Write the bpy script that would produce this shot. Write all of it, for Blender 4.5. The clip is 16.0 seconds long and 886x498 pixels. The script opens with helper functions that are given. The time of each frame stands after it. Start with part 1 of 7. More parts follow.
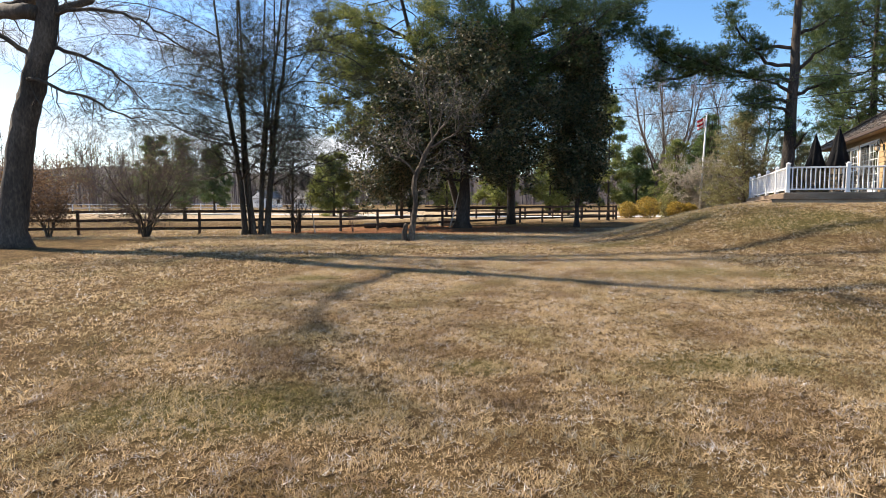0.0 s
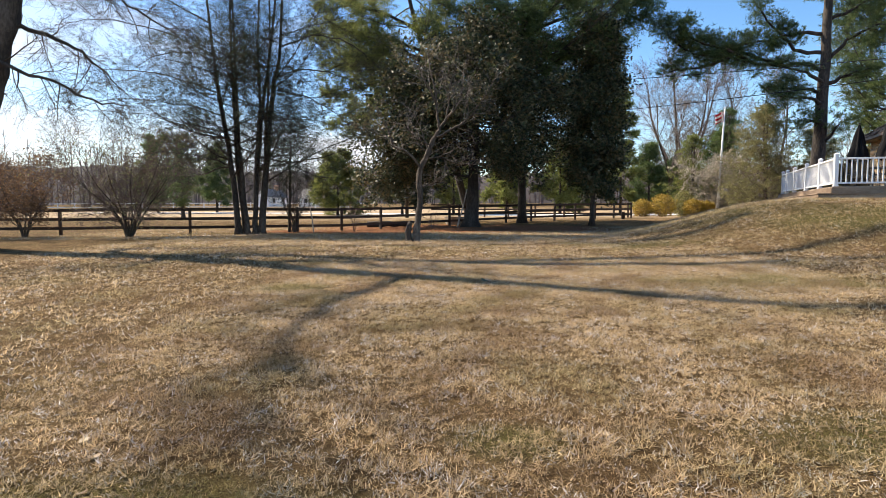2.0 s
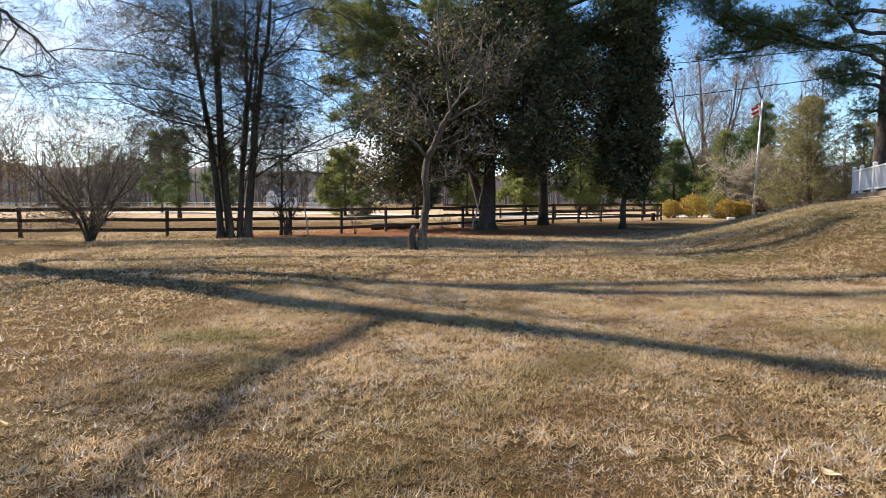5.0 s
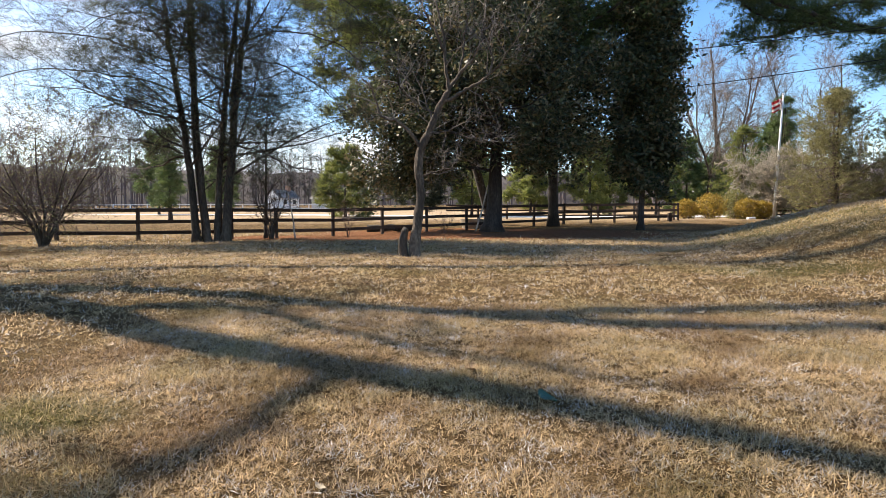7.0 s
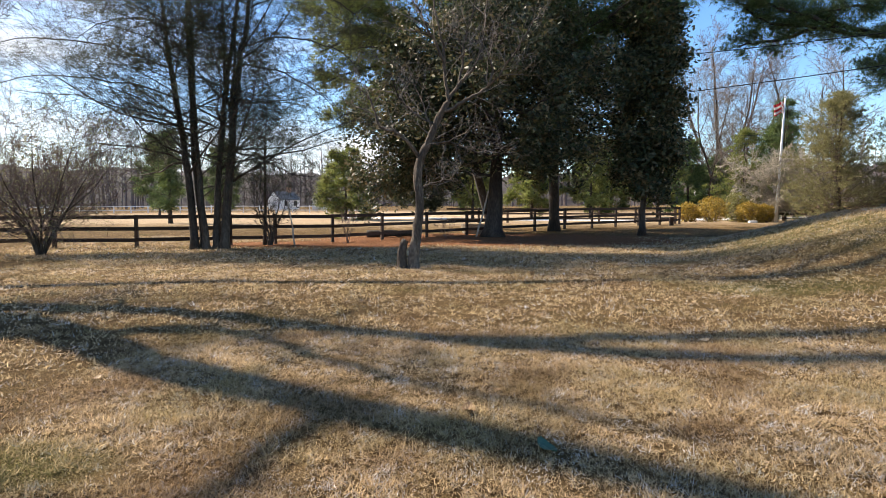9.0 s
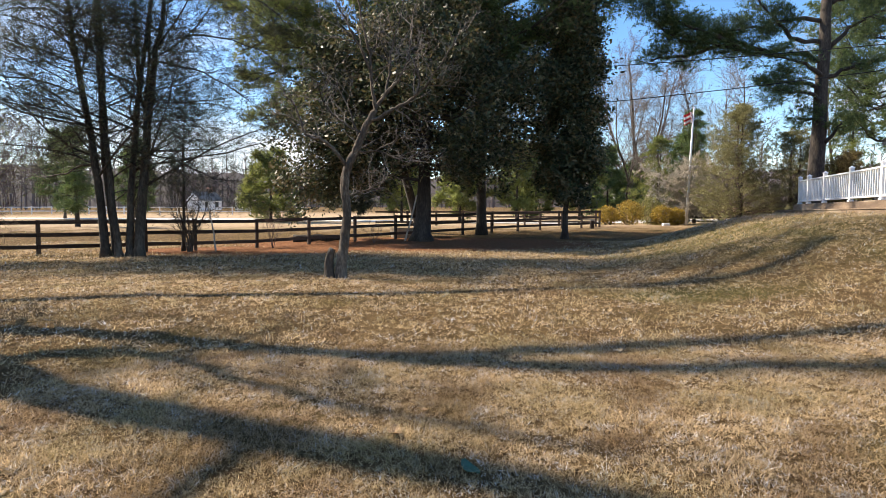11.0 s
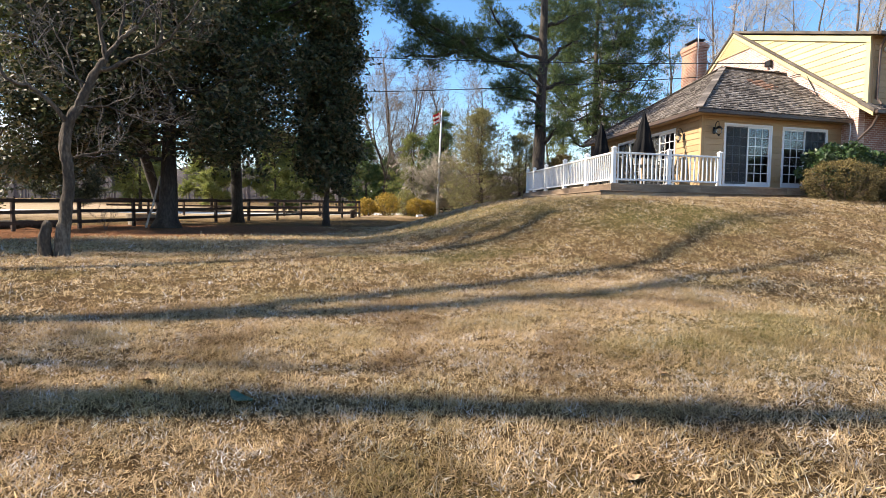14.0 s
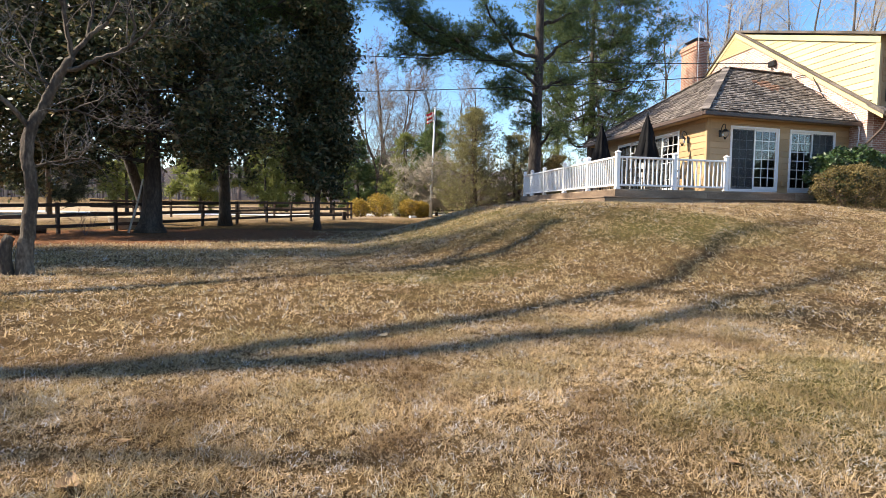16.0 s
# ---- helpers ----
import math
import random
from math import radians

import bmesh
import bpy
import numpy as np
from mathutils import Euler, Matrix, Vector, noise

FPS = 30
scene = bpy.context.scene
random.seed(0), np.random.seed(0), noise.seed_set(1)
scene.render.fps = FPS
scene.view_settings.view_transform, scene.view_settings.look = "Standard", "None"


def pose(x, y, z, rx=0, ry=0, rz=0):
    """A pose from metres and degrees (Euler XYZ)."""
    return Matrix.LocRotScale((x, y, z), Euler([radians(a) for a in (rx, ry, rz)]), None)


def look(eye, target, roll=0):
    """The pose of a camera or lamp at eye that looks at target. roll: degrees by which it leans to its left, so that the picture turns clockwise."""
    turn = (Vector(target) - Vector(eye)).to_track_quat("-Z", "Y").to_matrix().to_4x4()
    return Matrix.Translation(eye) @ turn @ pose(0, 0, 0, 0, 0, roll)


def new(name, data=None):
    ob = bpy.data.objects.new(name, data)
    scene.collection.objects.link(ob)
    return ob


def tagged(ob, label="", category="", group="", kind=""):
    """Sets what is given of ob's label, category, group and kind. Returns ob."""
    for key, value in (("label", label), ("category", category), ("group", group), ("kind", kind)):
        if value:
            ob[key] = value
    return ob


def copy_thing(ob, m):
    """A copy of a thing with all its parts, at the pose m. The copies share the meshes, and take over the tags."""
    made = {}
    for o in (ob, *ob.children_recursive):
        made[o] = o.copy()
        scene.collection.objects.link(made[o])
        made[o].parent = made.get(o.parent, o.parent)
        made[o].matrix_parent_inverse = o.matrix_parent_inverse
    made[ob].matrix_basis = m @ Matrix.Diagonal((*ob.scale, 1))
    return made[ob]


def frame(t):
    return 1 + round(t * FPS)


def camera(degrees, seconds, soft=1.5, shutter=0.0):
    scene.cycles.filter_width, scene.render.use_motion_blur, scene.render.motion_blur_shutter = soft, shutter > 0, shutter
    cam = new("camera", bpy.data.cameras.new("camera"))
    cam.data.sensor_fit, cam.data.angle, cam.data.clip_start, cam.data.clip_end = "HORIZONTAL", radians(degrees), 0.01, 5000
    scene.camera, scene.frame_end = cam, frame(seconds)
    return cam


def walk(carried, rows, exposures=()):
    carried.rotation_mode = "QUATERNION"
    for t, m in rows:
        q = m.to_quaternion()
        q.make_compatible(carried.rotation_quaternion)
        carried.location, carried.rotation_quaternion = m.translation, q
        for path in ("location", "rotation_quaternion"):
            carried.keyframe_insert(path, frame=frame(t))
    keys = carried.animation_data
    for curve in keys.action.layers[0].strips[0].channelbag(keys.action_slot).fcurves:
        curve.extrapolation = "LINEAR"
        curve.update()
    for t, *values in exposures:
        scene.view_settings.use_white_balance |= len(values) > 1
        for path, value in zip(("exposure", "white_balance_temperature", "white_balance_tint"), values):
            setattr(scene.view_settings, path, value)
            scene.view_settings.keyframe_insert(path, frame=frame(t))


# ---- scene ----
cam = camera(76.1, 16.0, soft=0.7)
PATH = [
    (0, (0.75, 0.005, 1.017), (0.63, 1.997, 0.888), -0.0),
    (0.5, (0.701, 0.534, 0.956), (0.576, 2.526, 0.827), -0.0),
    (1, (0.661, 1.045, 0.905), (0.531, 3.036, 0.774), 0.0),
    (1.5, (0.62, 1.537, 0.866), (0.484, 3.528, 0.734), -0.0),
    (2, (0.584, 2.016, 0.945), (0.441, 4.007, 0.813), -0.1),
    (2.5, (0.554, 2.484, 1.088), (0.404, 4.473, 0.952), -0.2),
    (3, (0.459, 2.969, 1.084), (0.303, 4.958, 0.95), -0.2),
    (3.5, (0.336, 3.557, 1.047), (0.172, 5.546, 0.915), 0.0),
    (6, (0.374, 7.058, 0.946), (0.173, 9.043, 0.816), 0.0),
    (6.5, (0.344, 7.716, 0.922), (0.139, 9.702, 0.795), -0.0),
    (7, (0.318, 8.046, 0.929), (0.109, 10.031, 0.803), -0.1),
    (7.5, (0.318, 8.174, 0.937), (0.103, 10.158, 0.811), -0.1),
    (8, (0.327, 8.237, 0.984), (0.108, 10.221, 0.859), -0.1),
    (10.5, (0.351, 8.145, 1.376), (0.234, 10.137, 1.253), -0.0),
    (11, (0.371, 8.157, 1.345), (0.407, 10.153, 1.223), -0.0),
    (11.5, (0.383, 8.173, 1.259), (0.561, 10.162, 1.137), 0.2),
    (12, (0.383, 8.171, 1.137), (0.757, 10.132, 1.013), 0.3),
    (12.5, (0.361, 8.158, 1.032), (0.938, 10.069, 0.903), 0.3),
    (13, (0.338, 8.168, 0.953), (1.113, 10.007, 0.822), 0.5),
    (13.5, (0.324, 8.209, 0.883), (1.142, 10.03, 0.752), 0.5),
    (14, (0.305, 8.269, 0.831), (1.149, 10.078, 0.701), 0.5),
    (14.5, (0.346, 8.419, 0.813), (1.207, 10.22, 0.68), 0.5),
    (15, (0.432, 8.69, 0.811), (1.3, 10.487, 0.678), 0.5),
    (15.5, (0.521, 8.957, 0.871), (1.39, 10.753, 0.735), 0.4),
    (16, (0.551, 9.059, 1.084), (1.419, 10.855, 0.948), 0.5),
]
walk(cam, [(t, look(eye, target, roll)) for t, eye, target, roll in PATH], ((0, 0.98), (3.0, 0.98), (6.5, 1.08), (10.5, 1.10), (12.5, 1.18), (16, 1.18)))

# ---- world, sun ----
SUN_AZ, SUN_EL = 156.0, 40.0      # degrees: direction towards the sun, from +x anticlockwise, and its height
sun_way = Vector((math.cos(radians(SUN_AZ)) * math.cos(radians(SUN_EL)), math.sin(radians(SUN_AZ)) * math.cos(radians(SUN_EL)), math.sin(radians(SUN_EL))))
world = bpy.data.worlds.new("sky")
scene.world = world
world.use_nodes = True
wn, wl = world.node_tree.nodes, world.node_tree.links
sky = wn.new("ShaderNodeTexSky")
sky.sky_type, sky.sun_disc = "NISHITA", False
sky.sun_elevation, sky.sun_rotation = radians(SUN_EL), radians(90 - SUN_AZ)
sky.air_density, sky.dust_density, sky.ozone_density = 1.0, 0.4, 1.2
wc = wn.new("ShaderNodeTexCoord")
wm = wn.new("ShaderNodeMapping")
wm.inputs["Scale"].default_value = (1.5, 1.5, 5.0)
wm.inputs["Location"].default_value = (0.4, 2.3, 0.1)
wno = wn.new("ShaderNodeTexNoise")
wno.inputs["Scale"].default_value, wno.inputs["Detail"].default_value = 1.7, 7
wr = wn.new("ShaderNodeValToRGB")
wr.color_ramp.elements[0].position, wr.color_ramp.elements[1].position = 0.55, 0.80
wx = wn.new("ShaderNodeMixRGB")
wx.inputs[2].default_value = (4.7, 4.8, 5.0, 1)
wl.new(wc.outputs["Generated"], wm.inputs["Vector"])
wl.new(wm.outputs["Vector"], wno.inputs["Vector"])
wsep, wlow, wadd = wn.new("ShaderNodeSeparateXYZ"), wn.new("ShaderNodeMapRange"), wn.new("ShaderNodeMath")
wl.new(wc.outputs["Generated"], wsep.inputs[0])
wl.new(wsep.outputs["Z"], wlow.inputs["Value"])
for key, val in (("From Min", 0.30), ("From Max", 0.02), ("To Min", -0.09), ("To Max", 0.13)):      # cloud thickens towards the horizon
    wlow.inputs[key].default_value = val
wl.new(wno.outputs["Fac"], wadd.inputs[0])
wl.new(wlow.outputs["Result"], wadd.inputs[1])
whaze, wadd2 = wn.new("ShaderNodeMapRange"), wn.new("ShaderNodeMath")
for key, val in (("From Min", 0.35), ("From Max", -0.6), ("To Min", -0.05), ("To Max", 0.14)):      # and towards the sun's side
    whaze.inputs[key].default_value = val
wl.new(wsep.outputs["X"], whaze.inputs["Value"])
wl.new(wadd.outputs[0], wadd2.inputs[0])
wl.new(whaze.outputs["Result"], wadd2.inputs[1])
wl.new(wadd2.outputs[0], wr.inputs["Fac"])
wl.new(wr.outputs["Color"], wx.inputs[0])
whs = wn.new("ShaderNodeHueSaturation")
whs.inputs["Saturation"].default_value, whs.inputs["Hue"].default_value = 1.28, 0.502
wl.new(sky.outputs["Color"], whs.inputs["Color"])
wl.new(whs.outputs["Color"], wx.inputs[1])
wl.new(wx.outputs["Color"], wn["Background"].inputs["Color"])
wn["Background"].inputs["Strength"].default_value = 0.115
sun = new("sun", bpy.data.lights.new("sun", "SUN"))
sun.data.energy, sun.data.angle, sun.data.color = 5.6, radians(0.6), (1.0, 0.87, 0.70)
sun.matrix_world = look(sun_way * 100, (0, 0, 0))


# ---- materials ----
def material(name, colours, rough=0.8, scale=3.0, fine=40.0, bump=0.3, metal=0.0, coords="Object", stretch=(1, 1, 1), random_by="", spec=0.5, through_light=0.0):
    """A surface whose colour runs through the given colours by a coarse and a fine noise, with relief by the fine one."""
    m = bpy.data.materials.new(name)
    m.use_nodes = True
    n, l = m.node_tree.nodes, m.node_tree.links
    b = n["Principled BSDF"]
    b.inputs["Roughness"].default_value, b.inputs["Metallic"].default_value = rough, metal
    b.inputs["Specular IOR Level"].default_value = spec
    tc, mp = n.new("ShaderNodeTexCoord"), n.new("ShaderNodeMapping")
    mp.inputs["Scale"].default_value = stretch
    l.new(tc.outputs[coords], mp.inputs["Vector"])
    n1, n2 = n.new("ShaderNodeTexNoise"), n.new("ShaderNodeTexNoise")
    for t, sc, de in ((n1, scale, 4), (n2, fine, 3)):
        t.inputs["Scale"].default_value, t.inputs["Detail"].default_value = sc, de
        l.new(mp.outputs["Vector"], t.inputs["Vector"])
    mix = n.new("ShaderNodeMath")
    mix.operation = "MULTIPLY_ADD"
    mix.inputs[1].default_value = 0.45
    half = n.new("ShaderNodeMath")
    half.operation = "MULTIPLY"
    half.inputs[1].default_value = 0.55
    l.new(n1.outputs["Fac"], half.inputs[0])
    l.new(n2.outputs["Fac"], mix.inputs[0])
    l.new(half.outputs[0], mix.inputs[2])
    fac = mix.outputs[0]
    if random_by:
        src = n.new("ShaderNodeObjectInfo") if random_by == "object" else n.new("ShaderNodeNewGeometry")
        out = src.outputs["Random"] if random_by == "object" else src.outputs["Random Per Island"]
        ad = n.new("ShaderNodeMath")
        ad.operation = "MULTIPLY_ADD"
        ad.inputs[1].default_value, ad.inputs[2].default_value = 0.36, -0.18
        l.new(out, ad.inputs[0])
        ad2 = n.new("ShaderNodeMath")
        l.new(ad.outputs[0], ad2.inputs[0])
        l.new(fac, ad2.inputs[1])
        fac = ad2.outputs[0]
    ramp = n.new("ShaderNodeValToRGB")
    els = ramp.color_ramp.elements
    while len(els) < len(colours):
        els.new(0.5)
    for i, c in enumerate(colours):
        els[i].position = 0.32 + 0.36 * i / max(1, len(colours) - 1)
        els[i].color = (*c, 1)
    l.new(fac, ramp.inputs["Fac"])
    l.new(ramp.outputs["Color"], b.inputs["Base Color"])
    if bump:
        bp = n.new("ShaderNodeBump")
        bp.inputs["Strength"].default_value, bp.inputs["Distance"].default_value = bump, 0.02
        l.new(n2.outputs["Fac"], bp.inputs["Height"])
        l.new(bp.outputs["Normal"], b.inputs["Normal"])
    if through_light:
        tr, ms = n.new("ShaderNodeBsdfTranslucent"), n.new("ShaderNodeMixShader")
        ms.inputs[0].default_value = through_light
        l.new(ramp.outputs["Color"], tr.inputs["Color"])
        l.new(b.outputs[0], ms.inputs[1])
        l.new(tr.outputs[0], ms.inputs[2])
        l.new(ms.outputs[0], n["Material Output"].inputs["Surface"])
    return m


BARK = material("bark", [(0.022, 0.017, 0.013), (0.065, 0.05, 0.038), (0.15, 0.12, 0.092)], 0.95, 2.0, 18, 0.9, stretch=(1, 1, 0.35))
BARK_DARK = material("bark_dark", [(0.02, 0.016, 0.013), (0.05, 0.04, 0.032), (0.10, 0.082, 0.068)], 0.95, 2.0, 16, 0.9, stretch=(1, 1, 0.3))
BARK_GREY = material("bark_grey", [(0.022, 0.016, 0.011), (0.075, 0.056, 0.040), (0.21, 0.168, 0.125)], 0.95, 3.0, 26, 1.0, stretch=(1, 1, 0.4))
TWIG_RED = material("twig_red", [(0.075, 0.048, 0.040), (0.14, 0.092, 0.076), (0.215, 0.16, 0.132)], 0.9, 2, 30, 0.3)
TWIG_ASH = material("twig_ash", [(0.24, 0.21, 0.165), (0.37, 0.325, 0.26), (0.50, 0.445, 0.37)], 0.9, 2, 30, 0.3)
TWIG_PALE = material("twig_pale", [(0.09, 0.074, 0.062), (0.17, 0.142, 0.12), (0.28, 0.24, 0.205)], 0.9, 2, 30, 0.3)
LEAF_MAGNOLIA = material("magnolia_leaf", [(0.022, 0.030, 0.016), (0.062, 0.080, 0.036), (0.19, 0.150, 0.075)], 0.5, 0.8, 6, 0, random_by="island", spec=0.3, through_light=0.25)
NEEDLE = material("pine_needle", [(0.045, 0.075, 0.026), (0.09, 0.135, 0.045), (0.165, 0.21, 0.068)], 0.6, 0.4, 5, 0, random_by="island", through_light=0.4)
# lit copy of NEEDLE: sunlight put into a brighter, yellower colour
NEEDLE_SUN = material("pine_needle_sunlit", [(0.11, 0.135, 0.035), (0.19, 0.215, 0.055), (0.28, 0.295, 0.09)], 0.6, 0.4, 5, 0, random_by="island", through_light=0.45)
HEMLOCK = material("hemlock_spray", [(0.026, 0.034, 0.020), (0.055, 0.064, 0.034), (0.105, 0.105, 0.056)], 0.6, 0.4, 5, 0, random_by="island", through_light=0.45)
LEAF_BROWN = material("dry_leaf", [(0.09, 0.055, 0.03), (0.18, 0.108, 0.056), (0.29, 0.175, 0.09)], 0.8, 1, 8, 0, random_by="island", through_light=0.3)
LEAF_YELLOW = material("yellow_leaf", [(0.20, 0.14, 0.02), (0.36, 0.25, 0.035), (0.50, 0.36, 0.07)], 0.6, 1, 8, 0, random_by="island", through_light=0.3)
LEAF_OLIVE = material("olive_leaf", [(0.14, 0.14, 0.05), (0.25, 0.24, 0.09), (0.37, 0.345, 0.14)], 0.6, 1, 8, 0, random_by="island", through_light=0.45)
LEAF_CEDAR = material("cedar_scale", [(0.13, 0.125, 0.055), (0.24, 0.225, 0.10), (0.36, 0.335, 0.165)], 0.7, 1, 8, 0, random_by="island", through_light=0.45)
LEAF_LAUREL = material("laurel_leaf", [(0.013, 0.03, 0.010), (0.028, 0.06, 0.017), (0.07, 0.115, 0.035)], 0.42, 1, 8, 0, random_by="island", through_light=0.15)
LEAF_BRONZE = material("bronze_leaf", [(0.045, 0.036, 0.012), (0.11, 0.082, 0.024), (0.20, 0.150, 0.046)], 0.65, 1, 8, 0, random_by="island", through_light=0.2)
FENCE_WOOD = material("fence_wood", [(0.022, 0.014, 0.010), (0.045, 0.028, 0.019), (0.085, 0.055, 0.038)], 0.85, 1.5, 30, 0.5, stretch=(0.25, 0.25, 1), random_by="object")
DECK_WOOD = material("deck_wood", [(0.11, 0.075, 0.05), (0.21, 0.15, 0.10), (0.33, 0.26, 0.185)], 0.8, 1.2, 22, 0.4, stretch=(1, 1, 4), random_by="object")
WHITE = material("white_vinyl", [(0.72, 0.73, 0.75), (0.80, 0.80, 0.80), (0.84, 0.84, 0.83)], 0.35, 2, 30, 0.03)
SIDING = material("tan_siding", [(0.34, 0.225, 0.11), (0.40, 0.27, 0.14), (0.45, 0.31, 0.165)], 0.65, 0.8, 25, 0.12, random_by="object")
SIDING_YELLOW = material("yellow_siding", [(0.50, 0.42, 0.22), (0.56, 0.475, 0.26), (0.61, 0.52, 0.30)], 0.6, 0.8, 25, 0.1, random_by="object")
TRIM_YELLOW = material("yellow_trim", [(0.50, 0.42, 0.21), (0.56, 0.47, 0.25), (0.60, 0.51, 0.29)], 0.55, 1, 25, 0.08)
SHAKE = material("cedar_shake", [(0.05, 0.04, 0.034), (0.12, 0.10, 0.086), (0.235, 0.205, 0.18)], 0.9, 1.2, 26, 0.6, stretch=(1, 1, 1), random_by="object")
SHAKE_RED = material("cedar_shake_stained", [(0.11, 0.055, 0.035), (0.22, 0.12, 0.08), (0.33, 0.21, 0.15)], 0.9, 1.2, 26, 0.6, random_by="island")
SHAKE_REST = material("cedar_shake_rest", [(0.05, 0.04, 0.034), (0.12, 0.10, 0.086), (0.235, 0.205, 0.18)], 0.9, 1.2, 26, 0.6, random_by="island")
BROWN_METAL = material("brown_gutter", [(0.055, 0.035, 0.028), (0.075, 0.05, 0.04), (0.10, 0.07, 0.055)], 0.5, 1, 20, 0.05)
BLACK_METAL = material("black_metal", [(0.012, 0.012, 0.012), (0.02, 0.02, 0.02), (0.035, 0.034, 0.032)], 0.45, 2, 30, 0.05, metal=0.3)
STEEL = material("pale_metal", [(0.55, 0.55, 0.56), (0.66, 0.66, 0.67), (0.74, 0.74, 0.74)], 0.4, 2, 30, 0.03)
CANVAS = material("dark_canvas", [(0.006, 0.006, 0.007), (0.011, 0.011, 0.012), (0.018, 0.018, 0.018)], 0.9, 1.5, 60, 0.2, spec=0.1)
BRICK = material("brick_clay", [(0.20, 0.085, 0.055), (0.33, 0.17, 0.115), (0.46, 0.30, 0.22)], 0.9, 3, 40, 0.4, random_by="object")
BRICK_REST = material("brick_clay_rest", [(0.20, 0.085, 0.055), (0.33, 0.17, 0.115), (0.46, 0.30, 0.22)], 0.9, 3, 40, 0.4, random_by="island")
BRICK_WHITE = material("whitewashed_brick", [(0.42, 0.27, 0.20), (0.66, 0.55, 0.46), (0.78, 0.70, 0.62)], 0.9, 2.5, 40, 0.4, random_by="island")
MORTAR = material("mortar", [(0.36, 0.33, 0.29), (0.46, 0.42, 0.37), (0.54, 0.50, 0.45)], 0.95, 2, 50, 0.3)


def brickwork(name, tones, mortar, along):
    """Coursed brickwork for a wall that runs along the given direction."""
    m = bpy.data.materials.new(name)
    m.use_nodes = True
    n, l = m.node_tree.nodes, m.node_tree.links
    b = n["Principled BSDF"]
    b.inputs["Roughness"].default_value = 0.9
    tc, dot, sep, com = n.new("ShaderNodeTexCoord"), n.new("ShaderNodeVectorMath"), n.new("ShaderNodeSeparateXYZ"), n.new("ShaderNodeCombineXYZ")
    dot.operation = "DOT_PRODUCT"
    dot.inputs[1].default_value = along
    l.new(tc.outputs["Object"], dot.inputs[0])
    l.new(tc.outputs["Object"], sep.inputs[0])
    l.new(dot.outputs["Value"], com.inputs["X"])
    l.new(sep.outputs["Z"], com.inputs["Y"])
    br, no, mx = n.new("ShaderNodeTexBrick"), n.new("ShaderNodeTexNoise"), n.new("ShaderNodeMixRGB")
    br.inputs["Scale"].default_value = 1.0
    br.inputs["Brick Width"].default_value, br.inputs["Row Height"].default_value, br.inputs["Mortar Size"].default_value = 0.21, 0.075, 0.008
    for key, c in (("Color1", tones[0]), ("Color2", tones[1]), ("Mortar", mortar)):
        br.inputs[key].default_value = (*c, 1)
    l.new(com.outputs[0], br.inputs["Vector"])
    no.inputs["Scale"].default_value, no.inputs["Detail"].default_value = 2.2, 6
    l.new(tc.outputs["Object"], no.inputs["Vector"])
    ra = n.new("ShaderNodeMapRange")
    ra.inputs["From Min"].default_value, ra.inputs["From Max"].default_value = 0.45, 0.7
    l.new(no.outputs["Fac"], ra.inputs["Value"])
    l.new(ra.outputs["Result"], mx.inputs[0])
    l.new(br.outputs["Color"], mx.inputs[1])
    mx.inputs[2].default_value = (*tones[2], 1)
    mx2 = n.new("ShaderNodeMixRGB")
    mx2.inputs[0].default_value = 0.45
    l.new(br.outputs["Color"], mx2.inputs[1])
    l.new(mx.outputs["Color"], mx2.inputs[2])
    l.new(mx2.outputs["Color"], b.inputs["Base Color"])
    bp = n.new("ShaderNodeBump")
    bp.inputs["Strength"].default_value, bp.inputs["Distance"].default_value = 0.6, 0.01
    bp.invert = True
    l.new(br.outputs["Fac"], bp.inputs["Height"])
    l.new(bp.outputs["Normal"], b.inputs["Normal"])
    return m


BRICK_GABLE = brickwork("whitewashed_brickwork", ((0.52, 0.36, 0.30), (0.36, 0.19, 0.15), (0.62, 0.51, 0.45)), (0.66, 0.60, 0.55), (0.30, 0.95, 0))
BRICK_FRONT = brickwork("red_brickwork", ((0.30, 0.13, 0.09), (0.22, 0.09, 0.065), (0.16, 0.08, 0.065)), (0.45, 0.42, 0.38), (0.99, -0.13, 0))
BRICK_CHIMNEY = brickwork("chimney_brickwork", ((0.40, 0.20, 0.12), (0.30, 0.125, 0.075), (0.48, 0.33, 0.24)), (0.50, 0.45, 0.39), (0.99, 0.55, 0))
# near-black colour stands in for the shade inside rooms
DARK_ROOM = material("unlit_interior", [(0.03, 0.028, 0.026), (0.05, 0.046, 0.042), (0.08, 0.07, 0.06)], 0.8, 0.7, 6, 0.0)


def glass_material():
    m = bpy.data.materials.new("window_glass")
    m.use_nodes = True
    b = m.node_tree.nodes["Principled BSDF"]
    b.inputs["Base Color"].default_value = (0.9, 0.93, 0.94, 1)
    b.inputs["Roughness"].default_value, b.inputs["IOR"].default_value = 0.02, 1.5
    b.inputs["Transmission Weight"].default_value = 1.0
    return m


GLASS = glass_material()


# ---- helpers for meshes ----
def thing(name, at=(0, 0, 0), label="", category="", group="", kind=""):
    ob = new(name)
    ob.location = at
    ob.empty_display_size = 0.2
    return tagged(ob, label, category, group, kind)


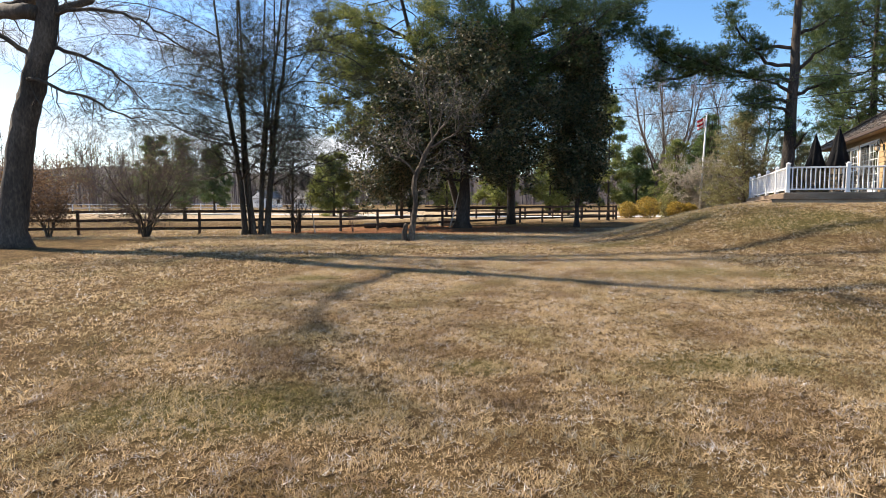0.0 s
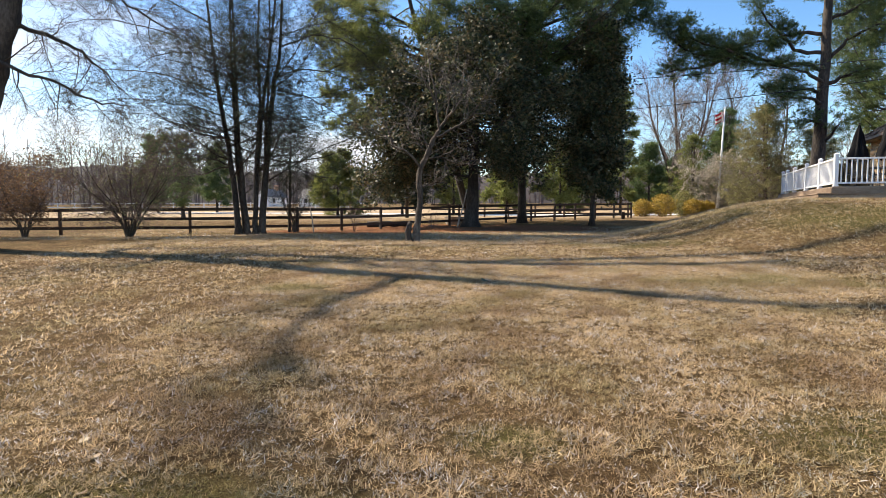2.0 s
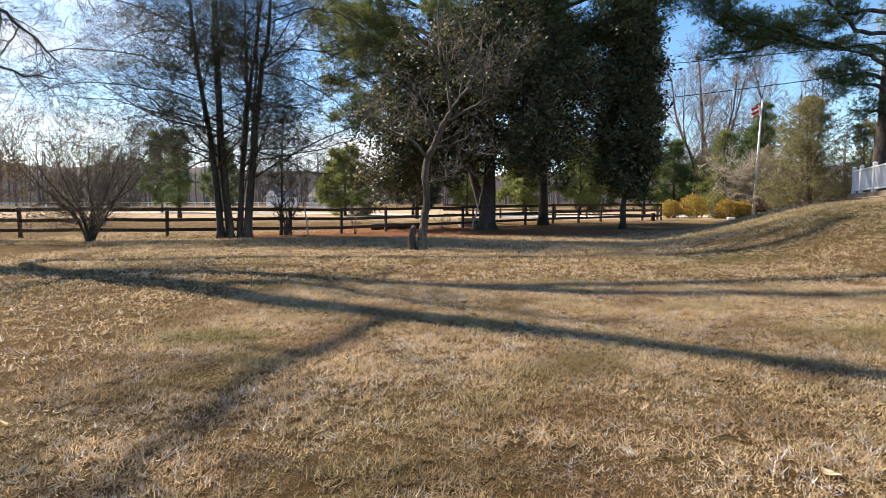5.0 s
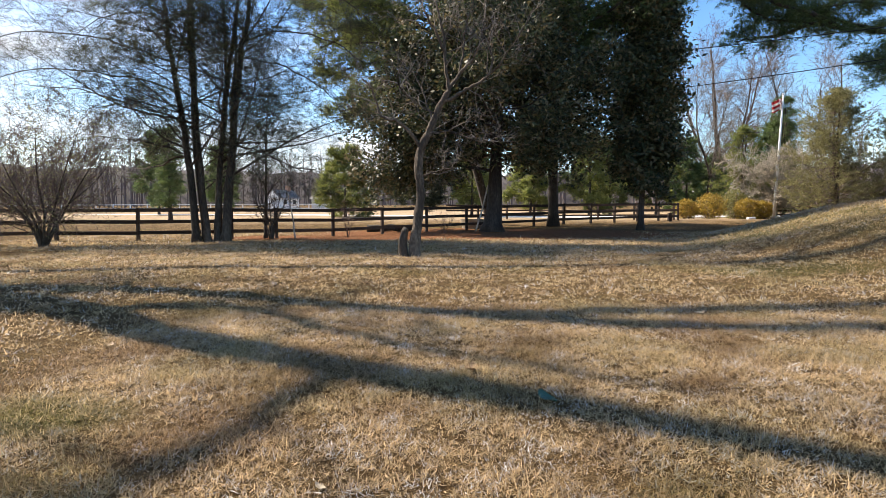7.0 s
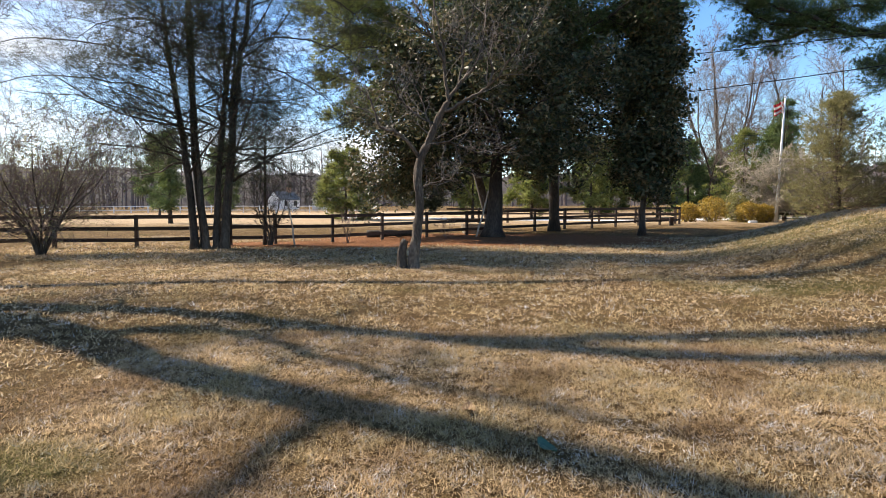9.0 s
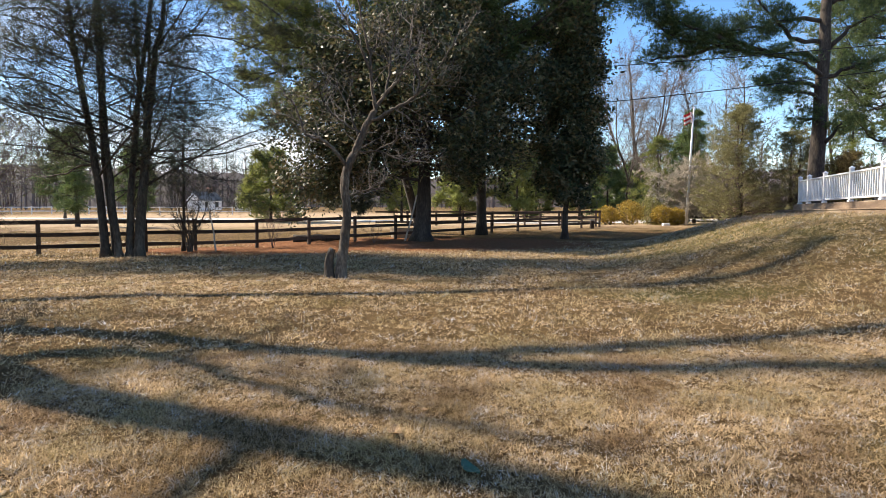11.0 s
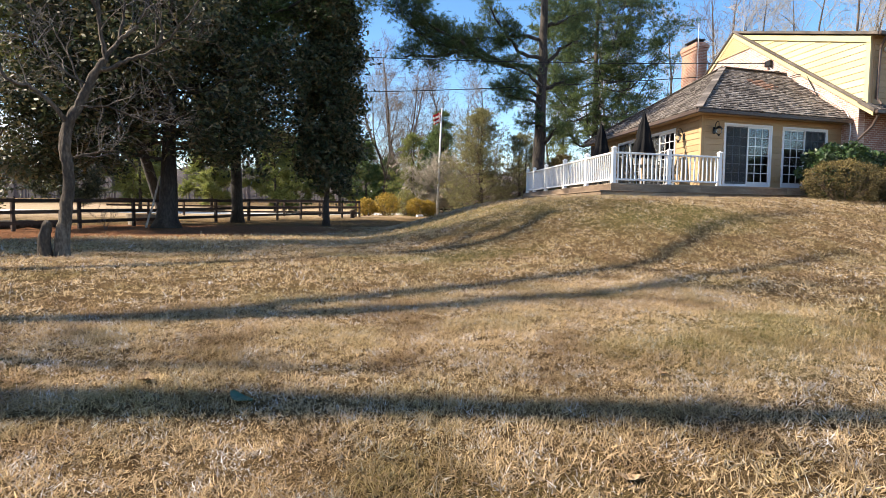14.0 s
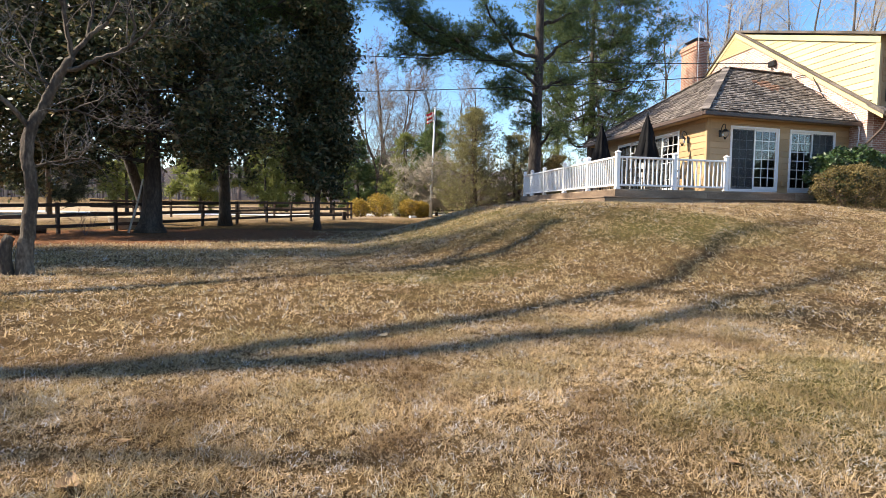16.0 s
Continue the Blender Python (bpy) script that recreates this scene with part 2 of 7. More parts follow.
def raw(name, verts, faces, mat, parent=None, label="", smooth=False):
    """A mesh object from world-space vertices, as a part of parent."""
    me = bpy.data.meshes.new(name)
    me.from_pydata([tuple(v) for v in verts], [], [tuple(f) for f in faces])
    if smooth:
        me.polygons.foreach_set("use_smooth", [True] * len(me.polygons))
    me.materials.append(mat)
    ob = new(name, me)
    if parent is not None:
        ob.parent = parent
        ob.matrix_parent_inverse = Matrix.Translation(-Vector(parent.location))
    return tagged(ob, label)


def many(name, quads, mat, parent=None, label="", corners=4):
    """Thousands of separate little polygons (an array of n x corners x 3) as one mesh."""
    q = np.asarray(quads, dtype=np.float32)
    count = len(q)
    me = bpy.data.meshes.new(name)
    me.vertices.add(count * corners)
    me.vertices.foreach_set("co", q.reshape(-1))
    me.loops.add(count * corners)
    me.loops.foreach_set("vertex_index", np.arange(count * corners, dtype=np.int32))
    me.polygons.add(count)
    me.polygons.foreach_set("loop_start", np.arange(0, count * corners, corners, dtype=np.int32))
    me.update(calc_edges=True)
    me.materials.append(mat)
    ob = new(name, me)
    if parent is not None:
        ob.parent = parent
        ob.matrix_parent_inverse = Matrix.Translation(-Vector(parent.location))
    return tagged(ob, label)


def part(name, bm, mat, parent, label=""):
    me = bpy.data.meshes.new(name)
    bm.to_mesh(me)
    bm.free()
    me.materials.append(mat)
    ob = new(name, me)
    ob.parent = parent
    if parent.data is None:
        ob.matrix_parent_inverse = Matrix.Translation(-Vector(parent.location))
    return tagged(ob, label)


BOX_FACES = [(0, 3, 2, 1), (4, 5, 6, 7), (0, 1, 5, 4), (1, 2, 6, 5), (2, 3, 7, 6), (3, 0, 4, 7)]


def box_verts(c, ex, ey, ez):
    c, ex, ey, ez = Vector(c), Vector(ex) / 2, Vector(ey) / 2, Vector(ez) / 2
    return [c + sx * ex + sy * ey + sz * ez for sz in (-1, 1) for sx, sy in ((-1, -1), (1, -1), (1, 1), (-1, 1))]


def bevelled(c, ex, ey, ez, bevel=0.01):
    """A box with rounded edges round c, spanned by three edge vectors."""
    bm = bmesh.new()
    vs = [bm.verts.new(v) for v in box_verts(c, ex, ey, ez)]
    for f in BOX_FACES:
        bm.faces.new([vs[i] for i in f])
    bmesh.ops.recalc_face_normals(bm, faces=bm.faces)
    if bevel:
        bmesh.ops.bevel(bm, geom=bm.edges[:], offset=bevel, segments=1, affect="EDGES")
    return bm


def tube_mesh(lines):
    """Tubes along polylines: each a list of (point, radius); returns vertices and faces."""
    verts, faces = [], []
    for line, sides in lines:
        base = len(verts)
        up = Vector((0.31, 0.17, 0.94))
        for i, (p, r) in enumerate(line):
            a = line[max(0, i - 1)][0]
            b = line[min(len(line) - 1, i + 1)][0]
            d = (b - a).normalized()
            s = d.cross(up)
            if s.length < 0.05:
                s = d.cross(Vector((1, 0, 0)))
            s.normalize()
            t = d.cross(s)
            for k in range(sides):
                w = 2 * math.pi * k / sides
                verts.append(p + s * (r * math.cos(w)) + t * (r * math.sin(w)))
        for i in range(len(line) - 1):
            for k in range(sides):
                k2 = (k + 1) % sides
                faces.append((base + i * sides + k, base + i * sides + k2, base + (i + 1) * sides + k2, base + (i + 1) * sides + k))
        if sides > 4:
            faces.append(tuple(base + k for k in reversed(range(sides))))
            faces.append(tuple(base + (len(line) - 1) * sides + k for k in range(sides)))
    return verts, faces


def smooth_step(s):
    s = max(0.0, min(1.0, s))
    return s * s * (3 - 2 * s)


# ---- the lie of the land ----
U = Vector((math.cos(radians(-7.5)), math.sin(radians(-7.5)), 0))      # along the front of the house
V = Vector((math.sin(radians(17.5)), math.cos(radians(17.5)), 0))      # back along the side of the deck
CORNER = Vector((12.08, 21.53, 0))


def at_house(a, b, z):
    p = CORNER + U * a + V * b
    p.z = z
    return p


def to_ab(x, y):
    dx, dy = x - CORNER.x, y - CORNER.y
    det = U.x * V.y - U.y * V.x
    return (dx * V.y - dy * V.x) / det, (U.x * dy - U.y * dx) / det


PROFILE = [(-60, -2.2), (0, -0.78), (5, -0.58), (8, -0.42), (10, -0.34), (12, -0.23), (14, -0.12), (16, -0.03), (18, 0.01), (22, -0.02), (27, -0.10),
           (32, -0.07), (36, 0.02), (42, 0.25), (50, 0.4), (60, 0.4), (90, 0.9), (130, 2.4), (180, 3.6), (900, 9.0)]


def ground(x, y):
    for (y0, z0), (y1, z1) in zip(PROFILE, PROFILE[1:]):
        if y <= y1:
            break
    z = z0 + (z1 - z0) * max(0.0, min(1.0, (y - y0) / (y1 - y0)))
    z += 0.012 * max(-12.0, min(8.0, x)) * smooth_step((30 - y) / 20)
    a, b = to_ab(x, y)
    d = math.hypot(max(0.0, -0.6 - a), max(0.0, -0.4 - b, b - 9.6))
    z += (1.36 - z) * smooth_step(1 - d / 7.6)
    if abs(x) < 60 and -20 < y < 80:
        z += 0.035 * noise.noise((x * 0.22, y * 0.22, 0.0)) + 0.012 * noise.noise((x * 0.9, y * 0.9, 3.0))
    return z


BEDS = ((-0.4, 34.2, 9.4, 4.4), (-7.2, 30.6, 5.2, 2.6))
GREENS = ((8.6, 24.5, 3.6, 6.0), (3.2, 5.7, 1.0, 0.5), (-1.3, 4.5, 1.5, 0.7), (0.8, 5.6, 0.5, 0.3), (-2.6, 11.2, 0.8, 0.4), (5.0, 11.4, 2.2, 1.0), (4.7, 17.2, 2.0, 0.9), (10.5, 18.0, 3.0, 1.6))


def patches(n, l, coord, ellipses, near, far, rag=1.1):
    """A ragged-edged field: 1 inside the ellipses (x, y, half width, half depth), 0 outside."""
    geo = n.new("ShaderNodeSeparateXYZ")
    l.new(coord, geo.inputs[0])
    total = None
    for cx, cy, rx, ry in ellipses:
        terms = []
        for axis, c, rr in (("X", cx, rx), ("Y", cy, ry)):
            s = n.new("ShaderNodeMath")
            s.operation = "MULTIPLY_ADD"
            s.inputs[1].default_value, s.inputs[2].default_value = 1 / rr, -c / rr
            l.new(geo.outputs[axis], s.inputs[0])
            q = n.new("ShaderNodeMath")
            q.operation = "MULTIPLY"
            l.new(s.outputs[0], q.inputs[0])
            l.new(s.outputs[0], q.inputs[1])
            terms.append(q.outputs[0])
        su = n.new("ShaderNodeMath")
        l.new(terms[0], su.inputs[0])
        l.new(terms[1], su.inputs[1])
        if total is None:
            total = su.outputs[0]
        else:
            mn = n.new("ShaderNodeMath")
            mn.operation = "MINIMUM"
            l.new(total, mn.inputs[0])
            l.new(su.outputs[0], mn.inputs[1])
            total = mn.outputs[0]
    no = n.new("ShaderNodeTexNoise")
    no.inputs["Scale"].default_value, no.inputs["Detail"].default_value = 0.9, 7
    l.new(coord, no.inputs["Vector"])
    ragged = n.new("ShaderNodeMath")
    ragged.operation = "MULTIPLY_ADD"
    ragged.inputs[1].default_value = rag
    l.new(no.outputs["Fac"], ragged.inputs[0])
    l.new(total, ragged.inputs[2])
    edge = n.new("ShaderNodeMapRange")
    edge.inputs["From Min"].default_value, edge.inputs["From Max"].default_value = far, near
    l.new(ragged.outputs[0], edge.inputs["Value"])
    return edge.outputs["Result"]


def ground_material():
    m = bpy.data.materials.new("winter_lawn")
    m.use_nodes = True
    n, l = m.node_tree.nodes, m.node_tree.links
    b = n["Principled BSDF"]
    b.inputs["Roughness"].default_value, b.inputs["Specular IOR Level"].default_value = 0.95, 0.03
    tc = n.new("ShaderNodeTexCoord")

    def field(scale, detail, lo, hi, rough=0.55):
        t, r = n.new("ShaderNodeTexNoise"), n.new("ShaderNodeMapRange")
        t.inputs["Scale"].default_value, t.inputs["Detail"].default_value, t.inputs["Roughness"].default_value = scale, detail, rough
        r.inputs["From Min"].default_value, r.inputs["From Max"].default_value = lo, hi
        l.new(tc.outputs["Object"], t.inputs["Vector"])
        l.new(t.outputs["Fac"], r.inputs["Value"])
        return r.outputs["Result"], t.outputs["Fac"]

    def mixed(fac, a, b2):
        x = n.new("ShaderNodeMixRGB")
        l.new(fac, x.inputs[0])
        for i, c in ((1, a), (2, b2)):
            if isinstance(c, tuple):
                x.inputs[i].default_value = (*c, 1)
            else:
                l.new(c, x.inputs[i])
        return x.outputs["Color"]

    straw = mixed(field(4.0, 8, 0.38, 0.62, 0.7)[0], (0.12, 0.076, 0.036), (0.33, 0.225, 0.112))
    straw = mixed(field(1.1, 6, 0.50, 0.85)[0], straw, (0.17, 0.10, 0.052))
    green = mixed(field(0.55, 5, 0.54, 0.80)[0], straw, (0.16, 0.14, 0.05))
    green = mixed(patches(n, l, tc.outputs["Object"], GREENS, 0.9, 1.9, 1.6), green, (0.16, 0.145, 0.05))
    green = mixed(field(75, 4, 0.40, 0.60, 0.75)[0], (0.055, 0.035, 0.016), green)
    green = mixed(patches(n, l, tc.outputs["Object"], ((-20.0, 78.0, 75.0, 38.0),), 0.9, 1.5), green, mixed(field(1.6, 8, 0.35, 0.65, 0.7)[0], (0.31, 0.22, 0.13), (0.48, 0.365, 0.24)))
    straw_bed = mixed(field(9, 5, 0.3, 0.7)[0], (0.12, 0.054, 0.027), (0.32, 0.155, 0.08))
    col = mixed(patches(n, l, tc.outputs["Object"], BEDS, 1.15, 1.75), green, straw_bed)
    l.new(col, b.inputs["Base Color"])
    bp = n.new("ShaderNodeBump")
    bp.inputs["Strength"].default_value, bp.inputs["Distance"].default_value = 0.9, 0.05
    l.new(field(110, 5, 0, 1, 0.7)[1], bp.inputs["Height"])
    l.new(bp.outputs["Normal"], b.inputs["Normal"])
    return m


LAWN = ground_material()


def build_ground():
    def axis(lo, near_lo, near_hi, hi, step):
        mid = list(np.arange(near_lo, near_hi + 0.01, step))
        out_lo, s, p = [], step, near_lo
        while p > lo:
            s *= 1.35
            p -= s
            out_lo.append(p)
        out_hi, s, p = [], step, near_hi
        while p < hi:
            s *= 1.35
            p += s
            out_hi.append(p)
        return out_lo[::-1] + mid + out_hi

    xs, ys = axis(-900, -24, 30, 900, 0.4), axis(-500, -4, 62, 1500, 0.4)
    verts = [(x, y, ground(x, y)) for y in ys for x in xs]
    nx = len(xs)
    faces = [(j * nx + i, j * nx + i + 1, (j + 1) * nx + i + 1, (j + 1) * nx + i) for j in range(len(ys) - 1) for i in range(nx - 1)]
    return tagged(raw("ground", verts, faces, LAWN, smooth=True), "dormant straw-coloured winter lawn rising to a grassy bank", "ground", kind="structure")


build_ground()


# ---- the board fence ----
def unit(ob_name, mesh_ob, m, parent):
    """A further piece on the mesh of one that stands already."""
    ob = new(ob_name, mesh_ob.data)
    ob.parent = parent
    ob.matrix_parent_inverse = Matrix.Translation(-Vector(parent.location))
    ob.matrix_basis = m
    return ob


FENCE_LINE = [(-35.4, 23.2), (-32.7, 23.7), (-29.9, 24.3), (-27.2, 24.9), (-24.4, 25.6), (-21.7, 26.25), (-18.95, 26.9), (-16.2, 27.5), (-13.44, 28.2), (-10.49, 29.76), (-8.97, 30.56),
              (-7.18, 32.55), (-5.31, 34.2), (-3.41, 35.73), (-1.54, 37.3), (0.17, 39.03), (2.08, 40.56), (3.91, 42.17), (5.73, 43.79), (7.47, 45.5), (9.28, 47.14),
              (11.08, 48.79), (12.88, 50.44)]


def build_fence(line, name, label, height, rails, tall, group):
    rng = random.Random(4)
    x0, y0 = line[0]
    fence = thing(name, (x0, y0, ground(x0, y0)), label, "fence", group)
    for i, (x, y) in enumerate(line):
        z = ground(x, y)
        lean = Vector((rng.uniform(-0.012, 0.012), rng.uniform(-0.012, 0.012), 1))
        nx = line[min(i + 1, len(line) - 1)]
        pv = line[max(i - 1, 0)]
        d = Vector((nx[0] - pv[0], nx[1] - pv[1], 0)).normalized()
        c = Vector((d.y, -d.x, 0))
        part("post", bevelled(Vector((x, y, z - 0.1)) + lean * (height + 0.1) / 2, d * 0.125, c * 0.125, lean * (height + 0.1), 0.012), FENCE_WOOD, fence)
    for (xa, ya), (xb, yb) in zip(line, line[1:]):
        a, b = Vector((xa, ya, ground(xa, ya))), Vector((xb, yb, ground(xb, yb)))
        d = (b - a).normalized()
        c = Vector((d.y, -d.x, 0)).normalized()
        for h in rails:
            mid = (a + b) / 2 + Vector((0, 0, h + rng.uniform(-0.012, 0.012)))
            tilt = Vector((0, 0, rng.uniform(-0.02, 0.02)))
            part("rail", bevelled(mid + c * 0.075, (b - a) * 1.0 + tilt, c * 0.036, (0, 0, tall), 0.006), FENCE_WOOD, fence)
    return fence


build_fence(FENCE_LINE, "board_fence", "dark-stained three-board wooden paddock fence along the lawn", 1.24, (0.30, 0.72, 1.15), 0.14, "paddock fences")


# ---- the house, its deck and rails ----
DECK_Z, EAVE_Z = 1.74, 4.2
WALL_A, WALL_B, GABLE_A = 3.65, 0.7, 9.8


def house_box(a0, a1, b0, b1, z0, z1, bevel=0.0):
    """A box in the house's own directions."""
    c = at_house((a0 + a1) / 2, (b0 + b1) / 2, (z0 + z1) / 2)
    return bevelled(c, U * (a1 - a0), V * (b1 - b0), (0, 0, z1 - z0), bevel)


def build_deck():
    deck = thing("deck", at_house(0, 0, ground(*at_house(0, 0, 0).xy)), "weathered timber deck with board fascia and low side step", "deck")
    # planks, laid along the front
    b = 0.0
    while b < 9.4:
        part("plank", house_box(-0.12, 9.75 if b < 0.55 else 3.62, b - 0.12, b + 0.015, DECK_Z - 0.035, DECK_Z, 0.004), DECK_WOOD, deck)
        b += 0.14
    # fascia boards under the deck's edge
    for a0, a1 in ((-0.16, 3.1), (3.1, 6.6), (6.6, 9.75)):
        part("fascia_board", house_box(a0, a1 - 0.006, -0.165, -0.125, 1.52, 1.70, 0.006), DECK_WOOD, deck)
    for b0, b1 in ((-0.12, 3.2), (3.2, 6.4), (6.4, 9.4)):
        part("fascia_board", house_box(-0.165, -0.125, b0, b1 - 0.006, 1.52, 1.70, 0.006), DECK_WOOD, deck)
    # the lower platform that runs round as a step
    for b0, b1 in ((-0.34, 3.4), (3.4, 7.0), (7.0, 10.4)):
        part("step_tread", house_box(-0.60, -0.17, b0, b1 - 0.006, 1.48, 1.515, 0.006), DECK_WOOD, deck)
        part("step_riser", house_box(-0.57, -0.53, b0, b1 - 0.006, 1.0, 1.475, 0.006), DECK_WOOD, deck)
    for a0, a1 in ((-0.165, 3.3), (3.3, 6.8), (6.8, 9.75)):
        part("step_tread", house_box(a0, a1 - 0.006, -0.34, -0.17, 1.48, 1.515, 0.006), DECK_WOOD, deck)
        part("step_riser", house_box(a0 - (0.36 if a0 < 0 else 0), a1 - 0.006, -0.31, -0.27, 1.0, 1.475, 0.006), DECK_WOOD, deck)
    return deck


def build_railing():
    rail = thing("deck_railing", at_house(0, 0, DECK_Z), "white vinyl railing with square balusters round the deck", "railing")
    side = [0.0, 2.1, 4.25, 6.5, 8.15, 9.2]
    front = [0.0, 1.97, 3.9]
    spots = [(0.0, b) for b in side] + [(a, 0.0) for a in front[1:]]
    for a, b in spots:
        z = DECK_Z
        p = part("post", house_box(a - 0.06, a + 0.06, b - 0.06, b + 0.06, z, z + 1.03, 0.008), WHITE, rail)
        bm = house_box(a - 0.08, a + 0.08, b - 0.08, b + 0.08, z + 1.03, z + 1.055, 0.006)
        top = bm.verts.new(at_house(a, b, z + 1.11))
        ring = [bm.verts.new(at_house(a + i * 0.07, b + j * 0.07, z + 1.053)) for i, j in ((-1, -1), (1, -1), (1, 1), (-1, 1))]
        for k in range(4):
            bm.faces.new((ring[k], ring[(k + 1) % 4], top))
        part("cap", bm, WHITE, p)
        part("post_skirt", house_box(a - 0.078, a + 0.078, b - 0.078, b + 0.078, z, z + 0.05, 0.006), WHITE, rail)
    for axis, stops in (("b", side), ("a", front)):
        for s0, s1 in zip(stops, stops[1:]):
            for z0, z1, w in ((0.88, 0.935, 0.045), (0.09, 0.145, 0.03)):
                dims = (-w, w, s0 + 0.06, s1 - 0.06) if axis == "b" else (s0 + 0.06, s1 - 0.06, -w, w)
                part("handrail" if z0 > 0.5 else "bottom_rail", house_box(*dims, DECK_Z + z0, DECK_Z + z1, 0.008), WHITE, rail)
            n = round((s1 - s0) / 0.155)
            for k in range(1, n):
                s = s0 + (s1 - s0) * k / n
                dims = (-0.018, 0.018, s - 0.018, s + 0.018) if axis == "b" else (s - 0.018, s + 0.018, -0.018, 0.018)
                part("baluster", house_box(*dims, DECK_Z + 0.145, DECK_Z + 0.88), WHITE, rail)
    return rail


build_deck()
build_railing()


def wall_along(axis, at, s0, s1, z0, z1, openings, thick, inward, mat, parent, name, label=""):
    """A wall with openings (s0, s1, z0, z1) through it; axis 'a' runs along the front, 'b' along the side. inward: +1 or -1."""
    cuts = sorted({s0, s1, *[o[0] for o in openings], *[o[1] for o in openings]})
    zs = sorted({z0, z1, *[o[2] for o in openings], *[o[3] for o in openings]})
    bm = bmesh.new()
    for c0, c1 in zip(cuts, cuts[1:]):
        for h0, h1 in zip(zs, zs[1:]):
            if any(o[0] <= c0 and c1 <= o[1] and o[2] <= h0 and h1 <= o[3] for o in openings):
                continue
            lo, hi = sorted((at, at + inward * thick))
            t = house_box(c0, c1, lo, hi, h0, h1) if axis == "a" else house_box(lo, hi, c0, c1, h0, h1)
            me = bpy.data.meshes.new("tmp")
            t.to_mesh(me)
            t.free()
            bm.from_mesh(me)
            bpy.data.meshes.remove(me)
    bmesh.ops.remove_doubles(bm, verts=bm.verts, dist=0.0005)
    return part(name, bm, mat, parent, label)


def box_on(axis, s0, s1, t0, t1, z0, z1, bevel=0.0):
    return house_box(s0, s1, t0, t1, z0, z1, bevel) if axis == "a" else house_box(t0, t1, s0, s1, z0, z1, bevel)


def siding_boards(axis, face, s0, s1, z0, z1, openings, out, mat, parent, rise=0.20):
    """Lapped boards in front of a wall face; out: the outward sign along the other axis."""
    z = z0
    while z < z1 - 0.02:
        zt = min(z + rise, z1)
        spans = [(s0, s1)]
        for o in openings:
            if o[2] < zt - 0.01 and o[3] > z + 0.01:
                spans = [p for a, b in spans for p in ((a, min(b, o[0])), (max(a, o[1]), b)) if p[1] - p[0] > 0.02]
        for a, b in spans:
            bm = bmesh.new()
            lo, hi = 0.028 * out, 0.010 * out
            def q(s, t, h):
                return at_house(s, face + t, h) if axis == "a" else at_house(face + t, s, h)
            vs = [bm.verts.new(p) for p in (q(a, lo, z), q(b, lo, z), q(b, hi, zt - 0.004), q(a, hi, zt - 0.004), q(a, 0, z), q(b, 0, z), q(b, 0, zt - 0.004), q(a, 0, zt - 0.004))]
            for f in ((0, 1, 2, 3), (0, 4, 5, 1), (1, 5, 6, 2), (2, 6, 7, 3), (3, 7, 4, 0)):
                bm.faces.new([vs[i] for i in f])
            bmesh.ops.recalc_face_normals(bm, faces=bm.faces)
            part("siding_board", bm, mat, parent)
        z += rise


def sliding_door(axis, face, s0, s1, z0, z1, out, parent, dark_first, name="sliding_door"):
    """A white two-leaf sliding door with muntin bars, set in a wall; one leaf is covered by a dark insect screen."""
    door = part(name, box_on(axis, s0, s1, face + out * 0.02, face - out * 0.02, z0, z0 + 0.05, 0.004), WHITE, parent, "white two-leaf sliding glass door with muntin bars")
    def sub(nm, bm, mat, label=""):
        return part(nm, bm, mat, door, label)
    w = 0.075
    f0, f1 = face + out * 0.045, face - out * 0.06
    sub("frame", box_on(axis, s0, s0 + w, f0, f1, z0 + 0.05, z1, 0.006), WHITE)
    sub("frame", box_on(axis, s1 - w, s1, f0, f1, z0 + 0.05, z1, 0.006), WHITE)
    sub("frame", box_on(axis, s0 + w, s1 - w, f0, f1, z1 - w, z1, 0.006), WHITE)
    mid = (s0 + s1) / 2
    for leaf, (l0, l1) in enumerate(((s0 + w, mid + 0.03), (mid - 0.03, s1 - w))):
        t = face + out * (0.02 if leaf else -0.01)
        st = 0.06
        for a, b, c, d in ((l0, l0 + st, z0 + 0.05, z1 - w), (l1 - st, l1, z0 + 0.05, z1 - w), (l0 + st, l1 - st, z0 + 0.05, z0 + 0.17), (l0 + st, l1 - st, z1 - w - 0.06, z1 - w)):
            sub("sash", box_on(axis, a, b, t, t - out * 0.03, c, d, 0.004), WHITE)
        g = sub("pane", box_on(axis, l0 + st, l1 - st, t - out * 0.012, t - out * 0.02, z0 + 0.17, z1 - w - 0.06), GLASS)
        g.visible_shadow = False
        for k in (1, 2):
            s = l0 + st + (l1 - l0 - 2 * st) * k / 3
            sub("muntin", box_on(axis, s - 0.011, s + 0.011, t - out * 0.004, t - out * 0.026, z0 + 0.17, z1 - w - 0.06), WHITE)
        for k in range(1, 6):
            h = z0 + 0.17 + (z1 - w - 0.06 - z0 - 0.17) * k / 6
            sub("muntin", box_on(axis, l0 + st, l1 - st, t - out * 0.003, t - out * 0.025, h - 0.011, h + 0.011), WHITE)
        if leaf == (0 if dark_first else 1):
            sub("screen", box_on(axis, l0 + st * 0.6, l1 - st * 0.6, t + out * 0.012, t + out * 0.016, z0 + 0.09, z1 - w - 0.03), SCREEN, "dark insect screen")
    return door


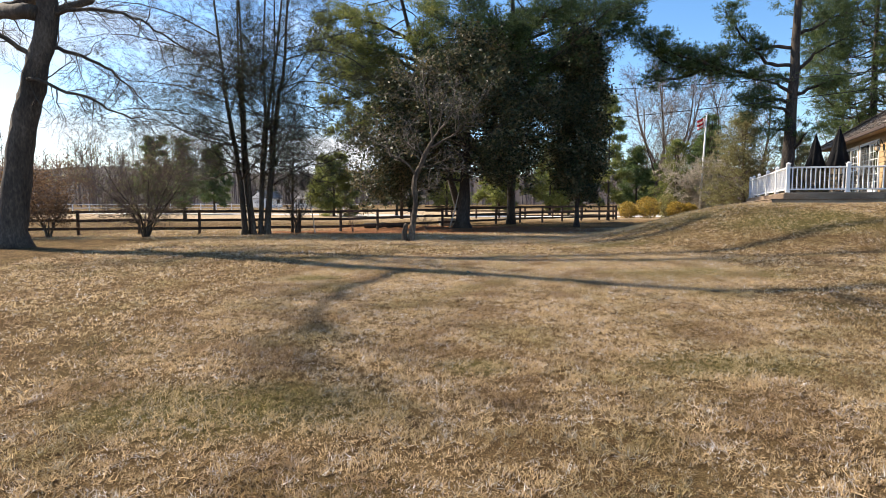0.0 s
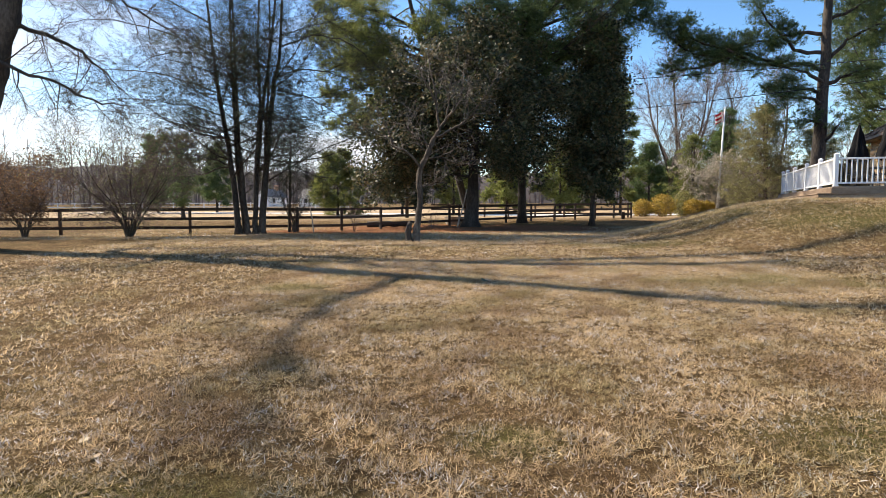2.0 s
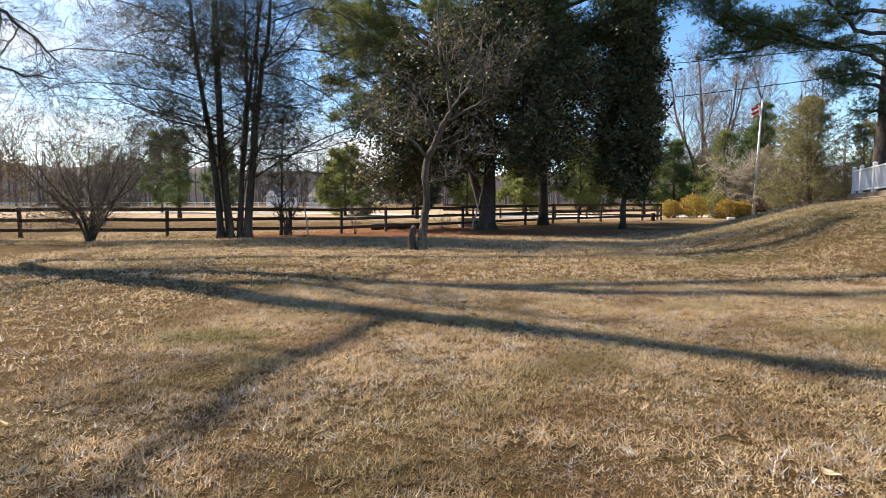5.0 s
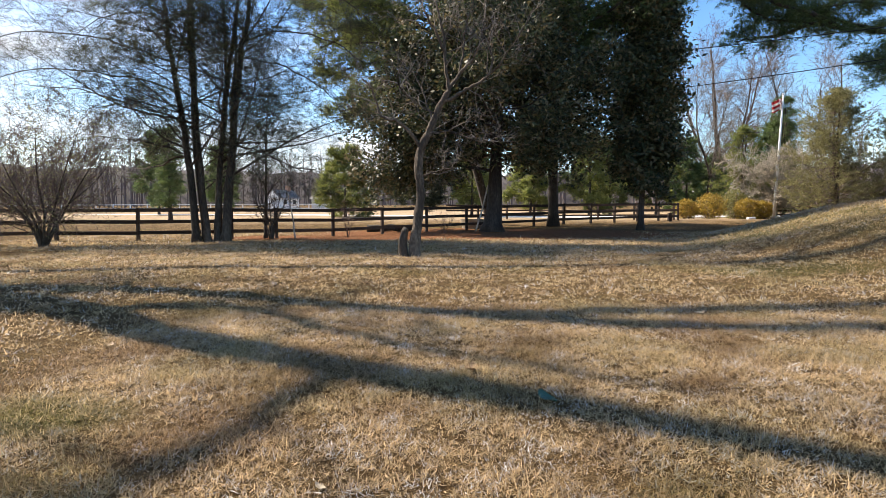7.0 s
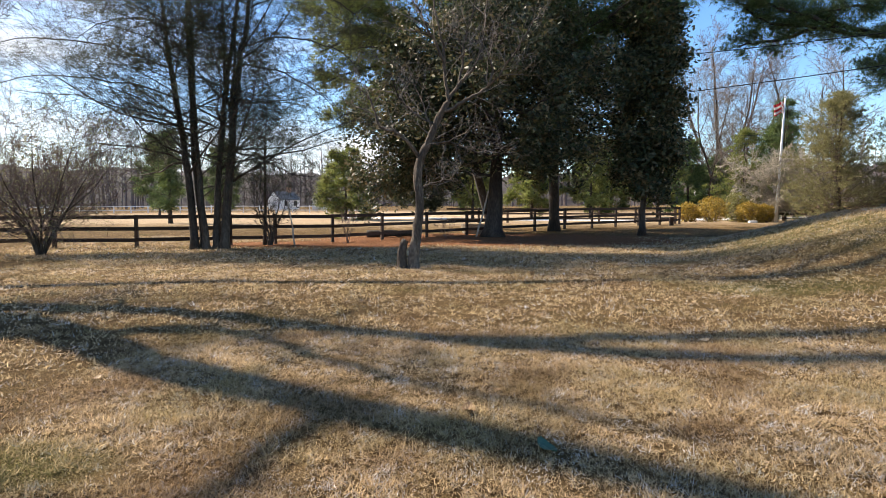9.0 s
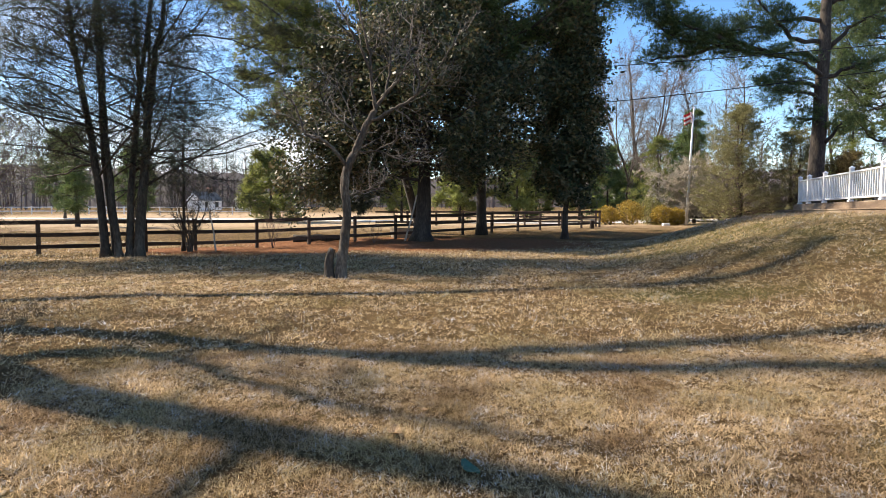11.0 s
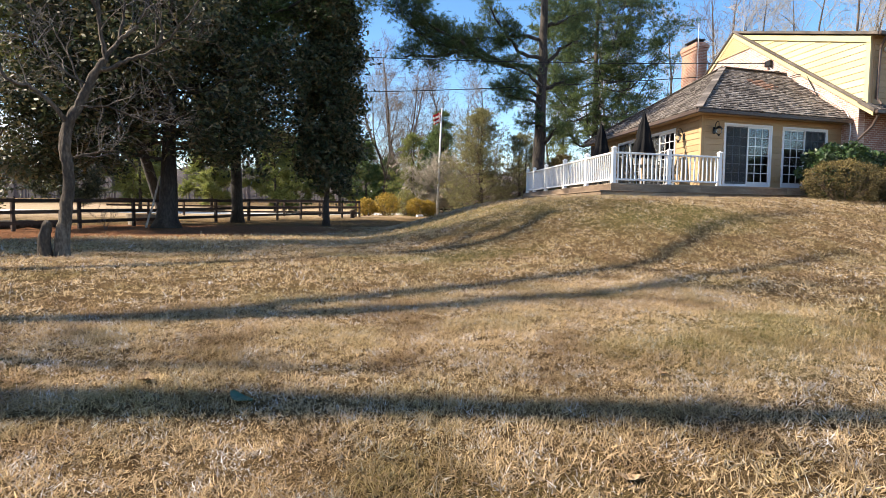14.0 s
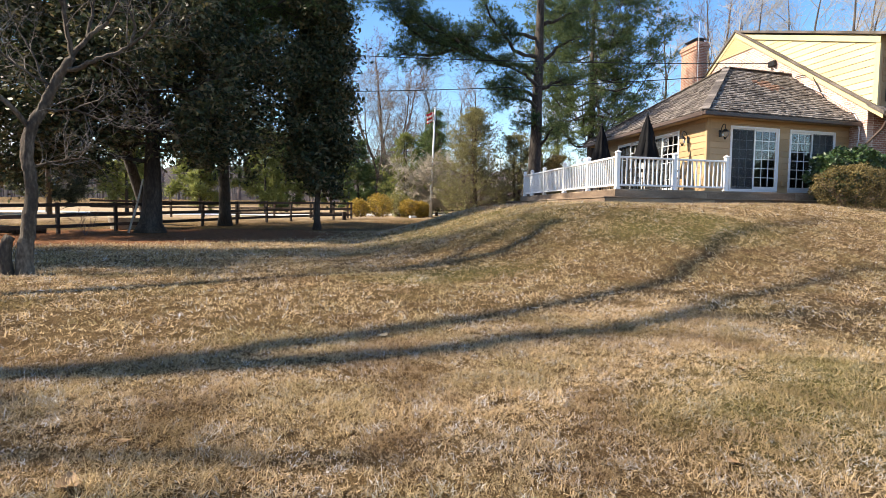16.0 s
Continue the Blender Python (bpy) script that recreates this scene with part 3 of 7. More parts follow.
def screen_material():
    m = bpy.data.materials.new("insect_screen")
    m.use_nodes = True
    n, l = m.node_tree.nodes, m.node_tree.links
    b = n["Principled BSDF"]
    b.inputs["Base Color"].default_value = (0.035, 0.04, 0.045, 1)
    b.inputs["Roughness"].default_value = 0.7
    tr, mx = n.new("ShaderNodeBsdfTransparent"), n.new("ShaderNodeMixShader")
    mx.inputs[0].default_value = 0.5
    l.new(tr.outputs[0], mx.inputs[1])
    l.new(b.outputs[0], mx.inputs[2])
    l.new(mx.outputs[0], n["Material Output"].inputs["Surface"])
    return m


SCREEN = screen_material()
DOOR_TOP, DOOR_SILL = 3.88, 1.78
FRONT_DOORS = [(4.55, 6.60, DOOR_SILL, DOOR_TOP), (7.05, 9.13, DOOR_SILL, DOOR_TOP)]
SIDE_DOORS = [(2.25, 4.55, DOOR_SILL, DOOR_TOP), (4.75, 6.95, DOOR_SILL, DOOR_TOP)]


def roof_sheet(corners, thick, mat, parent, name, label=""):
    """A roof plane with thickness, from its corners in the house's own numbers."""
    bm = bmesh.new()
    top = [bm.verts.new(at_house(*c)) for c in corners]
    low = [bm.verts.new(at_house(c[0], c[1], c[2] - thick)) for c in corners]
    bm.faces.new(top)
    bm.faces.new(low[::-1])
    for i in range(len(top)):
        j = (i + 1) % len(top)
        bm.faces.new((top[i], low[i], low[j], top[j]))
    bmesh.ops.recalc_face_normals(bm, faces=bm.faces)
    return part(name, bm, mat, parent, label)


def build_house():
    house = thing("house", at_house(WALL_A, WALL_B, 1.2), "tan and yellow sided house with brick gable and cedar shake roof", "house")
    # sunroom walls
    wall_along("a", WALL_B, WALL_A, GABLE_A, 1.1, EAVE_Z, FRONT_DOORS, 0.18, 1, SIDING, house, "wall")
    wall_along("b", WALL_A, WALL_B + 0.18, 9.2, 1.1, EAVE_Z, SIDE_DOORS, 0.18, 1, SIDING, house, "wall")
    wall_along("a", 9.2, WALL_A, GABLE_A, 1.1, EAVE_Z, [], 0.18, -1, SIDING, house, "wall")
    siding_boards("a", WALL_B, WALL_A + 0.1, GABLE_A - 0.02, 1.55, EAVE_Z - 0.12, FRONT_DOORS, -1, SIDING, house)
    siding_boards("b", WALL_A, WALL_B + 0.1, 9.2, 1.55, EAVE_Z - 0.12, SIDE_DOORS, -1, SIDING, house)
    part("corner_board", house_box(WALL_A - 0.035, WALL_A + 0.10, WALL_B - 0.035, WALL_B - 0.002, 1.5, EAVE_Z - 0.1, 0.004), SIDING, house)
    part("corner_board", house_box(WALL_A - 0.035, WALL_A - 0.002, WALL_B, WALL_B + 0.10, 1.5, EAVE_Z - 0.1, 0.004), SIDING, house)
    part("floor", house_box(WALL_A + 0.2, GABLE_A, WALL_B + 0.2, 9.0, 1.70, 1.76), DECK_WOOD, house)
    # added room backing, its indoor shade painted into the colour
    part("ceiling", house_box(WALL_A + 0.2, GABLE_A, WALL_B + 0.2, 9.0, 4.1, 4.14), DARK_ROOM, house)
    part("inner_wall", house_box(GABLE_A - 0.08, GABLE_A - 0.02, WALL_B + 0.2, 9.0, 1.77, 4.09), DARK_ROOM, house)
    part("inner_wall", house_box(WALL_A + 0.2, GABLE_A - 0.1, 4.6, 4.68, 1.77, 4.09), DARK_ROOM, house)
    for k, (s0, s1, z0, z1) in enumerate(FRONT_DOORS):
        sliding_door("a", WALL_B, s0, s1, z0, z1, -1, house, k == 0)
    for s0, s1, z0, z1 in SIDE_DOORS:
        sliding_door("b", WALL_A, s0, s1, z0, z1, -1, house, False)
    # eaves: soffit, fascia and gutter
    ea, eb = WALL_A - 0.42, WALL_B - 0.42
    part("soffit", house_box(ea + 0.02, GABLE_A, eb + 0.02, WALL_B - 0.03, EAVE_Z - 0.11, EAVE_Z - 0.08), SIDING, house)
    part("soffit", house_box(ea + 0.02, WALL_A - 0.03, WALL_B - 0.02, 9.6, EAVE_Z - 0.11, EAVE_Z - 0.08), SIDING, house)
    part("gutter", house_box(ea - 0.09, GABLE_A + 0.05, eb - 0.10, eb, EAVE_Z - 0.14, EAVE_Z - 0.01, 0.02), BROWN_METAL, house)
    part("gutter", house_box(ea - 0.10, ea, eb + 0.01, 9.75, EAVE_Z - 0.14, EAVE_Z - 0.01, 0.02), BROWN_METAL, house)
    # sunroom roof: front, side and back slopes
    hip = (6.65, 3.68, 6.55)
    meet = (GABLE_A - 0.02, 3.68, 6.55)
    e1, e2, e3, e4 = (ea - 0.05, eb - 0.05, EAVE_Z), (GABLE_A - 0.02, eb - 0.05, EAVE_Z), (ea - 0.05, 9.8, EAVE_Z), (GABLE_A - 0.02, 9.8, EAVE_Z)
    roof_sheet([e1, e2, meet, hip], 0.08, SHAKE_REST, house, "roof", "weathered grey cedar shake roof")
    roof_sheet([e3, e1, hip], 0.08, SHAKE_REST, house, "roof")
    roof_sheet([e4, e3, hip, meet], 0.08, SHAKE_REST, house, "roof")
    # the main block: gable end, front, back
    rb, rz = 7.08, 9.32
    ez, fz, ef, ek = 3.96, 4.38, -0.71, 15.0
    g = bmesh.new()
    outline = [(0.0, 0.9), (14.4, 0.9), (14.4, 4.27), (rb, rz - 0.12), (0.0, 4.72)]
    f0 = [g.verts.new(at_house(GABLE_A, b, z)) for b, z in outline]
    f1 = [g.verts.new(at_house(GABLE_A + 0.3, b, z)) for b, z in outline]
    g.faces.new(f0)
    g.faces.new(f1[::-1])
    for i in range(5):
        j = (i + 1) % 5
        g.faces.new((f0[i], f1[i], f1[j], f0[j]))
    bmesh.ops.recalc_face_normals(g, faces=g.faces)
    part("gable_wall", g, BRICK_GABLE, house, "whitewashed brick gable wall")
    part("front_wall", house_box(GABLE_A + 0.3, GABLE_A + 14, 0.0, 0.3, 0.9, 4.7), BRICK_FRONT, house, "red brick front wall")
    part("back_wall", house_box(GABLE_A + 0.3, GABLE_A + 14, 14.1, 14.4, 0.9, 4.4), BRICK_FRONT, house)
    part("end_wall", house_box(GABLE_A + 13.7, GABLE_A + 14, 0.3, 14.1, 0.9, 7.0), SIDING, house)
    # dormer block with its side wall, front wall and roof
    d = bmesh.new()
    side = [(-0.25, 4.5), (rb - 0.1, rz - 0.2), (-0.25, 7.0)]
    f0 = [d.verts.new(at_house(GABLE_A + 0.10, b, z)) for b, z in side]
    f1 = [d.verts.new(at_house(GABLE_A + 0.25, b, z)) for b, z in side]
    d.faces.new(f0)
    d.faces.new(f1[::-1])
    for i in range(3):
        j = (i + 1) % 3
        d.faces.new((f0[i], f1[i], f1[j], f0[j]))
    bmesh.ops.recalc_face_normals(d, faces=d.faces)
    part("dormer_side", d, SIDING_YELLOW, house, "yellow sided dormer cheek")
    part("dormer_front", house_box(GABLE_A + 0.1, GABLE_A + 13.9, -0.28, -0.12, 4.6, 7.0), SIDING, house)
    siding_boards("a", -0.28, GABLE_A + 0.22, GABLE_A + 7, 4.68, 6.95, [], -1, SIDING, house)
    roof_sheet([(GABLE_A - 0.06, -0.62, 6.98), (GABLE_A + 14.1, -0.62, 6.98), (GABLE_A + 14.1, rb + 0.1, rz + 0.06), (GABLE_A - 0.06, rb + 0.1, rz + 0.06)], 0.09, SHAKE_REST, house, "dormer_roof")
    roof_sheet([(GABLE_A - 0.12, ek, ez), (GABLE_A - 0.12, rb, rz), (GABLE_A + 14.1, rb, rz), (GABLE_A + 14.1, ek, ez)], 0.10, SHAKE_REST, house, "roof")
    roof_sheet([(GABLE_A - 0.12, ef, fz), (GABLE_A + 14.1, ef, fz), (GABLE_A + 14.1, -0.02, fz + 0.43), (GABLE_A - 0.12, -0.02, fz + 0.43)], 0.08, SHAKE_REST, house, "pent_roof")
    part("gutter", house_box(GABLE_A - 0.1, GABLE_A + 14, ef - 0.12, ef, fz - 0.13, fz, 0.02), BROWN_METAL, house)
    part("gutter", house_box(GABLE_A - 0.04, GABLE_A + 14, -0.74, -0.62, 6.86, 6.99, 0.02), BROWN_METAL, house)
    # rake boards of the gable
    for (b0, z0), (b1, z1) in (((rb, rz - 0.06), (ef + 0.1, fz + 0.04)), ((rb, rz - 0.06), (ek - 0.1, ez + 0.02))):
        p, q = at_house(GABLE_A - 0.04, b0, z0), at_house(GABLE_A - 0.04, b1, z1)
        part("rake_board", bevelled((p + q) / 2 - Vector((0, 0, 0.12)), q - p, U * 0.05, (0, 0, 0.19), 0.004), TRIM_YELLOW, house, "yellow painted rake board")
    roof_sheet([(GABLE_A - 0.13, ef, fz + 0.05), (GABLE_A + 0.066, ef, fz + 0.05), (GABLE_A + 0.066, rb, rz + 0.05), (GABLE_A - 0.13, rb, rz + 0.05)], 0.08, SHAKE_REST, house, "verge", "edge of weathered grey cedar shakes")
    return house


house = build_house()


# ---- trees ----
def spaced(points, r0, r1, rng, wob=0.03, per=4):
    """A limb through a few guide points, as (point, radius) pairs along a smooth line."""
    pts = [Vector(p) for p in points]
    out = []
    n = len(pts)
    for i in range(n - 1):
        p0, p1, p2, p3 = pts[max(0, i - 1)], pts[i], pts[i + 1], pts[min(n - 1, i + 2)]
        for k in range(per):
            t = k / per
            q = 0.5 * (2 * p1 + (p2 - p0) * t + (2 * p0 - 5 * p1 + 4 * p2 - p3) * t * t + (3 * p1 - p0 - 3 * p2 + p3) * t ** 3)
            out.append(q)
    out.append(pts[-1])
    m = len(out) - 1
    return [(q + (Vector((rng.gauss(0, wob), rng.gauss(0, wob), rng.gauss(0, wob))) if 0 < i else Vector()), r0 + (r1 - r0) * i / m) for i, q in enumerate(out)]


def gnarled(verts, amount, scale, seed=0):
    """Bark ridges and hollows pressed into a trunk."""
    out = []
    for p in verts:
        p = Vector(p)
        q = Vector((p.x * scale, p.y * scale, p.z * scale * 0.13 + seed))
        out.append(p + amount * Vector((noise.noise(q), noise.noise(q + Vector((7.3, 0, 0))), 0)))
    return out


def flared(line, amount=0.5, height=0.7):
    z0 = line[0][0].z
    return [(p, r * (1 + amount * max(0.0, 1 - (p.z - z0) / height) ** 2)) for p, r in line]


def sprout(rng, line, spec, lines, tips, level=0, thin=0.005, slim=0.022):
    """Side shoots along a limb, level by level. spec: (count, from, angle, length, taper, upward, wobble, segments) for each level."""
    count, lo, angle, length, taper, up, wob, segs = spec[level]
    m = len(line) - 1
    for k in range(count):
        f = lo + (1 - lo) * (k + rng.random()) / count
        i = min(m - 1, int(f * m))
        u = f * m - i
        p = line[i][0].lerp(line[i + 1][0], u)
        r = line[i][1] + (line[i + 1][1] - line[i][1]) * u
        d = (line[i + 1][0] - line[i][0]).normalized()
        side = Vector((rng.gauss(0, 1), rng.gauss(0, 1), rng.gauss(0, 1)))
        side = (side - d * side.dot(d)).normalized()
        a = radians(angle * rng.uniform(0.7, 1.25))
        way = (d * math.cos(a) + side * math.sin(a) + Vector((0, 0, up))).normalized()
        full = length * (1 - taper * f) * rng.uniform(0.6, 1.2)
        r0 = max(thin, min(r * 0.62, full * slim))
        q, child = p.copy(), [(p.copy(), r0)]
        for j in range(segs):
            q = q + way * full / segs
            child.append((q.copy(), max(thin * 0.7, r0 * (1 - 0.8 * (j + 1) / segs))))
            way = (way + Vector((rng.gauss(0, wob), rng.gauss(0, wob), rng.gauss(0, wob) + up * 0.25))).normalized()
        lines.append(child)
        if level + 1 < len(spec):
            sprout(rng, child, spec, lines, tips, level + 1, thin, slim)
        else:
            tips.append((child[-1][0], way))
            if segs > 1:
                tips.append((child[len(child) // 2][0], way))


def sided(lines, thin=3):
    return [(l, 12 if l[0][1] > 0.2 else 8 if l[0][1] > 0.08 else 5 if l[0][1] > 0.03 else thin) for l in lines]


def leaves(tips, per, spread, length, width, seed, squash=1.0, hang=0.0, along=0.0):
    """Leaf-shaped quads scattered round branch tips."""
    g = np.random.default_rng(seed)
    c = np.repeat(np.array([tuple(p) for p, _ in tips]), per, axis=0)
    w = np.repeat(np.array([tuple(d) for _, d in tips]), per, axis=0)
    n = len(c)
    c = c + g.normal(0, spread, (n, 3)) * (1, 1, squash)
    a = g.normal(0, 1, (n, 3)) * (1, 1, 0.7) + w * along + (0, 0, -hang)
    a /= np.linalg.norm(a, axis=1, keepdims=True)
    b = np.cross(a, g.normal(0, 1, (n, 3)))
    b /= np.linalg.norm(b, axis=1, keepdims=True) + 1e-9
    s = g.uniform(0.6, 1.25, (n, 1))
    a, b = a * s * length / 2, b * s * width / 2
    return np.stack([c - a, c + b - a * 0.1, c + a, c - b - a * 0.1], axis=1)


def tufts(tips, per, blades, length, width, seed, spread=0.15, fan=0.9, lift=0.25):
    """Bunches of needles: thin triangles that fan out from points near the tips."""
    g = np.random.default_rng(seed)
    c = np.repeat(np.array([tuple(p) for p, _ in tips]), per, axis=0)
    w = np.repeat(np.array([tuple(d) for _, d in tips]), per, axis=0)
    c = c + g.normal(0, spread, c.shape) * (1, 1, 0.45)
    c, w = np.repeat(c, blades, axis=0), np.repeat(w, blades, axis=0)
    n = len(c)
    a = w + g.normal(0, fan, (n, 3)) * (1, 1, 0.8) + (0, 0, lift)
    a /= np.linalg.norm(a, axis=1, keepdims=True)
    b = np.cross(a, g.normal(0, 1, (n, 3)))
    b /= np.linalg.norm(b, axis=1, keepdims=True) + 1e-9
    s = g.uniform(0.6, 1.2, (n, 1))
    return np.stack([c - b * width / 2, c + a * s * length, c + b * width / 2], axis=1)


def fronds(tips, per, leaflets, length, width, seed, spread=0.1, droop=0.08):
    """Flat feathery sprays: slender leaflets on both sides of a short axis that runs on from each twig."""
    g = np.random.default_rng(seed)
    c = np.repeat(np.array([tuple(p) for p, _ in tips]), per, axis=0)
    w = np.repeat(np.array([tuple(d) for _, d in tips]), per, axis=0)
    n = len(c)
    c = c + g.normal(0, spread, (n, 3)) * (1, 1, 0.4)
    a = w * (1, 1, 0.45) + g.normal(0, 0.35, (n, 3)) * (1, 1, 0.35) + (0, 0, -droop)
    a /= np.linalg.norm(a, axis=1, keepdims=True)
    b = np.cross(a, np.array((0, 0, 1.0)) + g.normal(0, 0.25, (n, 3)))
    b /= np.linalg.norm(b, axis=1, keepdims=True) + 1e-9
    size = length * g.uniform(0.6, 1.3, (n, 1))
    out = []
    for k in range(leaflets):
        t = (k + 0.5) / leaflets
        p = c + a * size * t
        way = a * 0.75 + b * (0.85 if k % 2 else -0.85) + g.normal(0, 0.18, (n, 3))
        out.append(np.stack([p - a * width, p + way * size * 0.42 * (1.05 - 0.7 * t), p + a * width], axis=1))
    return np.concatenate(out)


def tree(name, at, stems, lines, label, category, bark, twig=None, foliage=(), group="", gnarl=0.0):
    """One tree: trunk, branches and foliage as its parts. foliage: (name, array, corners, material)."""
    ob = thing(name, at, label, category, group)
    for l in stems:
        v, f = tube_mesh([(l, 18)]) if gnarl else tube_mesh(sided([l]))
        if gnarl:
            v = gnarled(v, gnarl, 0.9 / gnarl ** 0.75)
        raw("trunk" if len(stems) == 1 else "stem", v, f, bark, ob, smooth=True)
    thick = sorted(lines, key=lambda l: -l[0][1] * (l[-1][0] - l[0][0]).length)[:14 if len(lines) > 60 else 3]
    for l in thick:
        v, f = tube_mesh(sided([l]))
        raw("limb", v, f, bark, ob, smooth=True)
    chosen = {id(l) for l in thick}
    rest = [l for l in lines if id(l) not in chosen]
    if rest:
        v, f = tube_mesh(sided(rest))
        tagged(raw("branchwork", v, f, twig or bark, ob, smooth=True), kind="stuff")
    for nm, arr, corners, mat in foliage:
        many(nm, arr, mat, ob, corners=corners)
    return ob


def bare_tree(name, x, y, height, r, seed, label, spec, bark, twig, lean=(0, 0), stems=1, splay=0.0, group="", foliage=None, category="tree", base_flare=0.4, thin=0.006, slim=0.022):
    rng = random.Random(seed)
    z = ground(x, y)
    main, lines, tips = [], [], []
    for k in range(stems):
        w = 2 * math.pi * (k + rng.random() * 0.5) / stems
        off = splay if stems > 1 else 0.0
        dx, dy = math.cos(w), math.sin(w)
        p0 = Vector((x + dx * r * (1.2 if stems > 1 else 0), y + dy * r * (1.2 if stems > 1 else 0), z - 0.08))
        h = height * rng.uniform(0.85, 1.05) if stems > 1 else height
        p3 = Vector((x + lean[0] + dx * off * h, y + lean[1] + dy * off * h, z + h))
        p1 = p0.lerp(p3, 0.3) + Vector((rng.gauss(0, 0.02 * h), rng.gauss(0, 0.02 * h), 0)) - Vector((dx, dy, 0)) * off * h * 0.12
        p2 = p0.lerp(p3, 0.65) + Vector((rng.gauss(0, 0.03 * h), rng.gauss(0, 0.03 * h), 0))
        line = spaced([p0, p1, p2, p3], r, r * 0.12, rng, 0.02 * r * 4)
        main.append(flared(line, base_flare))
        sprout(rng, line, spec, lines, tips, 0, thin, slim)
    fol = foliage(tips) if foliage else ()
    return tree(name, (x, y, z), main, lines, label, category, bark, twig, fol, group)


# the great bare tree beside the lawn
def crown(w, c, k):
    """A point of the tree's crown: w where its shadow falls along the sun's line, c sideways, k how far it leans that way."""
    a = radians(SUN_AZ + 180)
    return Vector((-14.1 + math.cos(a) * k - math.sin(a) * c, 17.2 + math.sin(a) * k + math.cos(a) * c, (w - k) * math.tan(radians(SUN_EL)) - 0.12))


def big_bare_tree():
    rng = random.Random(11)
    x, y = -14.1, 17.2
    z = ground(x, y)
    trunk = spaced([(-14.15, 17.2, z - 0.1), (-13.85, 17.4, 2.9), (-13.4, 17.6, 5.3), (-13.0, 17.8, 7.4), crown(11.8, 0.75, 0.85), crown(14.0, 0.75, 0.8), crown(17.0, 0.78, 0.8), crown(19.2, 0.7, 0.9), crown(20.8, 1.0, 0.9), crown(23.4, 2.8, 1.0)], 0.42, 0.07, rng, 0.008, 7)
    stems = [flared(trunk, 0.9, 0.9)]
    limbs = [
        spaced([(-13.0, 17.75, 7.3), (-11.5, 17.8, 7.5), (-10.3, 17.9, 7.25), (-9.3, 18.0, 6.7), (-8.2, 18.2, 6.0)], 0.075, 0.015, rng, 0.03),
        spaced([(-13.6, 17.5, 5.1), (-13.2, 17.2, 5.2), (-12.3, 17.2, 4.9), (-11.3, 17.4, 4.55), (-10.5, 17.6, 4.1), (-9.6, 17.8, 4.0)], 0.075, 0.015, rng, 0.03),
        spaced([(-13.2, 17.7, 6.3), (-12.3, 18.0, 6.15), (-11.5, 18.3, 5.8), (-11.0, 18.6, 5.3), (-10.4, 18.9, 4.6)], 0.08, 0.015, rng, 0.03),
        spaced([(-13.3, 17.6, 5.9), (-14.2, 17.1, 6.6), (-15.5, 16.6, 7.0), (-17.0, 16.2, 7.6)], 0.09, 0.02, rng, 0.03),
        # the high crown, by reach along the sun's line, sideways and back
        spaced([crown(*p) for p in ((10.6, 0.75, 0.75), (8.0, 0.85, -2.2), (5.4, 1.0, -4.8), (4.4, 1.7, -5.6), (5.9, 2.6, -4.6), (7.1, 3.4, -3.6), (8.7, 4.4, -2.8), (11.4, 5.5, -2.2), (13.9, 6.8, -2.0), (16.3, 8.3, -2.0), (18.5, 9.3, -1.5), (21.0, 11.4, -1.0))], 0.17, 0.13, rng, 0.04),
        spaced([crown(*p) for p in ((16.3, 8.3, -2.0), (18.0, 9.7, -2.2), (19.5, 11.5, -2.4), (21.0, 13.5, -2.6))], 0.11, 0.05, rng, 0.04),
        spaced([crown(*p) for p in ((9.5, 0.7, 0.65), (7.2, 0.85, -2.4), (7.7, 1.3, -2.1), (8.5, 1.65, -1.6), (9.6, 2.05, -0.9), (10.8, 2.35, -0.2), (11.9, 2.45, 0.3), (14.0, 2.68, 0.4), (15.6, 3.45, 0.3), (17.4, 4.6, 0.2), (19.3, 6.0, 0.2), (22.3, 8.6, 0.0), (24.6, 10.7, 0.0), (28.0, 12.5, -1.0))], 0.25, 0.08, rng, 0.04),
        spaced([crown(*p) for p in ((14.0, 2.68, 0.4), (16.3, 3.1, 0.6), (18.1, 3.9, 0.8), (19.3, 4.5, 0.9), (21.0, 5.9, 1.0), (23.0, 7.2, 1.0), (25.1, 8.5, 1.0))], 0.18, 0.07, rng, 0.04),
        spaced([crown(*p) for p in ((19.3, 4.5, 0.9), (20.1, 4.8, 1.2), (21.2, 4.9, 1.5), (22.8, 5.4, 1.8))], 0.10, 0.05, rng, 0.03),
        spaced([crown(*p) for p in ((10.2, 0.95, 0.8), (10.8, 1.6, 0.2), (11.6, 1.9, -0.2), (13.7, 1.5, -0.5), (14.9, 1.42, -0.6), (16.4, 1.4, -0.8))], 0.13, 0.05, rng, 0.03),
        spaced([crown(*p) for p in ((14.0, 0.7, 0.8), (14.1, 0.0, 0.5), (14.1, -0.6, 0.3), (14.0, -1.2, 0.1), (14.6, -2.8, -0.2), (15.4, -4.2, -0.5), (16.4, -5.5, -0.8))], 0.10, 0.04, rng, 0.04),
        spaced([crown(*p) for p in ((20.6, 0.9, 0.9), (21.7, 1.5, 1.0), (22.1, 0.4, 1.3), (22.6, -0.6, 1.6))], 0.09, 0.04, rng, 0.04),
    ]
    lines, tips = list(limbs), []
    for l in limbs[:4]:
        sprout(rng, l, [(17, 0.1, 58, 1.9, 0.3, 0.0, 0.24, 5), (9, 0.2, 48, 0.95, 0.3, -0.02, 0.25, 3), (5, 0.25, 42, 0.42, 0.2, 0.0, 0.3, 2)], lines, tips, 0, 0.004, 0.014)
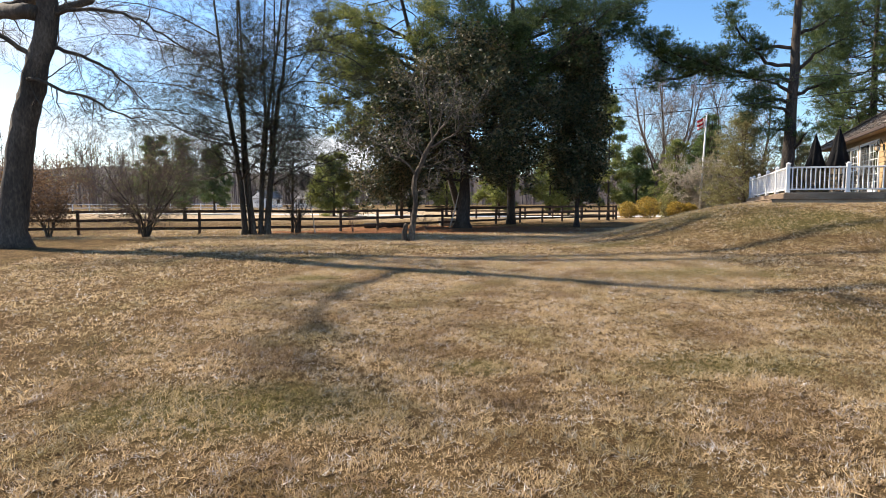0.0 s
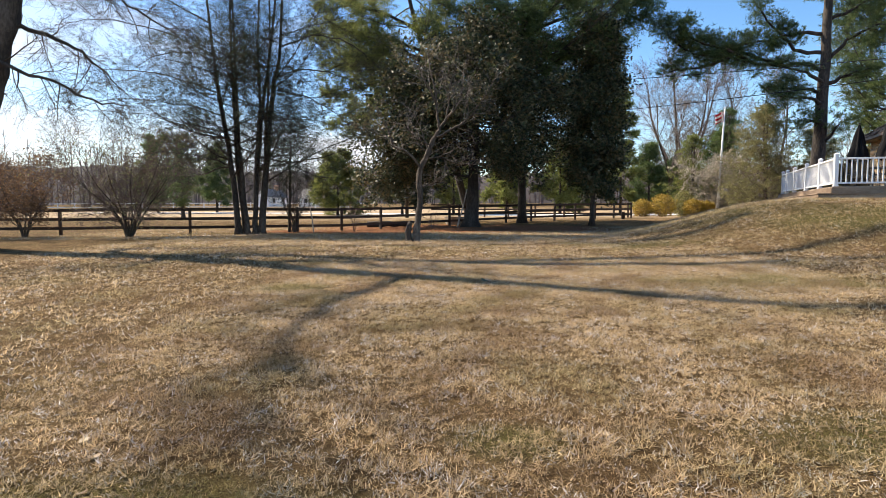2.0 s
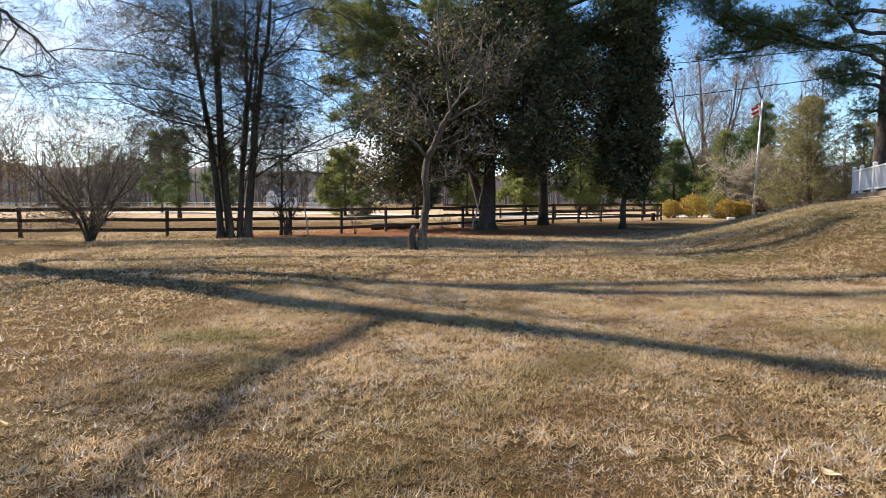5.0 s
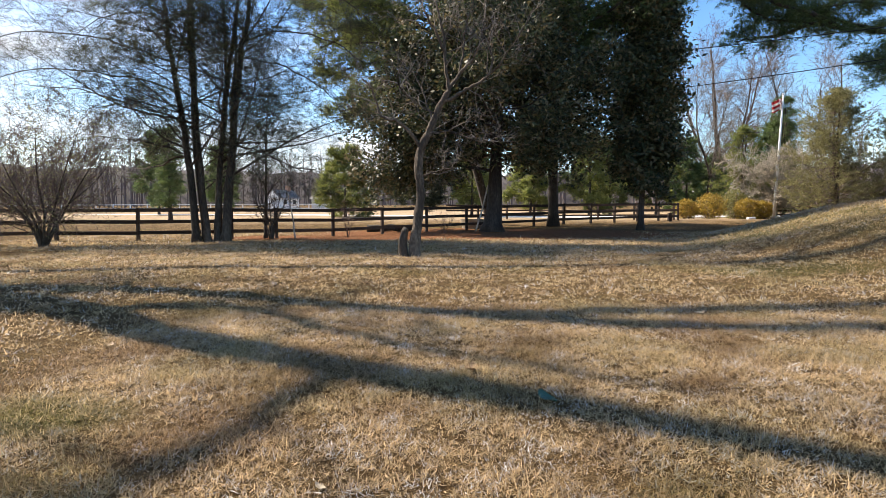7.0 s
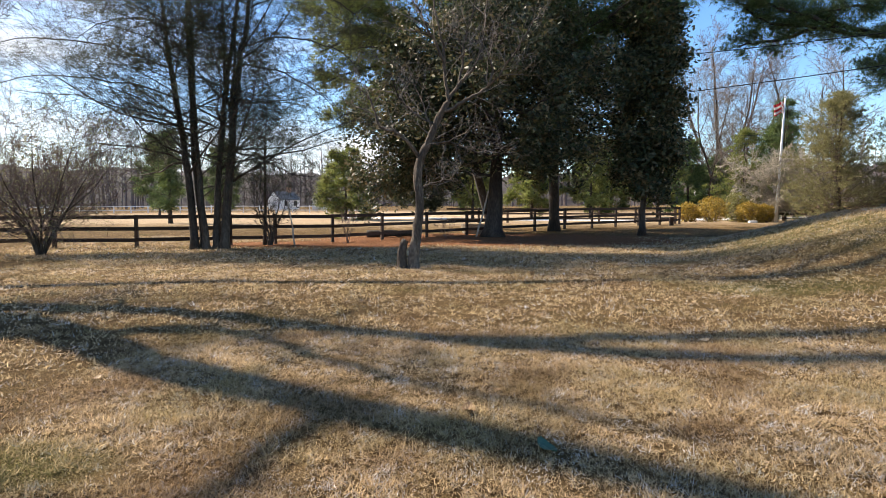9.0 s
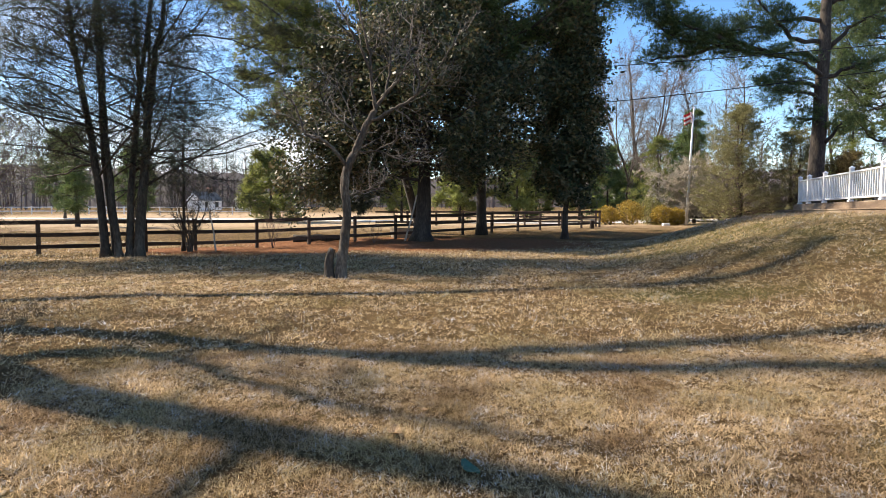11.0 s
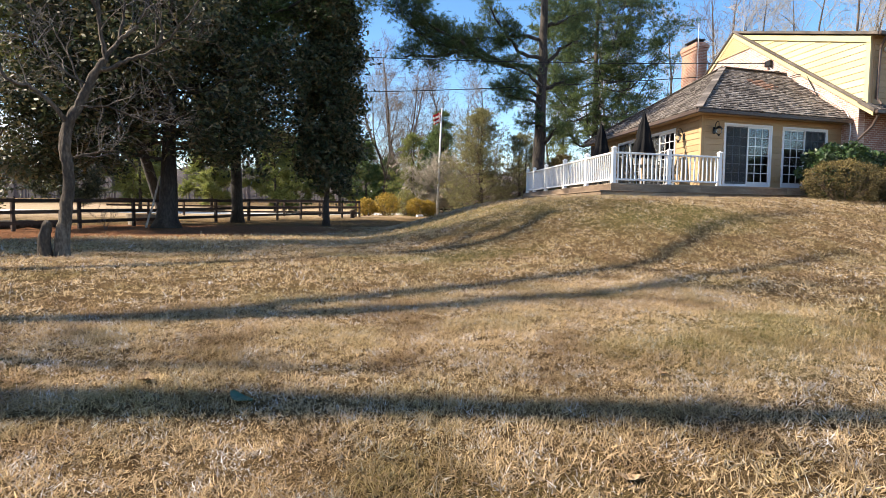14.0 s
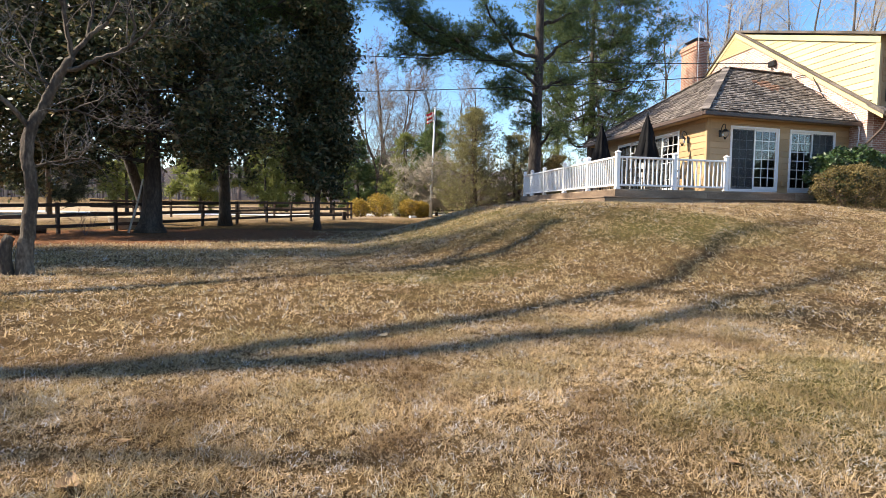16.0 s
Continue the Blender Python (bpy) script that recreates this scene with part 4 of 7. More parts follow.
    sprout(rng, limbs[10], [(16, 0.48, 62, 2.0, 0.2, 0.0, 0.2, 5), (8, 0.2, 50, 1.0, 0.3, 0.0, 0.25, 3), (4, 0.25, 45, 0.5, 0.2, 0.0, 0.3, 2)], lines, tips, 0, 0.008, 0.015)
    for l in limbs[4:]:
        sprout(rng, l, [(13, 0.2, 55, 1.9, 0.4, 0.05, 0.22, 5), (7, 0.25, 45, 0.9, 0.3, 0.05, 0.25, 3), (3, 0.3, 40, 0.35, 0.2, 0.05, 0.3, 2)], lines, tips)
    sprout(rng, trunk[28:], [(10, 0.1, 55, 3.0, 0.6, 0.25, 0.15, 5), (7, 0.25, 45, 1.0, 0.3, 0.1, 0.22, 3), (3, 0.3, 40, 0.4, 0.2, 0.05, 0.3, 2)], lines, tips)
    tree("bare_tree", (x, y, z), stems, lines, "tall leafless shade tree with rough grey-brown leaning trunk", "tree", BARK, BARK, (), "trees on the lawn", 0.06)


big_bare_tree()

# the clump of slender stems with feathery sprays
def stem_clump():
    rng = random.Random(31)
    x, y = -10.4, 27.85
    z = ground(x, y)
    guides = [
        ((-10.85, 27.75), (-11.2, 27.9, 3.2), (-11.8, 28.1, 6.5), (-12.1, 28.2, 8.8), (-12.9, 28.6, 15.5), 0.19),
        ((-10.6, 28.0), (-10.95, 28.1, 3.2), (-11.15, 28.3, 6.5), (-11.3, 28.4, 8.8), (-11.5, 29.0, 16.5), 0.17),
        ((-10.35, 27.7), (-10.6, 27.75, 2.0), (-10.8, 27.9, 4.7), (-11.0, 28.1, 8.8), (-10.9, 27.4, 16.0), 0.16),
        ((-10.1, 27.85), (-10.05, 28.0, 2.0), (-9.8, 28.3, 5.7), (-9.4, 28.5, 8.8), (-8.6, 28.9, 16.5), 0.17),
        ((-9.8, 27.85), (-9.55, 28.0, 3.0), (-9.2, 28.2, 6.7), (-8.9, 28.3, 8.8), (-8.2, 28.0, 17.0), 0.22),
        ((-9.95, 28.1), (-9.7, 28.4, 2.6), (-9.75, 28.5, 4.7), (-9.6, 28.7, 7.6), (-9.7, 29.4, 14.0), 0.12),
        ((-10.2, 28.2), (-10.3, 28.6, 3.0), (-10.2, 29.0, 6.0), (-10.3, 29.2, 9.0), (-10.2, 29.8, 15.0), 0.14),
    ]
    stems, lines, tips = [], [], []
    for (bx, by), p1, p2, p3, p4, r in guides:
        line = spaced([(bx, by, z - 0.1), p1, p2, p3, p4], r * 0.78, 0.03, rng, 0.015, 5)
        stems.append(flared(line, 0.55, 0.5))
        sprout(rng, line, [(20, 0.2, 70, 5.6, 0.5, 0.03, 0.10, 7), (11, 0.15, 55, 1.7, 0.35, -0.03, 0.12, 4), (4, 0.25, 50, 0.55, 0.2, -0.06, 0.16, 2)], lines, tips, 0, 0.008, 0.0080)
    for g in ([(-11.2, 27.9, 3.3), (-12.2, 27.6, 3.9), (-13.3, 27.3, 5.2), (-14.0, 27.1, 7.0)], [(-11.2, 27.9, 3.1), (-12.4, 27.6, 3.5), (-13.8, 27.2, 3.7), (-15.0, 26.9, 3.5)],
              [(-9.5, 28.1, 3.4), (-8.4, 28.0, 3.2), (-7.2, 27.9, 2.6), (-6.3, 27.8, 2.5)], [(-11.4, 28, 4.4), (-13.0, 27.7, 4.9), (-15.0, 27.4, 5.4), (-17.0, 27.0, 5.6)],
              [(-9.2, 28.2, 6.6), (-7.8, 28.0, 6.3), (-6.4, 27.9, 5.6), (-5.6, 27.8, 4.9)],
              [(-11.8, 28.1, 6.5), (-14.0, 27.6, 7.2), (-16.2, 27.0, 7.4), (-18.2, 26.6, 7.0)], [(-11.5, 28.0, 5.4), (-13.5, 27.2, 5.9), (-15.8, 26.6, 6.0), (-17.6, 26.0, 5.4)],
              [(-12.0, 28.2, 8.3), (-14.2, 27.4, 9.2), (-16.6, 27.0, 9.6), (-18.6, 26.6, 9.3)], [(-12.0, 28.2, 8.0), (-13.6, 28.8, 8.6), (-15.6, 29.4, 8.6), (-17.4, 30.0, 8.0)],
              [(-12.3, 28.3, 9.8), (-14.5, 27.6, 10.9), (-17.0, 27.2, 11.2), (-19.0, 27.0, 10.8)], [(-8.8, 28.3, 8.6), (-7.2, 28.0, 9.0), (-5.6, 27.8, 8.6), (-4.6, 27.6, 7.8)],
              [(-9.1, 28.2, 7.2), (-7.6, 28.6, 7.6), (-5.9, 28.9, 7.2), (-4.8, 29.1, 6.4)]):
        l = spaced(g, 0.038, 0.010, rng, 0.03)
        lines.append(l)
        sprout(rng, l, [(16, 0.15, 58, 1.6, 0.3, -0.01, 0.13, 4), (8, 0.2, 48, 0.7, 0.3, -0.05, 0.18, 2)], lines, tips, 0, 0.006)
    spray = fronds(tips, 2, 7, 0.42, 0.014, 5, 0.16)
    tree("hemlock_clump", (x, y, z), stems, lines, "seven-stemmed feathery hemlock growing beside the paddock fence", "tree", BARK, BARK_DARK, [("foliage", spray, 3, HEMLOCK)], "trees on the lawn")


stem_clump()


# the crooked little tree with its dead stump
def crooked_tree():
    rng = random.Random(41)
    x, y = -1.62, 20.38
    z = ground(x, y)
    trunk = spaced([(x, y, z - 0.06), (-1.59, 20.4, 0.42), (-1.52, 20.42, 0.91), (-1.48, 20.42, 1.4), (-1.52, 20.4, 1.89), (-1.45, 20.4, 2.37), (-1.30, 20.42, 2.67), (-1.12, 20.44, 3.09), (-0.99, 20.42, 3.35), (-0.84, 20.4, 3.56)], 0.112, 0.062, rng, 0.004, 6)
    trunk = flared(trunk, 0.3, 0.5)
    limbs = [
        spaced([(-0.84, 20.4, 3.53), (-0.9, 20.4, 3.92), (-0.93, 20.38, 4.39), (-0.99, 20.35, 4.86), (-1.12, 20.3, 5.45), (-1.2, 20.3, 6.16)], 0.046, 0.016, rng, 0.012),
        spaced([(-0.92, 20.38, 4.33), (-1.09, 20.25, 4.75), (-1.31, 20.2, 5.1), (-1.45, 20.2, 5.39), (-1.75, 20.1, 5.98)], 0.036, 0.014, rng, 0.012),
        spaced([(-0.86, 20.42, 3.54), (-0.64, 20.5, 3.93), (-0.4, 20.5, 4.17), (-0.22, 20.5, 4.46), (-0.12, 20.5, 4.87), (-0.08, 20.5, 5.22), (0.01, 20.5, 5.79)], 0.044, 0.014, rng, 0.012),
        spaced([(-0.65, 20.5, 3.92), (-0.58, 20.75, 4.37), (-0.54, 20.8, 4.85), (-0.42, 20.8, 5.33), (-0.24, 20.8, 6.04)], 0.034, 0.012, rng, 0.012),
        spaced([(-0.98, 20.42, 3.33), (-0.62, 20.3, 3.47), (-0.33, 20.3, 3.64), (-0.03, 20.3, 3.81), (0.09, 20.3, 4.16), (0.0, 20.3, 4.51), (0.2, 20.3, 4.91)], 0.046, 0.014, rng, 0.012),
        spaced([(-0.03, 20.3, 3.81), (0.2, 20.2, 4.0), (0.42, 20.1, 4.3), (0.7, 20.1, 4.7), (0.95, 20.1, 5.2)], 0.03, 0.012, rng, 0.015),
        spaced([(-1.46, 20.38, 2.36), (-1.64, 20.25, 2.65), (-1.82, 20.2, 2.83), (-2.0, 20.2, 2.93), (-2.31, 20.2, 3.04), (-2.43, 20.2, 3.44), (-2.55, 20.2, 3.68), (-2.73, 20.2, 3.82)], 0.046, 0.014, rng, 0.012),
        spaced([(-1.3, 20.42, 2.67), (-0.8, 20.3, 2.68), (-0.32, 20.3, 2.5), (0.04, 20.3, 2.46)], 0.03, 0.010, rng, 0.015),
        spaced([(-1.5, 20.42, 1.68), (-1.39, 20.5, 1.78), (-1.08, 20.6, 1.87), (-0.71, 20.6, 1.92)], 0.034, 0.012, rng, 0.012),
        spaced([(-1.45, 20.4, 2.4), (-1.3, 20.9, 2.9), (-1.5, 21.3, 3.6), (-1.8, 21.5, 4.3)], 0.034, 0.010, rng, 0.015),
        spaced([(-1.12, 20.44, 3.05), (-1.5, 20.3, 3.25), (-1.85, 20.1, 3.6), (-2.0, 20.0, 4.1)], 0.028, 0.010, rng, 0.015),
    ]
    lines, tips = list(limbs), []
    for l in limbs:
        sprout(rng, l, [(8, 0.2, 52, 1.1, 0.3, 0.08, 0.18, 5), (5, 0.2, 48, 0.55, 0.3, 0.05, 0.24, 3), (2, 0.3, 42, 0.28, 0.2, 0.03, 0.3, 2)], lines, tips, 0, 0.004, 0.014)
    tree("crooked_tree", (x, y, z), [trunk], lines, "small leafless crooked tree with grey flaking bark", "tree", BARK_GREY, TWIG_PALE, (), "trees on the lawn", 0.028)
    stump = thing("dead_stump", (-1.86, 20.42, ground(-1.86, 20.42)), "short dead grey stump leaning beside the crooked tree", "stump")
    zz = ground(-1.86, 20.42)
    l = spaced([(-1.85, 20.42, zz - 0.06), (-1.88, 20.42, 0.26), (-1.84, 20.43, 0.50), (-1.79, 20.44, 0.60)], 0.105, 0.075, rng, 0.0, 7)
    v, f = tube_mesh([(flared(l, 0.25, 0.3), 18)])
    v = gnarled(v, 0.025, 13, 3)
    raw("stump_wood", v, f, BARK_GREY, stump, smooth=True)


crooked_tree()


# the dark evergreens by the fence
def magnolia(x, y, height, radius, low, seed, r, trunk_top, label, n=46, droops=(), side=1.5):
    rng = random.Random(seed)
    z = ground(x, y)
    trunk = flared(spaced([(x, y, z - 0.1), (x + 0.15, y + 0.1, z + height * 0.25), (x + 0.3, y, z + height * 0.6), (x + 0.3, y, z + height * 0.97)], r, 0.04, rng, 0.02), 0.6, 0.8)
    lines, tips = [], []
    for k in range(n):
        f = k / n
        zz = z + low + (height - low) * f ** 0.9
        w = k * 2.4 + rng.uniform(-0.4, 0.4)
        bulge = math.sin(math.pi * min(1, 0.22 + 0.78 * f)) ** 0.7
        L = radius * bulge * rng.uniform(0.72, 1.12)
        p = Vector((x + 0.3 * min(1, (zz - z) / height * 1.6), y, zz))
        way = Vector((math.cos(w), math.sin(w), rng.uniform(-0.1, 0.25)))
        l = spaced([p, p + way * L * 0.5 + Vector((0, 0, -0.15)), p + way * L + Vector((0, 0, rng.uniform(-0.9, 0.5)))], 0.075 * (1 - 0.6 * f), 0.015, rng, 0.05)
        lines.append(l)
        sprout(rng, l, [(9, 0.25, 55, side, 0.2, 0.05, 0.2, 4), (5, 0.3, 50, side * 0.4, 0.2, 0.05, 0.25, 2)], lines, tips)
    for d in droops:
        l = spaced(d, 0.09, 0.02, rng, 0.04)
        lines.append(l)
        sprout(rng, l, [(17, 0.25, 60, 1.4, 0.1, -0.08, 0.2, 4), (6, 0.3, 50, 0.6, 0.2, -0.05, 0.25, 2)], lines, tips)
    arr = leaves(tips, 9, 0.28, 0.24, 0.11, seed, 0.8)
    return tree("magnolia_tree", (x, y, z), [trunk], lines, label, "tree", BARK_DARK, BARK_DARK, [("foliage", arr, 4, LEAF_MAGNOLIA)], "evergreens by the fence")


def pine(name, x, y, height, radius, low, seed, r, label, layers=34, needle=None, tuft_len=0.30, density=9, droop=-0.05, lean=(0, 0), conical=0.55, group="", gaps=0.0, limbs=(), bunch=3, rise=(0.0, 0.22), slender=0.11):
    rng = random.Random(seed)
    z = ground(x, y)
    trunk = spaced([(x, y, z - 0.1), (x + lean[0] * 0.3, y + lean[1] * 0.3, z + height * 0.3), (x + lean[0] * 0.7, y + lean[1] * 0.7, z + height * 0.65), (x + lean[0], y + lean[1], z + height)], r, 0.05, rng, 0.02, 6)
    lines, tips = [], []
    m = len(trunk) - 1
    for k in range(layers):
        f = low / height + (1 - low / height) * (k + rng.random()) / layers
        if rng.random() < gaps:
            continue
        i = min(m - 1, int(f * m))
        p = trunk[i][0].lerp(trunk[i + 1][0], f * m - i)
        w = k * 2.4 + rng.uniform(-0.5, 0.5)
        g = (f - low / height) / (1 - low / height)
        L = radius * (1 - conical * g) * (0.55 + 0.45 * min(1, g * 5)) * rng.uniform(0.6, 1.15)
        way = Vector((math.cos(w), math.sin(w), 0))
        l = spaced([p, p + way * L * 0.45 + Vector((0, 0, droop * L)), p + way * L + Vector((0, 0, L * rng.uniform(*rise)))], max(0.03, r * 0.28 * (1 - g * 0.7)), 0.012, rng, 0.05)
        lines.append(l)
    boughs = [spaced(g, 0.13, 0.03, rng, 0.04) for g in limbs]
    for l in list(lines):
        L = (l[-1][0] - l[0][0]).length
        sprout(rng, l, [(max(4, int(L * 2.2)), 0.3, 50, 0.32 * L + 0.3, 0.35, 0.06, 0.14, 4), (5, 0.25, 45, 0.45, 0.2, 0.06, 0.2, 2)], lines, tips)
    for l in boughs:      # long boughs, plumed along their outer part
        L = (l[-1][0] - l[0][0]).length
        lines.append(l)
        sprout(rng, l, [(max(6, int(L * 6)), 0.28, 62, 0.85, 0.15, 0.10, 0.12, 4), (4, 0.25, 45, 0.45, 0.2, 0.10, 0.2, 2)], lines, tips)
    arr = tufts(tips, bunch, density, tuft_len, tuft_len * slender, seed, 0.2)
    return tree(name, (x, y, z), [flared(trunk, 0.35, 1.0)], lines, label, "tree", BARK_DARK, BARK_DARK, [("foliage", arr, 3, needle or NEEDLE)], group)


magnolia(-0.2, 36.4, 11.0, 5.4, 3.7, 51, 0.46, 13, "broad southern magnolia with glossy dark leaves and thick trunk", 68, (
    [(0.0, 36.4, 5.6), (-1.8, 35.8, 6.2), (-4.2, 35.4, 6.2), (-6.2, 35.2, 5.4)], [(0.0, 36.4, 6.8), (-1.6, 36.2, 7.6), (-3.8, 36.2, 7.8), (-5.6, 36.4, 7.0)], [(0.0, 36.4, 7.8), (-1.2, 35.6, 8.8), (-2.8, 35.2, 9.2), (-4.4, 35.0, 8.6)],
    [(-0.1, 36.4, 3.9), (-1.6, 36.2, 4.3), (-3.8, 36.0, 4.2), (-5.4, 35.9, 3.2), (-5.8, 35.9, 1.9)], [(-0.1, 36.4, 4.6), (-1.8, 36.6, 5.2), (-4.2, 36.7, 5.0), (-6.4, 36.8, 3.8)],
    [(-0.1, 36.4, 4.8), (-2.4, 35.4, 5.2), (-4.8, 34.9, 4.6), (-6.0, 34.7, 3.0)], [(-0.1, 36.4, 4.2), (-2.2, 36.9, 4.4), (-4.4, 37.2, 3.8), (-5.2, 37.3, 2.4)], [(0.0, 36.4, 6.0), (-2.6, 36.5, 6.6), (-4.9, 36.5, 6.4), (-6.6, 36.5, 5.6)],
    [(-0.15, 36.4, 3.0), (-1.4, 36.0, 3.2), (-2.8, 35.8, 3.6), (-3.8, 35.7, 3.2)], [(-0.15, 36.4, 3.4), (1.2, 36.1, 3.7), (2.4, 35.9, 3.9), (3.5, 35.8, 4.2)]))
magnolia(7.2, 37.4, 12.5, 1.45, 2.3, 52, 0.16, 11, "narrow southern magnolia with glossy dark leaves to the ground", 50, side=0.85)
magnolia(3.4, 43.4, 13.5, 4.0, 5.2, 56, 0.15, 12, "dense southern magnolia with glossy dark leaves beneath the pines", 28)
pine("white_pine", 3.15, 40.5, 24, 9.0, 9.0, 54, 0.30, "tall white pine with dense dark crown behind the magnolias", 34, conical=0.25, density=6, bunch=3, tuft_len=0.34, slender=0.105, group="evergreens by the fence", limbs=(
    [(3.3, 40.5, 11.2), (5.5, 40.0, 12.0), (8.0, 39.8, 12.8), (10.6, 39.6, 13.4)], [(3.3, 40.5, 12.6), (6.0, 40.0, 13.5), (9.0, 40.0, 14.2), (11.4, 40.0, 14.6)],
    [(3.3, 40.5, 10.4), (5.0, 40.0, 11.0), (7.5, 40.0, 11.4), (9.2, 40.0, 11.7)], [(3.3, 40.5, 13.4), (6.0, 40.8, 14.6), (8.6, 41.2, 15.2), (10.8, 41.4, 15.2)],
    [(3.2, 40.5, 10.2), (1.0, 40.0, 11.0), (-1.5, 39.6, 12.0), (-3.5, 39.5, 12.6)], [(3.2, 40.5, 11.6), (1.5, 40.0, 12.5), (-0.5, 39.5, 13.6), (-2.5, 39.0, 14.2)],
    [(3.2, 40.4, 10.2), (3.0, 39.0, 11.0), (3.0, 37.0, 12.0), (3.2, 35.4, 12.6)], [(3.2, 40.4, 11.6), (3.6, 39.0, 12.5), (5.0, 37.2, 13.4), (6.4, 36.0, 13.9)],
    [(3.2, 40.4, 11.8), (2.5, 39.2, 12.8), (1.0, 37.4, 13.7), (0.0, 36.0, 14.1)], [(3.2, 40.4, 9.6), (4.6, 39.4, 10.2), (6.2, 38.4, 11.0), (7.6, 37.8, 12.0)]))
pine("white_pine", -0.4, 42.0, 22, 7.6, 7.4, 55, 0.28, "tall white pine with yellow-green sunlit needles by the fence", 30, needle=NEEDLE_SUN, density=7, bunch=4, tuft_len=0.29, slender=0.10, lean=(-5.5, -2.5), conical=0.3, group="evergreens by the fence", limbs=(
    [(-2.0, 41.2, 7.0), (-4.5, 40.2, 7.5), (-7.0, 39.6, 7.2), (-9.0, 39.4, 6.4)], [(-2.4, 41.1, 8.5), (-5.0, 40.2, 9.3), (-7.6, 39.7, 9.2), (-9.6, 39.4, 8.5)],
    [(-2.8, 41.0, 10.0), (-5.4, 40.4, 11.0), (-8.0, 40.0, 11.0), (-10.0, 39.8, 10.3)], [(-3.2, 40.8, 11.5), (-6.0, 40.2, 12.6), (-8.6, 39.8, 12.8), (-10.4, 39.6, 12.2)],
    [(-3.6, 40.7, 13.0), (-6.2, 40.5, 14.2), (-8.6, 40.0, 14.6), (-10.2, 40.0, 14.2)], [(-2.2, 41.2, 7.8), (-4.4, 42.0, 8.6), (-6.6, 42.6, 8.6), (-8.6, 43.0, 8.0)],
    [(-2.9, 41.0, 10.4), (-4.6, 39.2, 11.4), (-6.4, 37.8, 11.8), (-8.0, 36.8, 11.6)], [(-3.1, 40.9, 11.2), (-5.2, 42.2, 12.0), (-7.4, 43.0, 12.2), (-9.4, 43.6, 11.8)],
    [(-2.6, 41.0, 9.2), (-4.2, 39.4, 9.8), (-5.8, 38.2, 10.0), (-7.2, 37.2, 9.6)]))
# the great pine behind the deck, and its neighbour
pine("white_pine", 20.55, 37.9, 24, 5.0, 15.0, 61, 0.46, "great white pine with thick bare lower trunk behind the deck", 20, density=10, bunch=4, tuft_len=0.25, slender=0.085, lean=(0.85, 0.5), group="pines behind the house", limbs=(
    [(21.1, 38.1, 10.4), (19.5, 38.2, 10.5), (18.8, 38.2, 11.1), (18.0, 38.3, 12.0), (17.3, 38.3, 12.9), (16.6, 38.4, 14.0)],
    [(20.9, 38.0, 9.1), (19.9, 38.3, 9.8), (18.6, 38.5, 9.8), (17.6, 38.5, 9.9), (16.5, 38.5, 10.1), (15.5, 38.5, 10.3), (13.8, 38.5, 10.5), (12.6, 38.5, 11.1), (11.8, 38.5, 11.8), (11.4, 38.5, 12.6)],
    [(18.6, 38.5, 9.8), (17.4, 39.0, 10.4), (16.0, 39.3, 10.9), (14.4, 39.4, 11.0), (12.9, 39.4, 11.4)],
    [(17.0, 38.5, 10.0), (15.6, 38.2, 10.6), (14.2, 38.0, 10.9), (12.9, 37.9, 11.5), (12.2, 37.8, 12.2)],
    [(15.6, 38.7, 10.3), (14.6, 38.8, 10.0), (13.2, 38.8, 9.7), (11.9, 38.8, 9.6)],
    [(21.1, 38.2, 11.5), (19.5, 38.2, 11.6), (18.1, 38.3, 11.3), (16.7, 38.3, 11.1), (15.0, 38.4, 10.9)],
    [(21.0, 38.0, 8.4), (19.9, 37.7, 9.0), (18.8, 37.6, 9.4), (18.1, 37.6, 9.5)],
    [(21.0, 38.0, 7.3), (19.9, 37.6, 7.6), (18.7, 37.6, 7.7), (18.0, 37.6, 7.8)],
    [(21.0, 38.0, 7.9), (20.0, 38.3, 8.3), (18.9, 38.5, 8.4), (18.2, 38.6, 8.2)],
    [(21.1, 38.0, 10.0), (21.9, 37.6, 10.9), (23.0, 37.6, 11.6), (24.1, 37.6, 11.8)],
    [(21.0, 38.0, 8.5), (21.8, 37.6, 8.8), (22.7, 37.6, 9.2), (23.6, 37.6, 9.3)],
    [(21.2, 38.1, 12.4), (21.9, 38.0, 12.6), (22.9, 38.0, 13.2), (24.0, 38.0, 13.6)],
    [(20.9, 37.9, 5.0), (21.1, 37.4, 5.5), (21.4, 37.2, 6.1)],
    [(20.9, 38.0, 6.3), (20.4, 37.6, 6.3), (19.9, 37.5, 6.2), (19.4, 37.5, 6.4)]))
pine("white_pine", 28.7, 42.4, 19.0, 6.4, 6.0, 62, 0.36, "bushy white pine with many thin limbs behind the house", 54, density=7, bunch=5, tuft_len=0.27, slender=0.11, conical=0.30, rise=(0.35, 0.85), group="pines behind the house")


# ---- shrubs and small trees near the fence ----
BUSH_SPEC = [(10, 0.15, 46, 1.7, 0.2, 0.03, 0.20, 5), (8, 0.2, 48, 0.85, 0.2, 0.02, 0.24, 3), (4, 0.25, 45, 0.38, 0.2, 0.0, 0.3, 2)]
bare_tree("twiggy_shrub", -13.95, 24.3, 3.5, 0.040, 71, "many-stemmed bare shrub with a few olive leaves", BUSH_SPEC, BARK, TWIG_RED, stems=13, splay=0.68, group="shrubs along the fence", category="shrub", thin=0.007, slim=0.012,
          foliage=lambda tips: [("foliage", leaves(tips[::2], 2, 0.12, 0.07, 0.028, 71), 4, LEAF_CEDAR)])
